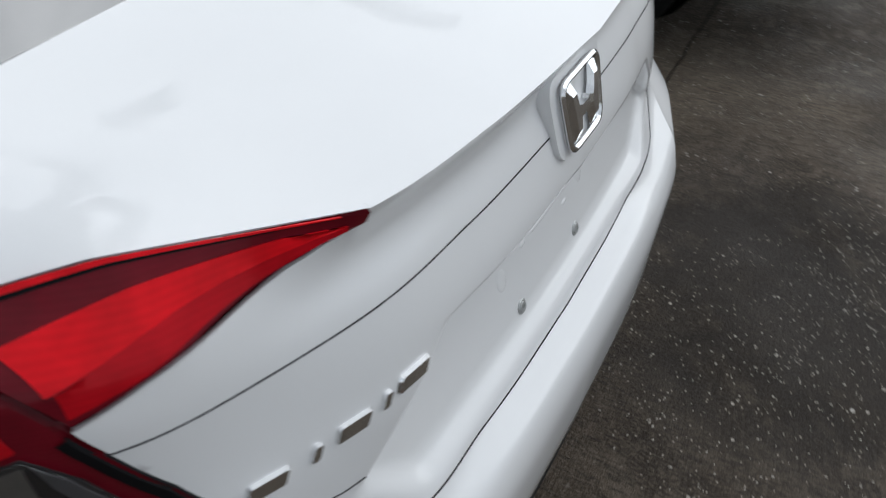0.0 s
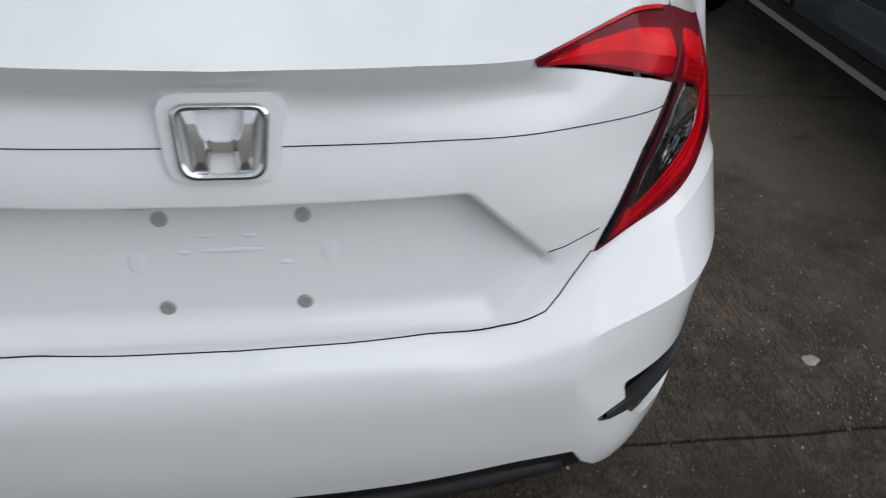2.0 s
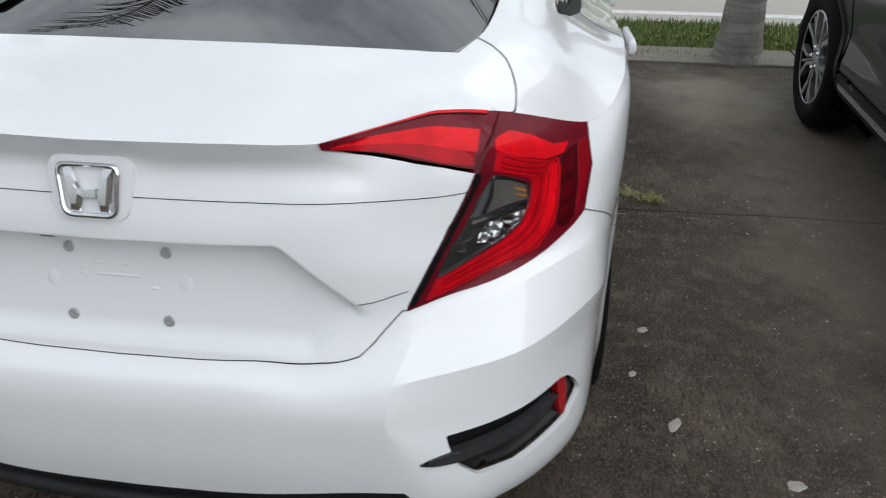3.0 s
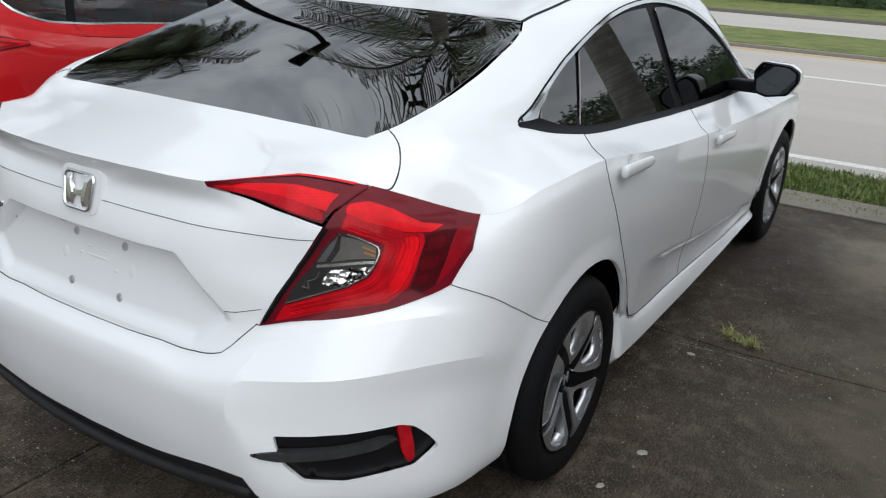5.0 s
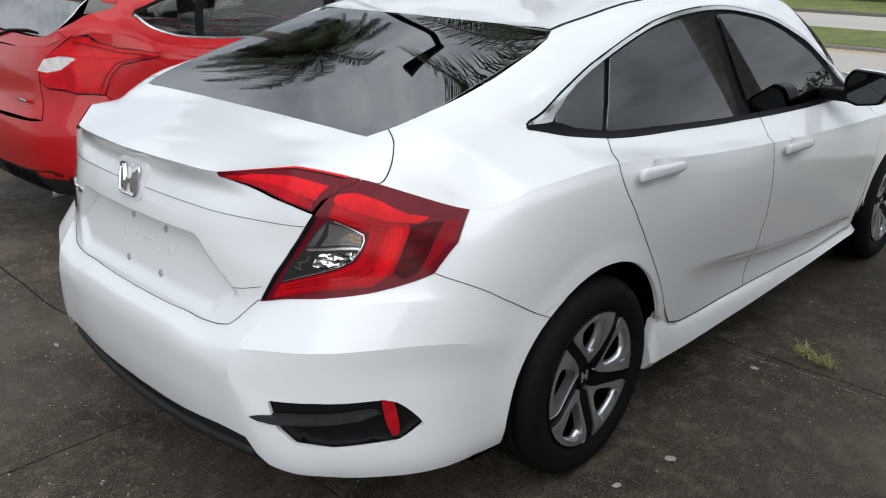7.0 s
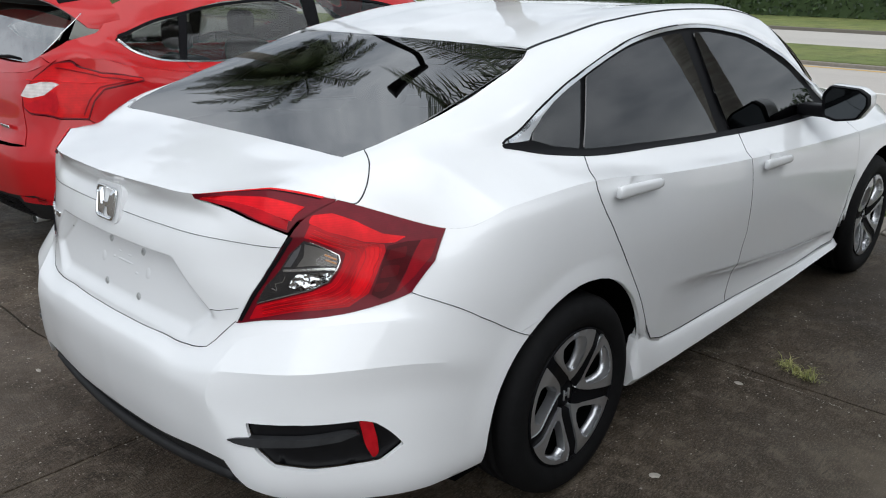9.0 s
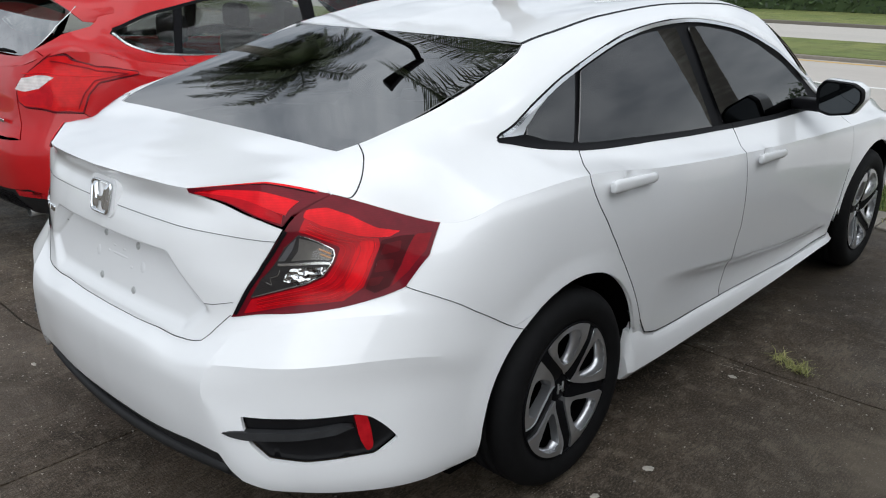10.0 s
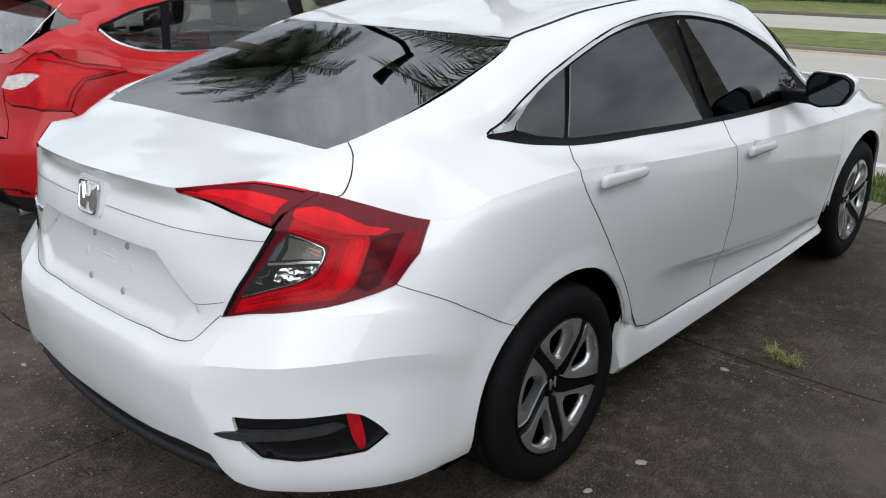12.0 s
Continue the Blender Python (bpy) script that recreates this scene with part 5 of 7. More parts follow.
def letters(lid):
    """Five plain chrome bars where the model lettering stands."""
    for k, (x, w) in enumerate(((-.512, .040), (-.467, .009), (-.430, .036), (-.393, .009), (-.358, .040))):
        z = .829 + .0035 * k
        p = SA.at([R(x, z)])[0]
        n = SA.normal([R(x, z)])[0]
        yaw = math.degrees(math.atan2(n[0], -n[1]))
        bm = bmesh.new()
        prism(bm, rounded([(-w / 2 - .003, -.0085), (w / 2 - .003, -.0085), (w / 2 + .004, .0085), (-w / 2 + .004, .0085)], .003, 3), .005, Matrix.Translation((p[0] + n[0] * .004, p[1] + n[1] * .004, z)) @ pose(0, 0, 0, -4, 0, yaw), .08)
        bmesh.ops.recalc_face_normals(bm, faces=bm.faces)
        part("letter_bar", bm, CHROME, lid, smooth=False)


def plate_dimples(lid):
    """Pressed marks in the plate panel and the black lamp under its lip."""
    def floor(x, z):
        return .079 + (z - .70) * .235 + .10 * x * x
    for x, z, rx, rz in ((-.122, .763, .013, .017), (.122, .770, .013, .017), (-.062, .775, .009, .004), (.066, .757, .010, .004), (.02, .795, .012, .003), (-.035, .796, .012, .003), (.0, .776, .05, .004)):
        bm = bmesh.new()
        bmesh.ops.create_uvsphere(bm, u_segments=20, v_segments=10, radius=1)
        for v in bm.verts:
            v.co = Vector((x + v.co.x * rx, floor(x, z + v.co.z * rz) + .0012 + v.co.y * .0026, z + v.co.z * rz))
        part("pressing", bm, WHITE, lid)
    bm = bmesh.new()
    box(bm, (-.130, .090, .843), (-.098, .112, .857), .006)
    part("plate_lamp", bm, SATIN, lid, "black number-plate lamp")


def bolts(lid):
    for x, z in ((-.089, .820), (.089, .820), (-.089, .700), (.089, .700)):
        y = .079 + (z - .70) * .235 + .10 * x * x
        bm = bmesh.new()
        lathe(bm, [(.0105, .002), (.0105, -.0008), (.0095, -.0016), (.0078, -.0016), (.0070, -.0034), (.0040, -.0034), (.0034, -.0012), (.0001, -.0012)], 20, Matrix.Translation((x, y, z)) @ pose(0, 0, 0, -13, 0, 0) @ Matrix(((0, 1, 0, 0), (1, 0, 0, 0), (0, 0, 1, 0), (0, 0, 0, 1))))
        bmesh.ops.recalc_face_normals(bm, faces=bm.faces)
        part("plate_bolt", sharpen(bm), STEEL, lid, "grey number-plate bolt")


def wheel(parent, r, hubcap):
    """A tyre on its rim; the outer face looks along +x."""
    w = new("wheel")
    w.parent = parent
    bm = bmesh.new()
    k = r / .318
    prof = [(.205 * k, -.015), (.215 * k, .0), (.235 * k, .012), (.265 * k, .018), (.290 * k, .012), (.307 * k, -.004), (.315 * k, -.022), (r - .002, -.048), (r - .009, -.050), (r - .009, -.058), (r - .001, -.060), (r, -.088), (r - .009, -.090), (r - .009, -.100), (r, -.102), (r, -.128), (r - .009, -.130), (r - .009, -.139), (r - .001, -.141), (r - .002, -.16), (.313 * k, -.185), (.300 * k, -.205), (.26 * k, -.215), (.20 * k, -.20)]
    lathe(bm, [(a, b) for a, b in prof], 72)
    bmesh.ops.recalc_face_normals(bm, faces=bm.faces)
    part("tyre", bm, RUBBER, w, "black rubber tyre")
    bm = bmesh.new()
    rr = (.215 if hubcap else .209) * k
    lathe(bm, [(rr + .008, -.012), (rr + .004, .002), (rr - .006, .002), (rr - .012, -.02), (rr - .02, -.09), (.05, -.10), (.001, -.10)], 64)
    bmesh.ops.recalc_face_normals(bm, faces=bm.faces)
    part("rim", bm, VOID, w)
    if not hubcap:
        bm = bmesh.new()
        lathe(bm, [(rr + .006, -.012), (rr + .006, .004), (rr - .004, .004), (rr - .010, -.02)], 64)
        bmesh.ops.recalc_face_normals(bm, faces=bm.faces)
        part("rim_edge", bm, ALLOY, w)
    if hubcap:
        hub_cap(w, rr)
    else:
        alloy_face(w, rr)
    return w


class Disc:
    """A shallow dish facing +x, for the wheel covers."""

    def __init__(self, rim, dish, lift):
        self.rim, self.dish, self.lift = rim, dish, lift

    def at(self, p):
        p = np.asarray(p, float).reshape(-1, 2)
        r = np.hypot(p[:, 0], p[:, 1]) / self.rim
        x = self.lift + self.dish * (np.sqrt(np.maximum(1.35 - (1.02 - np.minimum(r, 1)) ** 2, 0)) - 1.1)
        return np.stack((x, p[:, 0], p[:, 1]), 1)

    def normal(self, p):
        p = np.asarray(p, float).reshape(-1, 2)
        n = np.zeros((len(p), 3))
        n[:, 0] = 1
        return n


class Petal(Disc):
    """One petal's skin: it climbs from the hub to the rim, and its leading arm stands proud."""

    def __init__(self, rim, lift, a):
        self.rim, self.lift, self.a = rim, lift, a

    def at(self, p):
        p = np.asarray(p, float).reshape(-1, 2)
        r = np.maximum(np.hypot(p[:, 0], p[:, 1]), 1e-4)
        t = (p[:, 0] * math.cos(self.a) - p[:, 1] * math.sin(self.a)) / r
        q = np.clip(r / self.rim, 0, 1)
        x = self.lift - .018 + .030 * np.clip((r - .04) / .13, 0, 1) ** .9 + 4 * q * (1 - q) * np.where(t > 0, .010 * t, .004 * t) - .004 * q ** 8
        return np.stack((x, p[:, 0], p[:, 1]), 1)


def polar(pts, a):
    return [(r * math.sin(radians(d) + a), r * math.cos(radians(d) + a)) for r, d in pts]


def band(hi, lo, depths):
    """A closed strip between two runs of points, at four depths."""
    bm = bmesh.new()
    rows = [[bm.verts.new((p[0] + d, p[1], p[2])) for p in line] for line, d in zip((hi, lo, lo, hi), depths)]
    for p, q in zip(rows, rows[1:] + rows[:1]):
        for i in range(len(p) - 1):
            bm.faces.new((p[i], p[i + 1], q[i + 1], q[i]))
    bmesh.ops.recalc_face_normals(bm, faces=bm.faces)
    return bm


def hub_cap(w, R0):
    """Silver cover of five swept petals with open eyes, parted by black spokes."""
    left = [(.046, 8), (.057, -1), (.070, -9), (.090, -19), (.120, -26), (.145, -29.5), (.165, -31.5), (.190, -32.5), (R0 - .001, -31)]
    right = [(R0 - .001, 29), (.178, 28), (.140, 28), (.100, 27.5), (.075, 25), (.056, 20)]
    eye_in = [(.084, 6), (.082, -2), (.095, -11), (.117, -17), (.142, -21.5), (.173, -23.5)]
    eye_out = [(.173, -23.5), (.195, -20), (.200, -10), (.200, 3), (.196, 12), (.179, 16), (.140, 19), (.102, 18), (.085, 12)]
    foot = [(.171, -23), (.192, -18.5), (.193, -9), (.190, 1), (.183, 8.5), (.166, 12.5), (.133, 15), (.103, 14), (.085, 9)]
    for k in range(5):
        a = 2 * math.pi * k / 5
        skin = Petal(R0, 0, a)
        outer = polar(left + [(R0 - .001, d) for d in range(-25, 28, 6)] + right, a)
        bm = panel(skin, [outer, rounded(polar(eye_in + eye_out[1:], a), .004, 3)], .009, 0, .030)
        part("cap_petal", bm, SILVER, w, "silver plastic wheel-cover petal")
        # sloping wall inside the eye, and the raised bright edge along the trailing side
        hi, lo = skin.at(flowing(polar(eye_out, a), 3)), skin.at(flowing(polar(foot, a), 3))
        part("petal_wall", band(hi, lo, (.001, -.030, -.034, -.012)), SILVER, w)
        hi, lo = skin.at(flowing(polar([(r, d + .5 + .20 / r) for r, d in left], a), 3)), skin.at(flowing(polar(left, a), 3))
        part("petal_edge", band(hi, lo, (.0035, -.0035, -.012, -.004)), SILVER, w)
        gap = [(.040, 40), (.056, 20), (.075, 25), (.100, 27.5), (.140, 28), (.178, 28), (R0 - .002, 29), (R0 - .002, 41), (.190, 39.5), (.165, 40.5), (.145, 42.5), (.120, 46), (.090, 53), (.070, 63), (.057, 71), (.046, 80)]
        part("cap_spoke", panel(Petal(R0, -.007, a), [polar(gap, a)], .012, 0, .01), SATIN, w)
    bm = bmesh.new()
    lathe(bm, [(R0 + .004, -.012), (R0 + .004, .008), (R0, .010), (R0 - .003, .006), (R0 - .003, -.02)], 64)
    bmesh.ops.recalc_face_normals(bm, faces=bm.faces)
    part("cap_ring", bm, SATIN, w)
    bm = bmesh.new()
    lathe(bm, [(.052, -.06), (.050, -.034), (.042, -.026), (.034, -.022), (.0001, -.021)], 32)
    bmesh.ops.recalc_face_normals(bm, faces=bm.faces)
    c = part("cap_centre", sharpen(bm), SATIN, w)
    bm = bmesh.new()
    for s in (-1, 1):
        box(bm, (-.022, s * .012 - .003, -.017), (-.017, s * .012 + .003, .017), .001)
        box(bm, (-.022, -.011, s * .0035 - .001), (-.018, .011, s * .0035 + .001), .0005)
    part("cap_mark", bm, ALLOY, c)


def alloy_face(w, R0):
    """Five spokes that fork into pairs towards the rim, bright on their faces, with five nuts."""
    face = Disc(R0, .04, .002)
    for k in range(5):
        a = 2 * math.pi * k / 5
        for sg in (1, -1):
            arm = polar([(d, q * sg) for d, q in ((.056, 2), (.090, 17), (.124, 22.5), (.17, 16.5), (R0 + .002, 13), (R0 + .002, 20.5), (.17, 25), (.131, 30.5), (.085, 28.5), (.055, 24))], a)
            part("spoke", panel(face, [arm], .012, 0, .03), ALLOY, w, "bright kinked alloy spoke")
        thin = polar([(.062, 33.5), (.12, 34.2), (R0 + .002, 34.2), (R0 + .002, 37.8), (.12, 37.8), (.062, 38.5)], a)
        part("spoke", panel(Disc(R0, .04, -.004), [thin], .012, 0, .02), ALLOY, w, "thin alloy spoke")
    bm = bmesh.new()
    lathe(bm, [(.070, -.06), (.066, -.026), (.050, -.020), (.036, -.016), (.031, -.004), (.0001, -.002)], 40)
    bmesh.ops.recalc_face_normals(bm, faces=bm.faces)
    part("hub", sharpen(bm), ALLOY, w)
    for k in range(5):
        a = 2 * math.pi * (k + .5) / 5
        bm = bmesh.new()
        lathe(bm, [(.012, -.03), (.012, -.002), (.008, .005), (.0001, .006)], 6, Matrix.Translation((0, .054 * math.cos(a), .054 * math.sin(a))))
        bmesh.ops.recalc_face_normals(bm, faces=bm.faces)
        part("wheel_nut", bm, CHROME, w, smooth=False)


build_sedan()


# ---- the neighbouring cars ----
class Body:
    """Lower and upper sheets of a car in its own place, with ways to name points on them."""

    def __init__(self, columns, heads, sections, split, width=1.3, crease=()):
        self.low = lower_sheet(columns, fine=18, creases=crease)
        self.edge = self.low.g[:, -1, :]
        self.top = self.low.vs[-1]
        ys, secs = [], []
        for y, row in sections.items():
            ex, ez = self.rim(y)
            ys.append(y)
            if len(row) == 1:
                secs.append([(ex * k, row[0] + (ez - row[0]) * k ** 2.2) for k in (0, .35, .62, .74, .85, .94, 1)])
            else:
                zc, rx, rz, tx, tz, bx, bz, mx, mz = row
                secs.append([(0, zc), (rx * .55, zc + (rz - zc) * .32), (rx, rz), (tx, tz), (bx, bz), (mx, mz), (ex, ez)])
        self.up = upper_sheet(ys, secs, fine=14, width=width, rim=None)
        self.outv = self.up.vs[-1]

    def rim(self, y):
        return float(np.interp(y, self.edge[:, 1], self.edge[:, 0])), float(np.interp(y, self.edge[:, 1], self.edge[:, 2]))

    def r(self, x, z):
        return self.low.find((0, 2), x, z, 0, 1.3)

    def s(self, y, z):
        return self.low.find((1, 2), y, z, 0.5)

    def t(self, x, y):
        return self.up.find((0, 1), x, y)

    def u(self, y, z):
        return self.up.find((1, 2), y, z)

    def run(self, y0, y1, n=16):
        yy = np.linspace(y0, y1, n)
        return [(float(np.interp(y, self.edge[:, 1], self.low.us)), self.top) for y in yy], [(float(y), self.outv) for y in yy]

    def arch(self, yc, zc, ry, rz, a0=181, a1=-1, n=20):
        return [self.s(yc + ry * math.cos(radians(a)), zc + rz * math.sin(radians(a))) for a in np.linspace(a0, a1, n)]


def columns_for(rear_y, plan, flank_rows, fr, off, nose_y, low):
    """Columns round a car: plan gives (x, y set-back) at the rear, flank_rows (y, half-width, shoulder height, shoulder half-width)."""
    cols = []
    for x, back, ez in plan:
        col = []
        for k, f in enumerate(fr):
            z = low + (ez - low) * f
            y = float(np.interp(z, rear_y[0], rear_y[1]))
            col.append((x - .03 * max(0, f - .8) * (x > .3), y + back * (1 + .25 * max(0, (z - .7))), z))
        cols.append(col)
    for y, w, ez, ex in flank_rows:
        cols.append([(w - o if k < len(off) - 1 else ex, y, low + (ez - low) * f) for k, (o, f) in enumerate(zip(off, fr))])
    for x, y, ez in nose_y:
        cols.append([(x, y - .05 * (1 - f), low + (ez - low) * f) for f in fr])
    return cols


def keep_edge(top):
    return lambda u, v: abs(v) > top - 1e-4


def build_hatchback():
    car = thing("red_hatchback", "red five-door hatchback with wide tail lamps beside the white saloon", "car", "", (-2.935, .66, 0))
    fr = (0, .14, .28, .42, .54, .64, .74, .83, .92, 1.0)
    off = (.09, .03, .015, .008, .004, .002, 0, .002, .008, .03)
    rear_y = ((.24, .30, .42, .56, .64, .70, .76, .86, .95, 1.02), (.12, .05, .01, 0, .015, .055, .075, .085, .105, .135))
    plan = ((0, 0, 1.0), (.35, .012, 1.005), (.58, .045, 1.03), (.72, .12, 1.092), (.82, .26, 1.090))
    flank = ((.56, .895, 1.050, .855), (.95, .91, .980, .880), (1.5, .912, .945, .885), (2.2, .912, .915, .885), (2.9, .91, .88, .88), (3.4, .90, .85, .87), (3.9, .87, .80, .83))
    nose = ((.66, 4.22, .72), (.35, 4.33, .70), (0, 4.36, .69))
    sections = {.136: (1.006,), .17: (1.06,), .22: (1.118, .42, 1.112, .50, 1.105, .57, 1.099, .62, 1.094),
                .36: (1.275, .525, 1.245, .63, 1.19, .71, 1.14, .78, 1.105), .46: (1.365, .54, 1.335, .665, 1.22, .745, 1.135, .80, 1.095), .56: (1.405, .548, 1.375, .665, 1.24, .775, 1.095, .82, 1.07),
                .86: (1.438, .56, 1.41, .655, 1.29, .795, 1.035, .86, .985), 1.3: (1.462, .575, 1.435, .645, 1.345, .80, 1.0, .86, .97), 2.0: (1.466, .58, 1.44, .64, 1.36, .81, .965, .865, .935),
                2.5: (1.445, .58, 1.415, .65, 1.32, .815, .945, .865, .91), 2.9: (1.36, .59, 1.32, .68, 1.22, .82, .93, .865, .90), 3.25: (1.17, .62, 1.12, .74, 1.03, .82, .915, .86, .88),
                3.55: (1.03, .62, 1.0, .75, .96, .82, .89, .85, .87), 4.0: (.90, .50, .88, .64, .86, .73, .83, .78, .80), 4.34: (.71, .1, .708, .15, .706, .2, .704, .25, .70)}
    B = Body(columns_for(rear_y, plan, flank, fr, off, nose, .22), None, sections, None)
    L, Up = B.low, B.up
    ke, ko = keep_edge(B.top), keep_edge(B.outv)
    lampf = [B.r(.534, .925), B.r(.60, 1.0), B.r(.690, 1.074), B.r(.755, 1.082), B.s(.33, 1.058), B.s(.427, 1.021), B.s(.525, 1.008), B.s(.612, .988), B.s(.618, .968), B.s(.514, .955), B.s(.423, .937), B.s(.373, .883), B.s(.335, .79), B.r(.736, .798), B.r(.60, .818), B.r(.556, .843)]
    hatch_side = [(.60, .66), (.565, .76), (.54, .85), (.530, .925), (.598, 1.002), (.686, 1.076)]
    # hatch door below the glass
    half = [B.r(.0001, .665), B.r(.35, .665), B.r(.56, .665)] + [B.r(x, z) for x, z in hatch_side] + [(float(np.interp(x, B.edge[:80, 0], L.us[:80])), B.top) for x in (.70, .55, .4, .2, .0001)]
    bm = panel(L, [half + mir(half[::-1])], .03, .002, .015, keep=ke)
    hp = [B.t(.0001, .17), B.t(.30, .176), B.t(.50, .192), B.t(.552, .203), B.t(.576, .213), B.t(.645, .226)] + [(float(y), B.outv) for y in (.235, .20, .17, .15, .1365)]
    panel(Up, [hp + mir(hp[::-1], False)], .03, 0, 0, keep=ko, bm=bm, up=True)
    hatch = part("tailgate", bm, RED, car)
    bm = bmesh.new()
    box(bm, (.36, .062, .735), (.47, .068, .752), .002)
    part("trim_badge", bm, CHROME, hatch, "small silver trim badge")
    glass_loop = [B.t(.0001, .178), B.t(.30, .182), B.t(.50, .190), B.t(.560, .208), B.t(.605, .342), B.t(.62, .452), B.t(.30, .46), B.t(.0001, .45)]
    part("tailgate_window", pane(Up, glass_loop + mir(glass_loop[::-1], False), 2, 3, .05, .006, .002, glass_loop), MIRRORY, hatch, "pale tailgate glass reflecting the sky")
    # rear wiper
    bm = bmesh.new()
    tube(bm, [(0, .155, 1.04), (.10, .17, 1.07), (.30, .185, 1.085), (.42, .19, 1.08)], .011, 6, .006)
    part("wiper", bm, SATIN, hatch, "black rear wiper")
    # spoiler over the glass
    bm = bmesh.new()
    ns, rows = 25, []
    for k in range(ns):
        x = -.655 + 1.31 * k / (ns - 1)
        e = (abs(x) / .655) ** 6
        y0, y1, z = .30 + .08 * (abs(x) / .65) ** 2 + .08 * e, .64, 1.405 - .03 * (x / .6) ** 2 - .12 * e
        rows.append([bm.verts.new(p) for p in ((x, y0, z - .018), (x, y0 - .012, z - .004), (x, y0 + .01, z + .012), (x, (y0 + y1) / 2, z + .026), (x, y1, z + .036), (x, y1, z - .02), (x, y0 + .08, z - .03))])
    for a, b in zip(rows, rows[1:]):
        for i in range(7):
            bm.faces.new((a[i], a[(i + 1) % 7], b[(i + 1) % 7], b[i]))
    bm.faces.new(rows[0])
    bm.faces.new(rows[-1])
    bmesh.ops.recalc_face_normals(bm, faces=bm.faces)
    part("roof_spoiler", sharpen(bm, 50), RED, car, "red roof spoiler with a dark panel for the shade beneath")
    # added black box that stands in for the shade under the spoiler
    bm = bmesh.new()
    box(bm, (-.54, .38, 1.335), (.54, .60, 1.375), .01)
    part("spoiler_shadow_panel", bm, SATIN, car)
    # bumper
    hb = [B.r(.0001, .38), B.r(.40, .38), B.r(.62, .40), B.r(.74, .36), B.s(.40, .33), B.s(.50, .29), B.s(.57, .28)] + B.arch(.93, .315, .375, .365, 186, 150, 6) + [B.s(.50, .69), B.s(.40, .74), B.s(.335, .788), B.r(.736, .796), B.r(.60, .816), B.r(.556, .841), B.r(.548, .84), B.r(.57, .76), B.r(.605, .66), B.r(.56, .655), B.r(.0001, .655)]
    bm = panel(L, [hb], .03, .001, .012)
    panel(L, [mir(hb)], .03, .001, .012, bm=bm)
    bmesh.ops.remove_doubles(bm, verts=bm.verts, dist=.003)
    bump_ob = part("rear_bumper", bm, RED, car)
    vb = [B.r(.0001, .235), B.r(.5, .235), B.r(.68, .25), B.s(.36, .26), B.s(.40, .325), B.r(.74, .355), B.r(.62, .395), B.r(.40, .375), B.r(.0001, .375)]
    bm = panel(L, [vb], .03, 0, .02, offset=-.008)
    panel(L, [mir(vb)], .03, 0, .02, offset=-.008, bm=bm)
    part("rear_valance", bm, BLACK, car, "black ribbed lower valance")
    for k in range(7):
        z = .265 + .014 * k
        bar = [B.r(.05, z), B.r(.52 - .01 * k, z), B.r(.52 - .01 * k, z + .005), B.r(.05, z + .005)]
        part("valance_rib", panel(L, [bar], .04, 0, .004, offset=-.003), SATIN, car)
    for m in (1, -1):
        f = (lambda lp: lp) if m > 0 else mir
        g = (lambda lp: lp) if m > 0 else (lambda lp: mir(lp, False))
        ref = [B.r(.51, .384), B.r(.64, .384), B.r(.71, .375), B.r(.70, .350), B.r(.64, .352), B.r(.52, .352)]
        part("reflector", panel(L, [f(ref)], .02, 0, .006, offset=-.002), REFLECTOR, bump_ob, "red bumper reflector")
        lamp = part("tail_lamp", panel(L, [f(rounded(lampf, .008, 3))], .02, .001, .03, offset=.005), REDLENS, car, "red tail lamp with a pointed tip and a clear indicator")
        part("light_guide", panel(L, [f(rounded(lampf, .012, 3))], .02, .0075, .003, offset=.0065), REDHATCH, lamp, "bright red lens")
        fold = [B.r(.700, 1.050), B.s(.330, 1.030), B.s(.425, .998), B.s(.560, .978), B.s(.500, .968), B.s(.405, .950), B.s(.352, .890), B.s(.318, .815)]
        raised(L, f(fold), "lens_fold", lamp, .0035, .0090, REDMID)
        raised(L, f([B.r(.556, .985), B.r(.640, .990), B.r(.735, .980), B.s(.36, .972), B.s(.44, .972)]), "lens_fold", lamp, .0026, .0090, REDBRIGHT)
        low = [B.r(.575, .868), B.r(.66, .900), B.r(.690, .935), B.r(.72, .930), B.r(.735, .885), B.r(.73, .825), B.r(.62, .835), B.r(.580, .850)]
        part("inner_lens", panel(L, [f(rounded(low, .01, 3))], .02, 0, .002, offset=.0072), REDINNER, lamp, "deeper red lower lens")
        clr = [B.r(.533, .905), B.r(.566, .962), B.r(.640, .978), B.r(.725, .968), B.r(.672, .915), B.r(.60, .898)]
        part("indicator", panel(L, [f(clr)], .015, 0, .003, offset=.0075), LAMPCLEAR, lamp, "clear indicator section")
        lo, hi = B.run(.30, 1.40, 20)
        q = [B.s(.335, .79), B.s(.40, .74), B.s(.50, .69)] + B.arch(.93, .315, .375, .365, 150, 8, 16) + [B.s(1.31, .42), B.s(1.28, .70), B.s(1.31, .85)] + lo[::-1] + [B.s(.35, 1.051), B.s(.427, 1.021), B.s(.525, 1.008), B.s(.612, .988), B.s(.618, .968), B.s(.514, .955), B.s(.423, .937), B.s(.373, .883)]
        bm = panel(L, [f(q)], .035, .0015, .012, keep=ke)
        pil = hi + [B.u(1.04, 1.026), B.u(.92, 1.034), B.u(.745, 1.060), B.u(.64, 1.105), B.u(.572, 1.168), B.u(.60, 1.195), B.u(.78, 1.250), B.u(1.0, 1.292), B.u(1.3, 1.345), B.u(2.0, 1.36), B.u(2.5, 1.315), B.u(2.9, 1.2)]
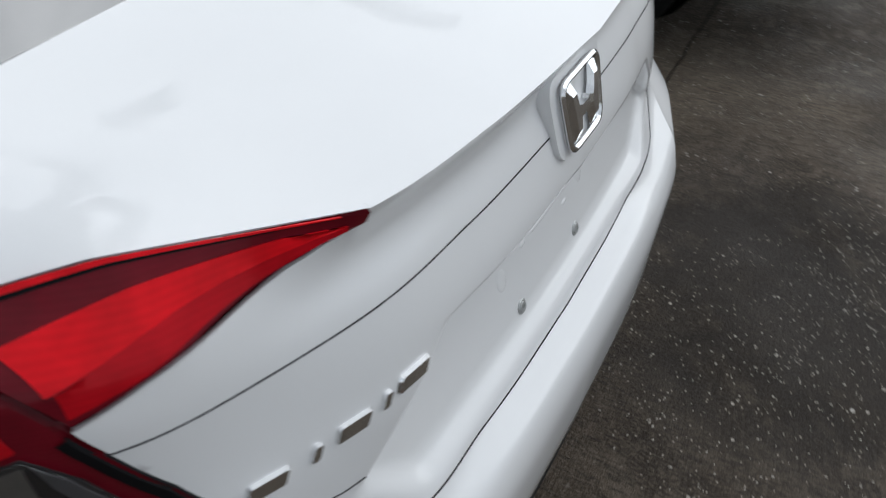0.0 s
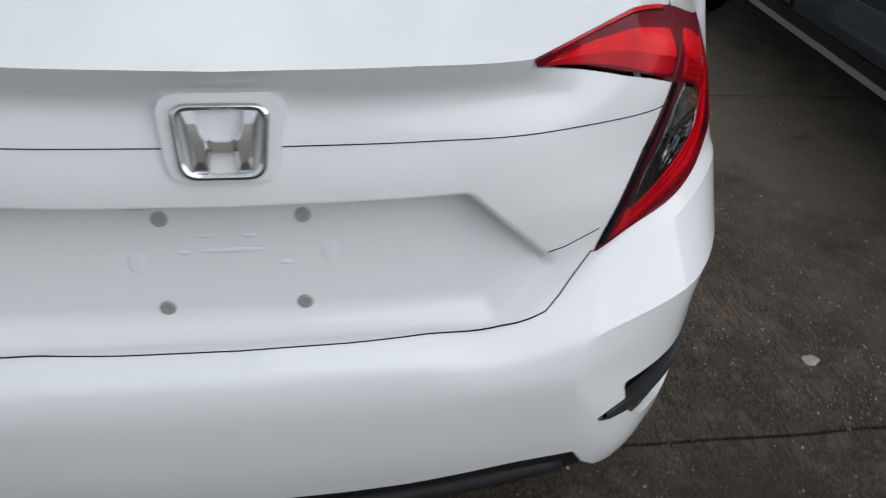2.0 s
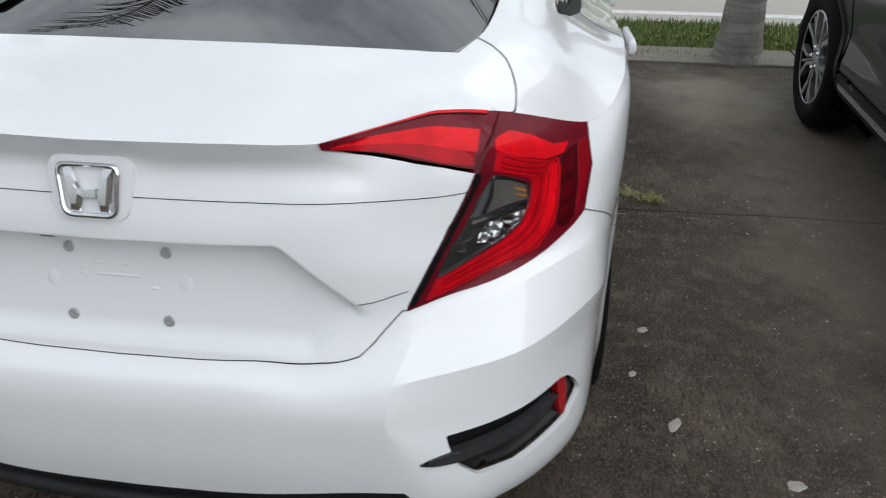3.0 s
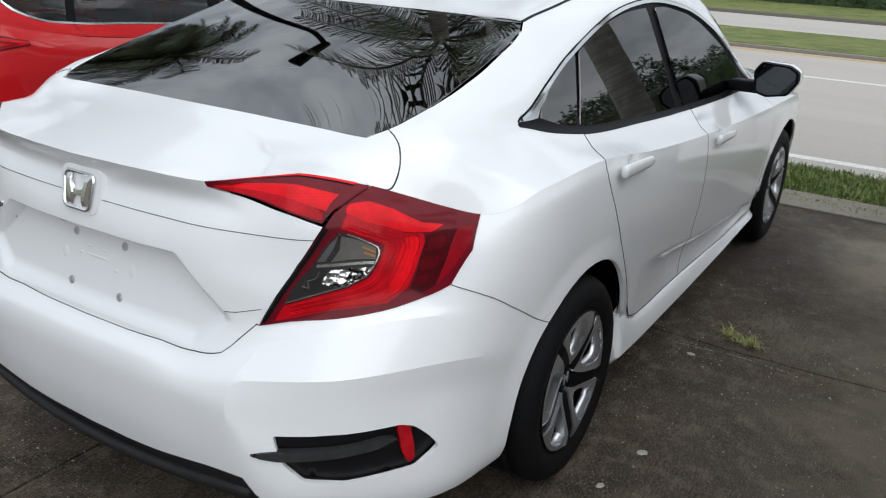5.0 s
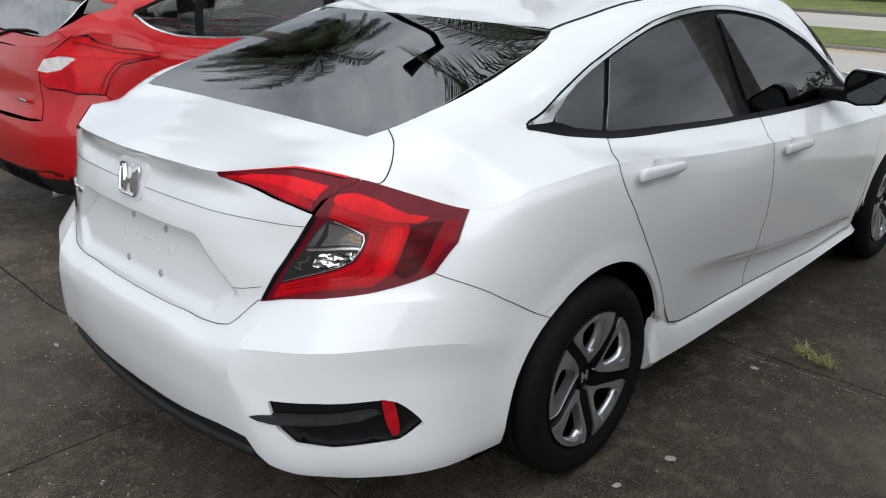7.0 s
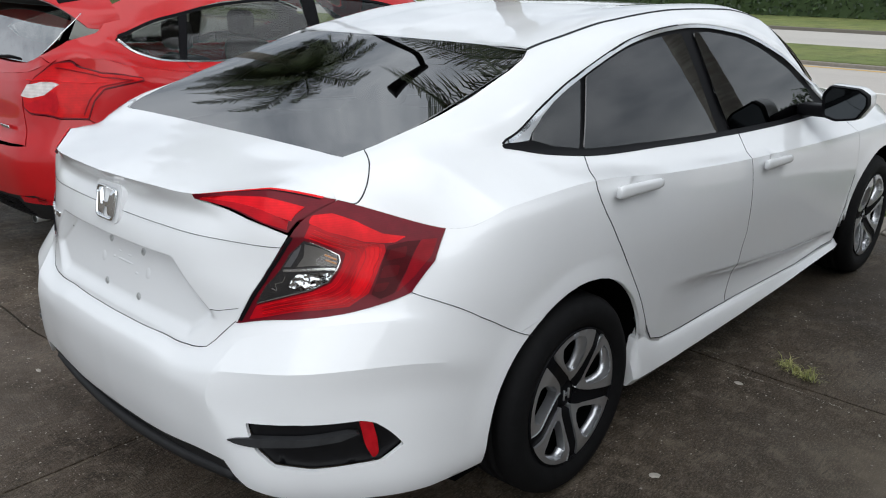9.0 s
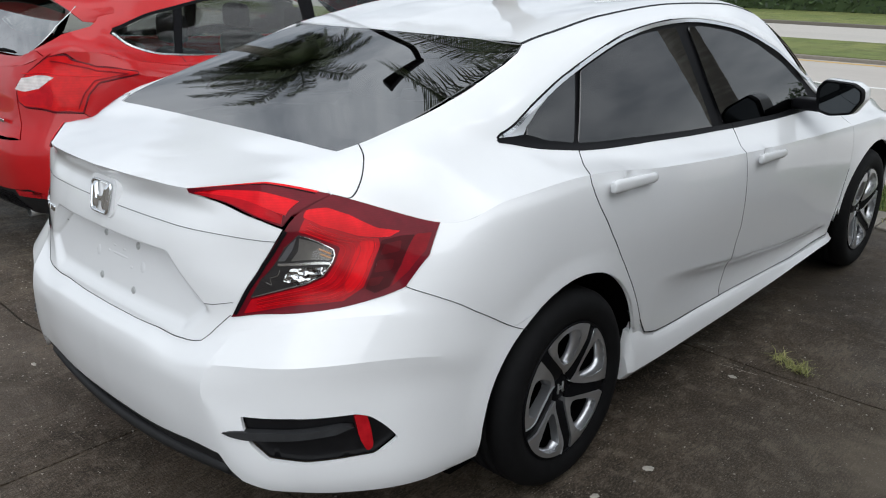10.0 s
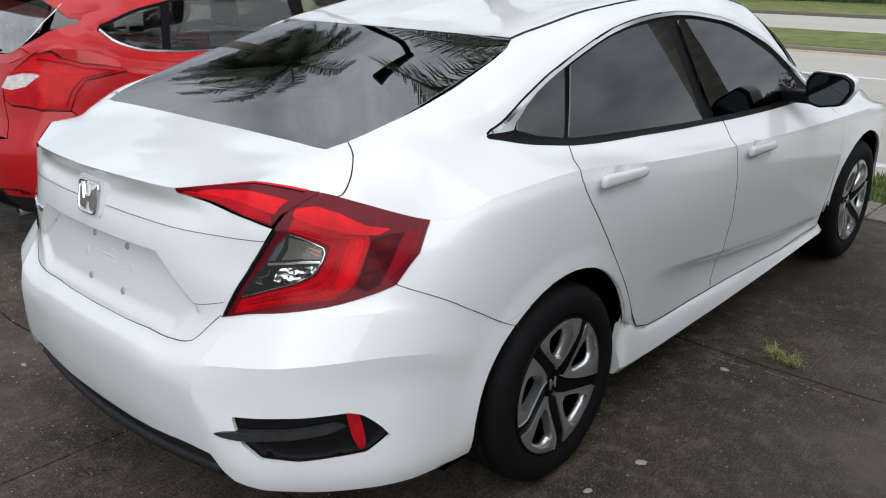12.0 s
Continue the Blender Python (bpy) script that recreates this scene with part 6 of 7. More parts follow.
        pil += [B.t(.60, 2.9), B.t(.585, 2.5), B.t(.585, 2.0), B.t(.58, 1.3), B.t(.565, .86), B.t(.60, .62), B.t(.682, .485), B.t(.646, .345), B.t(.576, .215), B.t(.645, .228)] + [(float(y), B.outv) for y in np.linspace(.24, .29, 4)]
        panel(Up, [g(pil)], .035, 0, 0, keep=ko, bm=bm)
        part("rear_wing", bm, RED, car)
        lo, hi = B.run(1.40, 4.33, 40)
        d = [B.s(1.31, .85), B.s(1.28, .70), B.s(1.31, .42), B.s(1.34, .26), B.s(3.15, .25)] + B.arch(3.58, .315, .375, .365, 188, -6, 20) + [B.s(4.05, .25), (L.us[-1], .05), (L.us[-1], B.top)] + lo[::-1]
        bm = panel(L, [f(d)], .05, .0015, .012, keep=ke)
        dt = hi + [B.t(.05, 4.335), B.t(.48, 4.0), B.t(.60, 3.55), B.u(3.2, .95), B.u(2.5, .95), B.u(2.0, .97), B.u(1.3, 1.013), B.u(1.04, 1.026)]
        panel(Up, [g(dt)], .05, .001, .01, keep=ko, bm=bm)
        side = part("side_door", bm, RED, car)
        groove(Up, g([B.u(.925, 1.036), B.u(.938, 1.00), B.u(.952, .975)]), "door_gap", side, .002)
        groove(L, f([B.s(1.30, .85), B.s(1.28, .70), B.s(1.31, .42)]), "door_gap", side, .002)
        groove(L, f([B.s(2.25, .88), B.s(2.27, .6), B.s(2.25, .3)]), "door_gap", side, .002)
        # windows
        w1 = [B.u(.645, 1.122), B.u(.75, 1.074), B.u(.905, 1.050), B.u(.985, 1.278), B.u(.80, 1.240), B.u(.605, 1.180)]
        part("quarter_window", panel(Up, [g(rounded(w1, .015))], .04, 0, .005, offset=-.004), PALETINT, car)
        w2 = [B.u(.945, 1.046), B.u(1.3, 1.026), B.u(1.88, .995), B.u(1.85, 1.342), B.u(1.3, 1.322), B.u(1.03, 1.285)]
        part("rear_side_window", panel(Up, [g(rounded(w2, .015))], .04, 0, .005, offset=-.004), PALETINT, car)
        w3 = [B.u(1.95, .988), B.u(2.5, .966), B.u(2.95, .955), B.u(2.85, 1.19), B.u(2.5, 1.295), B.u(1.95, 1.343)]
        part("front_side_window", panel(Up, [g(rounded(w3, .015))], .04, 0, .005, offset=-.004), PALETINT, car)
        for post in ([B.u(.90, 1.04), B.u(.95, 1.04), B.u(1.035, 1.29), B.u(.98, 1.285)], [B.u(1.875, .985), B.u(1.955, .985), B.u(1.955, 1.348), B.u(1.845, 1.348)]):
            part("door_pillar", panel(Up, [g(post)], .03, 0, .01, offset=-.002), SATIN, car)
        rail = [B.u(.595, 1.186), B.u(.80, 1.248), B.u(1.0, 1.286), B.u(1.3, 1.330), B.u(1.9, 1.352), B.u(2.5, 1.305), B.u(2.85, 1.20)]
        ribbon(Up, g(flowing(rail, 4)), "window_seal", car, .009, SATIN)
        bright = [B.u(.588, 1.172), B.u(.648, 1.112), B.u(.755, 1.066), B.u(.925, 1.040), B.u(1.3, 1.018), B.u(1.9, .979), B.u(2.5, .956), B.u(2.95, .945)]
        ribbon(Up, g(flowing(bright, 4)), "window_trim", car, .0065, CHROME, "chrome strip under the side windows")
        bm = bmesh.new()
        box(bm, (m * .99 - .10, 2.78, .955), (m * .99 + .10, 2.90, 1.09), .03)
        part("door_mirror", bm, RED, car)
    roof = [B.t(.0001, .60), B.t(.30, .60), B.t(.55, .61), B.t(.565, .86), B.t(.58, 1.3), B.t(.585, 2.0), B.t(.585, 2.5), B.t(.30, 2.62), B.t(.0001, 2.65)]
    part("roof", panel(Up, [roof + mir(roof[::-1], False)], .06, .001, .01), RED, car)
    ws = [B.t(.0001, 2.66), B.t(.30, 2.63), B.t(.585, 2.52), B.t(.60, 2.9), B.t(.66, 3.22), B.t(.4, 3.4), B.t(.0001, 3.45)]
    part("windscreen", panel(Up, [ws + mir(ws[::-1], False)], .06, 0, .005, offset=-.002), PALE, car)
    bn = [B.t(.0001, 3.46), B.t(.4, 3.41), B.t(.66, 3.24), B.t(.60, 3.55), B.t(.48, 4.0), B.t(.05, 4.335)]
    part("bonnet", panel(Up, [bn + mir(bn[::-1], False)], .06, .001, .01), RED, car)
    # seats with head restraints
    for x, y, nm in ((-.37, 1.10, "rear_seat"), (.37, 1.10, "rear_seat"), (-.37, 2.05, "front_seat"), (.37, 2.05, "front_seat")):
        bm = bmesh.new()
        box(bm, (x - .23, y, .40), (x + .23, y + .15, 1.03), .06)
        seat = part(nm, bm, FABRIC, car)
        bm = bmesh.new()
        box(bm, (x - .13, y - .02, 1.06), (x + .13, y + .08, 1.235), .045)
        part("head_restraint", bm, FABRIC, seat)
    bm = bmesh.new()
    box(bm, (-.7, 2.75, .6), (.7, 3.2, .95), .08)
    part("dashboard", bm, BLACK, car)
    bm = bmesh.new()
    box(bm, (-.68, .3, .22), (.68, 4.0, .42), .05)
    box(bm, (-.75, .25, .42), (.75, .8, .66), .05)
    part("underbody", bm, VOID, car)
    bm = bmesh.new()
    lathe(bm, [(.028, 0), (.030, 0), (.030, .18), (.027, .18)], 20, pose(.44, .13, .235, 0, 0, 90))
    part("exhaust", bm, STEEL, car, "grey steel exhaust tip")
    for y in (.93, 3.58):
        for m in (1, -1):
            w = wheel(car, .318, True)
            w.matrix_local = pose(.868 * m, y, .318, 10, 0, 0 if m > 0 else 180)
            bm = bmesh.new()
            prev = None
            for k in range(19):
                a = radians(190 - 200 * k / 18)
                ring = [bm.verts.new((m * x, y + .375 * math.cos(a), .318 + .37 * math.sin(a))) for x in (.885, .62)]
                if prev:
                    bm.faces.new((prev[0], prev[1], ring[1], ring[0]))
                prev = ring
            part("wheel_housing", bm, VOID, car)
    return car


REDHATCH = lens("mottled_red_lens", (0.62, 0.005, 0.008), 24)
LAMPCLEAR = lens("clear_indicator_lens", (0.72, 0.68, 0.66), 20)
PALETINT = glass("lightly_tinted_glass", (0.42, 0.45, 0.44), ior=1.5)


def build_suv():
    car = thing("dark_suv", "dark grey off-road car with bright alloy wheels beside the saloon", "car", "", (2.885, -.21, 0))
    fr = (0, .12, .22, .32, .44, .56, .68, .80, .91, 1.0)
    off = (.06, .015, .008, .020, .030, .018, .006, 0, .004, .03)
    rear_y = ((.3, .45, .6, .8, 1.0, 1.1), (.08, .01, 0, .02, .05, .08))
    plan = ((0, 0, 1.06), (.35, .01, 1.06), (.60, .04, 1.06), (.75, .10, 1.06), (.84, .22, 1.05))
    flank = ((.55, .885, 1.05, .865), (.95, .90, 1.04, .87), (1.6, .90, 1.02, .872), (2.3, .90, .99, .872), (3.0, .90, .97, .87), (3.6, .90, .95, .86), (4.1, .87, .92, .82))
    nose = ((.66, 4.52, .86), (.35, 4.65, .85), (0, 4.69, .84))
    sections = {.082: (1.065,), .14: (1.10,), .26: (1.30, .52, 1.27, .62, 1.20, .74, 1.10, .80, 1.07), .42: (1.55, .54, 1.52, .66, 1.35, .79, 1.12, .83, 1.08), .7: (1.64, .56, 1.61, .66, 1.50, .80, 1.10, .84, 1.07),
                1.6: (1.675, .58, 1.65, .65, 1.56, .805, 1.07, .845, 1.045), 2.5: (1.66, .58, 1.63, .66, 1.53, .81, 1.04, .845, 1.01), 3.0: (1.52, .6, 1.48, .70, 1.35, .81, 1.02, .845, .99),
                3.45: (1.22, .62, 1.18, .74, 1.10, .81, 1.0, .84, .98), 3.7: (1.06, .62, 1.04, .74, 1.02, .80, .99, .83, .97), 4.2: (1.0, .5, .98, .62, .96, .70, .94, .75, .93), 4.66: (.87, .1, .865, .15, .862, .2, .858, .25, .855)}
    B = Body(columns_for(rear_y, plan, flank, fr, off, nose, .27), None, sections, None)
    L, Up = B.low, B.up
    ke, ko = keep_edge(B.top), keep_edge(B.outv)
    tail = [B.r(.0001, .30), B.r(.6, .30), B.s(.35, .30), B.s(.52, .31)] + B.arch(.955, .35, .42, .42, 186, 176, 3) + [B.s(.54, .55), B.s(.50, .85)] + B.run(.45, .5, 2)[0][::-1] + [(float(np.interp(x, B.edge[:70, 0], L.us[:70])), B.top) for x in (.75, .5, .25, .0001)]
    bm = panel(L, [tail + mir(tail[::-1])], .05, .001, .012, keep=ke)
    part("tailgate", bm, GREY, car)
    for m in (1, -1):
        f = (lambda lp: lp) if m > 0 else mir
        g = (lambda lp: lp) if m > 0 else (lambda lp: mir(lp, False))
        lo, hi = B.run(.47, 1.36, 14)
        q = [B.s(.50, .85), B.s(.54, .55)] + B.arch(.955, .35, .425, .425, 170, 20, 16) + [B.s(1.36, .55), B.s(1.30, .8)] + lo[::-1]
        bm = panel(L, [f(q)], .04, .0015, .012, keep=ke)
        pil = hi + [B.u(1.30, 1.07), B.u(.75, 1.10), B.u(.75, 1.48), B.u(1.6, 1.56), B.u(2.5, 1.53), B.u(3.0, 1.34), B.u(3.35, 1.08), B.t(.63, 3.45), B.t(.60, 3.0), B.t(.585, 2.5), B.t(.58, 1.6), B.t(.56, .7), B.t(.54, .42), B.t(.53, .27), B.t(.70, .18), (.14, B.outv)] + [(float(y), B.outv) for y in (.2, .3, .42)]
        panel(Up, [g(pil)], .05, .001, .01, keep=ko, bm=bm)
        part("rear_wing", bm, GREY, car)
        for nm, y0, y1 in (("rear_door", 1.38, 2.30), ("front_door", 2.32, 3.18)):
            lo, hi = B.run(y0, y1, 14)
            d = [B.s(y0, .80), B.s(y0 + (.05 if y0 < 2 else 0), .55), B.s(y0 + (.10 if y0 < 2 else 0), .42), B.s(y1, .41), B.s(y1, .7)] + lo[::-1]
            bm = panel(L, [f(d)], .035, .002, .014, keep=ke)
            dt = hi + [B.u(y1, 1.02), B.u(y0, 1.06)]
            panel(Up, [g(dt)], .04, .001, .01, keep=ko, bm=bm)
            door_ob = part(nm, bm, GREY, car)
            han = bmesh.new()
            box(han, (m * .90 - .02, y0 + .10, .93), (m * .90 + .02, y0 + .30, .965), .012)
            part("door_handle", han, GREY, door_ob)
        sill = [B.s(1.36, .30), B.s(3.18, .30), B.s(3.20, .36), B.s(3.15, .405), B.s(1.44, .415), B.s(1.37, .38)]
        so = part("sill", panel(L, [f(rounded(sill, .01))], .03, 0, .05, offset=.012), BLACK, car, "black plastic sill with a silver strip")
        strip = [B.s(1.40, .352), B.s(3.12, .345), B.s(3.12, .366), B.s(1.40, .375)]
        part("sill_strip", panel(L, [f(strip)], .03, 0, .006, offset=.018), ALLOY, so, "dull silver strip")
        lo, hi = B.run(3.20, 4.66, 20)
        fw = [B.s(3.2, .7), B.s(3.2, .50)] + B.arch(3.62, .35, .425, .425, 165, -2, 18) + [B.s(4.25, .32), (L.us[-1], .06), (L.us[-1], B.top)] + lo[::-1]
        bm = panel(L, [f(fw)], .05, .0015, .012, keep=ke)
        ft = hi + [B.t(.05, 4.655), B.t(.5, 4.2), B.t(.62, 3.72), B.u(3.4, 1.01), B.u(3.2, 1.015)]
        panel(Up, [g(ft)], .05, .001, .01, keep=ko, bm=bm)
        part("front_wing", bm, GREY, car)
        for yc in (.955, 3.62):
            ring = B.arch(yc, .35, .425, .425, 178, 2, 24)
            inner = B.arch(yc, .35, .385, .385, 178, 2, 24)
            part("arch_trim", panel(L, [f(ring + inner[::-1])], .03, 0, .03, offset=.008), BLACK, car, "black plastic wheel-arch trim")
            w = wheel(car, .350, False)
            w.matrix_local = pose(.892 * m, yc, .350, 20 if yc < 2 else 0, 0, 0 if m > 0 else 180)
            bm = bmesh.new()
            prev = None
            for k in range(19):
                a = radians(195 - 210 * k / 18)
                rg = [bm.verts.new((m * x, yc + .40 * math.cos(a), .35 + .40 * math.sin(a))) for x in (.88, .60)]
                if prev:
                    bm.faces.new((prev[0], prev[1], rg[1], rg[0]))
                prev = rg
            bm.faces.new([bm.verts.new((m * .60, yc + .4 * math.cos(a), .35 + .4 * math.sin(a))) for a in np.linspace(0, 2 * math.pi, 20)[:-1]])
            part("wheel_housing", bm, VOID, car)
        win = [B.u(.78, 1.115), B.u(1.6, 1.08), B.u(2.5, 1.05), B.u(3.25, 1.03), B.u(2.95, 1.34), B.u(2.5, 1.51), B.u(1.6, 1.545), B.u(.78, 1.47)]
        part("side_windows", panel(Up, [g(rounded(win, .02))], .05, 0, .005, offset=-.003), TINT, car)
        bm = bmesh.new()
        box(bm, (m * 1.0 - .10, 3.0, 1.04), (m * 1.0 + .10, 3.14, 1.20), .03)
        part("door_mirror", bm, GREY, car)
    bw = [B.t(.0001, .15), B.t(.5, .17), B.t(.53, .27), B.t(.54, .42), B.t(.3, .44), B.t(.0001, .44)]
    part("tailgate_window", panel(Up, [bw + mir(bw[::-1], False)], .06, 0, .005), TINT, car)
    tg = [B.t(.0001, .15), B.t(.5, .17), B.t(.70, .18), (.14, B.outv), (.1, B.outv), (.085, B.outv)]
    part("tailgate_ledge", panel(Up, [tg + mir(tg[::-1], False)], .06, 0, .01, keep=ko), GREY, car)
    roof = [B.t(.0001, .45), B.t(.3, .45), B.t(.54, .43), B.t(.56, .7), B.t(.58, 1.6), B.t(.585, 2.5), B.t(.3, 2.6), B.t(.0001, 2.62)]
    part("roof", panel(Up, [roof + mir(roof[::-1], False)], .07, 0, .01), GREY, car)
    ws = [B.t(.0001, 2.63), B.t(.3, 2.61), B.t(.585, 2.51), B.t(.60, 3.0), B.t(.63, 3.44), B.t(.0001, 3.62)]
    part("windscreen", panel(Up, [ws + mir(ws[::-1], False)], .07, 0, .005), TINT, car)
    bn = [B.t(.0001, 3.63), B.t(.63, 3.46), B.t(.62, 3.72), B.t(.5, 4.2), B.t(.05, 4.655)]
    part("bonnet", panel(Up, [bn + mir(bn[::-1], False)], .07, .001, .01), GREY, car)
    bm = bmesh.new()
    box(bm, (-.70, .3, .26), (.70, 4.4, .55), .06)
    box(bm, (-.60, 1.4, .5), (.60, 3.2, 1.0), .1)
    part("underbody", bm, VOID, car)
    return car


build_hatchback()
build_suv()


# ---- ground, road and verge ----
def world_mix(n, l, layers, base):
    """Stains at several scales laid over one another: (scale, low, high, colour, strength)."""
    col = base
    for scale, lo, hi, c, k, st in layers:
        f = noise_node(n, l, scale, 6, 0.62, "Object", st)
        r = n.new("ShaderNodeMapRange")
        r.inputs["From Min"].default_value, r.inputs["From Max"].default_value = lo, hi
        r.inputs["To Max"].default_value = k
        l.new(f, r.inputs["Value"])
        col = mixc(n, l, r.outputs["Result"], col, c)
    return col


def concrete_material():
    m, n, l, b = material("stained_concrete")
    col = world_mix(n, l, ((.6, .44, .56, (.046, .034, .024), .9, None), (.9, .53, .63, (.215, .170, .125), .55, None), (2.3, .48, .60, (.026, .019, .013), .80, (1, .7, 1)), (6.5, .50, .60, (.140, .112, .080), .45, None), (13.0, .5, .62, (.215, .175, .135), .34, None), (34.0, .48, .60, (.026, .020, .014), .75, (2.6, .45, 1)), (120.0, .48, .62, (.23, .188, .145), .50, (1.5, .6, 1)), (300.0, .50, .60, (.030, .023, .016), .60, None)), (.078, .058, .040))
    # sandy wash beside the dark car's wheels, and a darker patch by the saloon's corner
    co = n.new("ShaderNodeTexCoord")
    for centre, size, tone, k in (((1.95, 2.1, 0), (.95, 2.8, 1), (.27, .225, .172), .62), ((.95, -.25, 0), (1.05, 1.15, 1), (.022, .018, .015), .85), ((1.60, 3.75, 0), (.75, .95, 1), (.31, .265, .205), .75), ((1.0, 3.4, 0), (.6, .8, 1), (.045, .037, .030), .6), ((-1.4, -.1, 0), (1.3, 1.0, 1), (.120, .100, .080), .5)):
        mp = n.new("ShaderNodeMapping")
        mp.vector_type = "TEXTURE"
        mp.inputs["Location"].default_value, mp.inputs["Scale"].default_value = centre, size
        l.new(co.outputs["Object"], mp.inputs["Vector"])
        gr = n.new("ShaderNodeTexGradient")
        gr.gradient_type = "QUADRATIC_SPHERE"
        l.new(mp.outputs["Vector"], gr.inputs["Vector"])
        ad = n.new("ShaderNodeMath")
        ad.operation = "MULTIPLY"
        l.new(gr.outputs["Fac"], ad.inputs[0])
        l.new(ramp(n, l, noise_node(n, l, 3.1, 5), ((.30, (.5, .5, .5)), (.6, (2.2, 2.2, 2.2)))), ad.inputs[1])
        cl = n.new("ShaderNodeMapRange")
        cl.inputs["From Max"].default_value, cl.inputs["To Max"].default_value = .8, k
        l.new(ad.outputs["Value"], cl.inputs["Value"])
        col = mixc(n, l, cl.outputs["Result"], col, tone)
    zone = ramp(n, l, noise_node(n, l, 1.9, 5), ((0.42, (.12, .12, .12)), (0.54, (1, 1, 1))))
    for sc, lo, hi, pk, tone in ((42.0, .13, .20, .80, (.46, .42, .37)), (95.0, .16, .26, .70, (.36, .32, .27)), (17.0, .07, .11, .80, (.50, .47, .43))):
        v = n.new("ShaderNodeTexVoronoi")
        v.inputs["Scale"].default_value = sc
        warp = noise_node(n, l, sc * 3, 2)
        l.new(co.outputs["Object"], v.inputs["Vector"])
        wd = n.new("ShaderNodeMath")
        wd.operation, wd.inputs[1].default_value = "MULTIPLY_ADD", .16
        l.new(warp, wd.inputs[0])
        l.new(v.outputs["Distance"], wd.inputs[2])
        sp = ramp(n, l, wd.outputs["Value"], ((lo + .08, (1, 1, 1)), (hi + .08, (0, 0, 0))))
        pick = ramp(n, l, v.outputs["Color"], ((pk, (0, 0, 0)), (pk + .03, (1, 1, 1))))
        fac = mixc(n, l, 1.0, mixc(n, l, 1.0, sp, pick, "MULTIPLY"), zone, "MULTIPLY")
        col = mixc(n, l, fac, col, tone)
    l.new(col, b.inputs["Base Color"])
    rough = n.new("ShaderNodeMapRange")
    rough.inputs["From Min"].default_value, rough.inputs["From Max"].default_value, rough.inputs["To Min"].default_value, rough.inputs["To Max"].default_value = .35, .7, .5, .85
    l.new(noise_node(n, l, 2.2, 4), rough.inputs["Value"])
    l.new(rough.outputs["Result"], b.inputs["Roughness"])
    b.inputs["Specular IOR Level"].default_value = .22
    h = n.new("ShaderNodeMath")
    h.operation = "ADD"
    l.new(noise_node(n, l, 140.0, 5, .7), h.inputs[0])
    w = noise_node(n, l, 26.0, 4, .6, "Object", (1.0, 6.0, 1.0))
    l.new(w, h.inputs[1])
    bump(n, l, b, h.outputs["Value"], .85, .005)
    return m


def asphalt_material(name, base, dark):
    m, n, l, b = material(name)
    col = world_mix(n, l, ((0.25, .4, .7, dark, .6, (.08, 1.0, 1.0)), (1.3, .5, .8, tuple(c * .8 for c in base), .7, (.15, 1.5, 1)), (60.0, .5, .75, tuple(min(1, c * 1.35) for c in base), .6, None)), base)
    l.new(col, b.inputs["Base Color"])
    b.inputs["Roughness"].default_value = .85
    bump(n, l, b, noise_node(n, l, 180.0, 3), .4, .004)
    return m


def grass_material():
    m, n, l, b = material("grass_sward")
    col = world_mix(n, l, ((0.5, .4, .65, (.32, .32, .10), .7, None), (2.2, .45, .68, (.055, .085, .018), .75, None), (9.0, .45, .66, (.20, .22, .07), .7, None), (40.0, .45, .66, (.05, .08, .018), .7, None)), (.19, .235, .058))
    l.new(col, b.inputs["Base Color"])
    b.inputs["Roughness"].default_value = .9
    bump(n, l, b, noise_node(n, l, 60.0, 5, .7), .9, .03)
    return m


def leaf_material(name, col, tip, var=.35):
    m, n, l, b = material(name)
    g = n.new("ShaderNodeNewGeometry")
    c = ramp(n, l, g.outputs["Random Per Island"], ((0.0, tuple(a * (1 - var) for a in col)), (0.6, col), (1.0, tip)))
    l.new(c, b.inputs["Base Color"])
    b.inputs["Roughness"].default_value = .5
    b.inputs["Subsurface Weight"].default_value = 0.0
    return m


def bark_material():
    """Pale grey palm bark with rings and lichen stains."""
    m, n, l, b = material("palm_bark")
    col = world_mix(n, l, ((3.0, .45, .62, (.20, .185, .155), .8, None), (9.0, .5, .66, (.46, .45, .41), .7, None), (5.0, .45, .6, (.17, .155, .13), .6, (.3, .3, 6.0))), (.36, .34, .30))
    l.new(col, b.inputs["Base Color"])
    b.inputs["Roughness"].default_value = .9
    bump(n, l, b, noise_node(n, l, 40.0, 5, .7, "Object", (.5, .5, 4.0)), .8, .01)
    return m


CONC = concrete_material()
DIRT = plastic("joint_dirt", (.018, .015, .012), .95)
ASPH = asphalt_material("pale_asphalt", (.46, .425, .385), (.33, .305, .28))
ASPH2 = asphalt_material("far_asphalt", (.47, .44, .40), (.36, .34, .31))
GRASS = grass_material()
LEAF = leaf_material("grass_blade", (.10, .17, .03), (.26, .27, .08))
STRAW = leaf_material("dry_grass", (.30, .31, .09), (.52, .48, .22))
KERB = plastic("pale_kerb_concrete", (.24, .215, .18), .85, .4, 80.0)
LINE = plastic("white_road_paint", (.72, .71, .68), .7, .3, 120.0)
YELLOW = plastic("yellow_road_paint", (.55, .36, .10), .75, .3, 120.0)
BARK = bark_material()
OLDKERB = plastic("weathered_kerb", (.16, .145, .12), .9, .6, 60.0)
FROND = leaf_material("palm_leaflet", (.040, .060, .020), (.085, .10, .035))
HEDGE = leaf_material("hedge_leaf", (.022, .045, .012), (.06, .10, .03))
CHIP = plastic("pale_chip", (.42, .39, .34), .8)


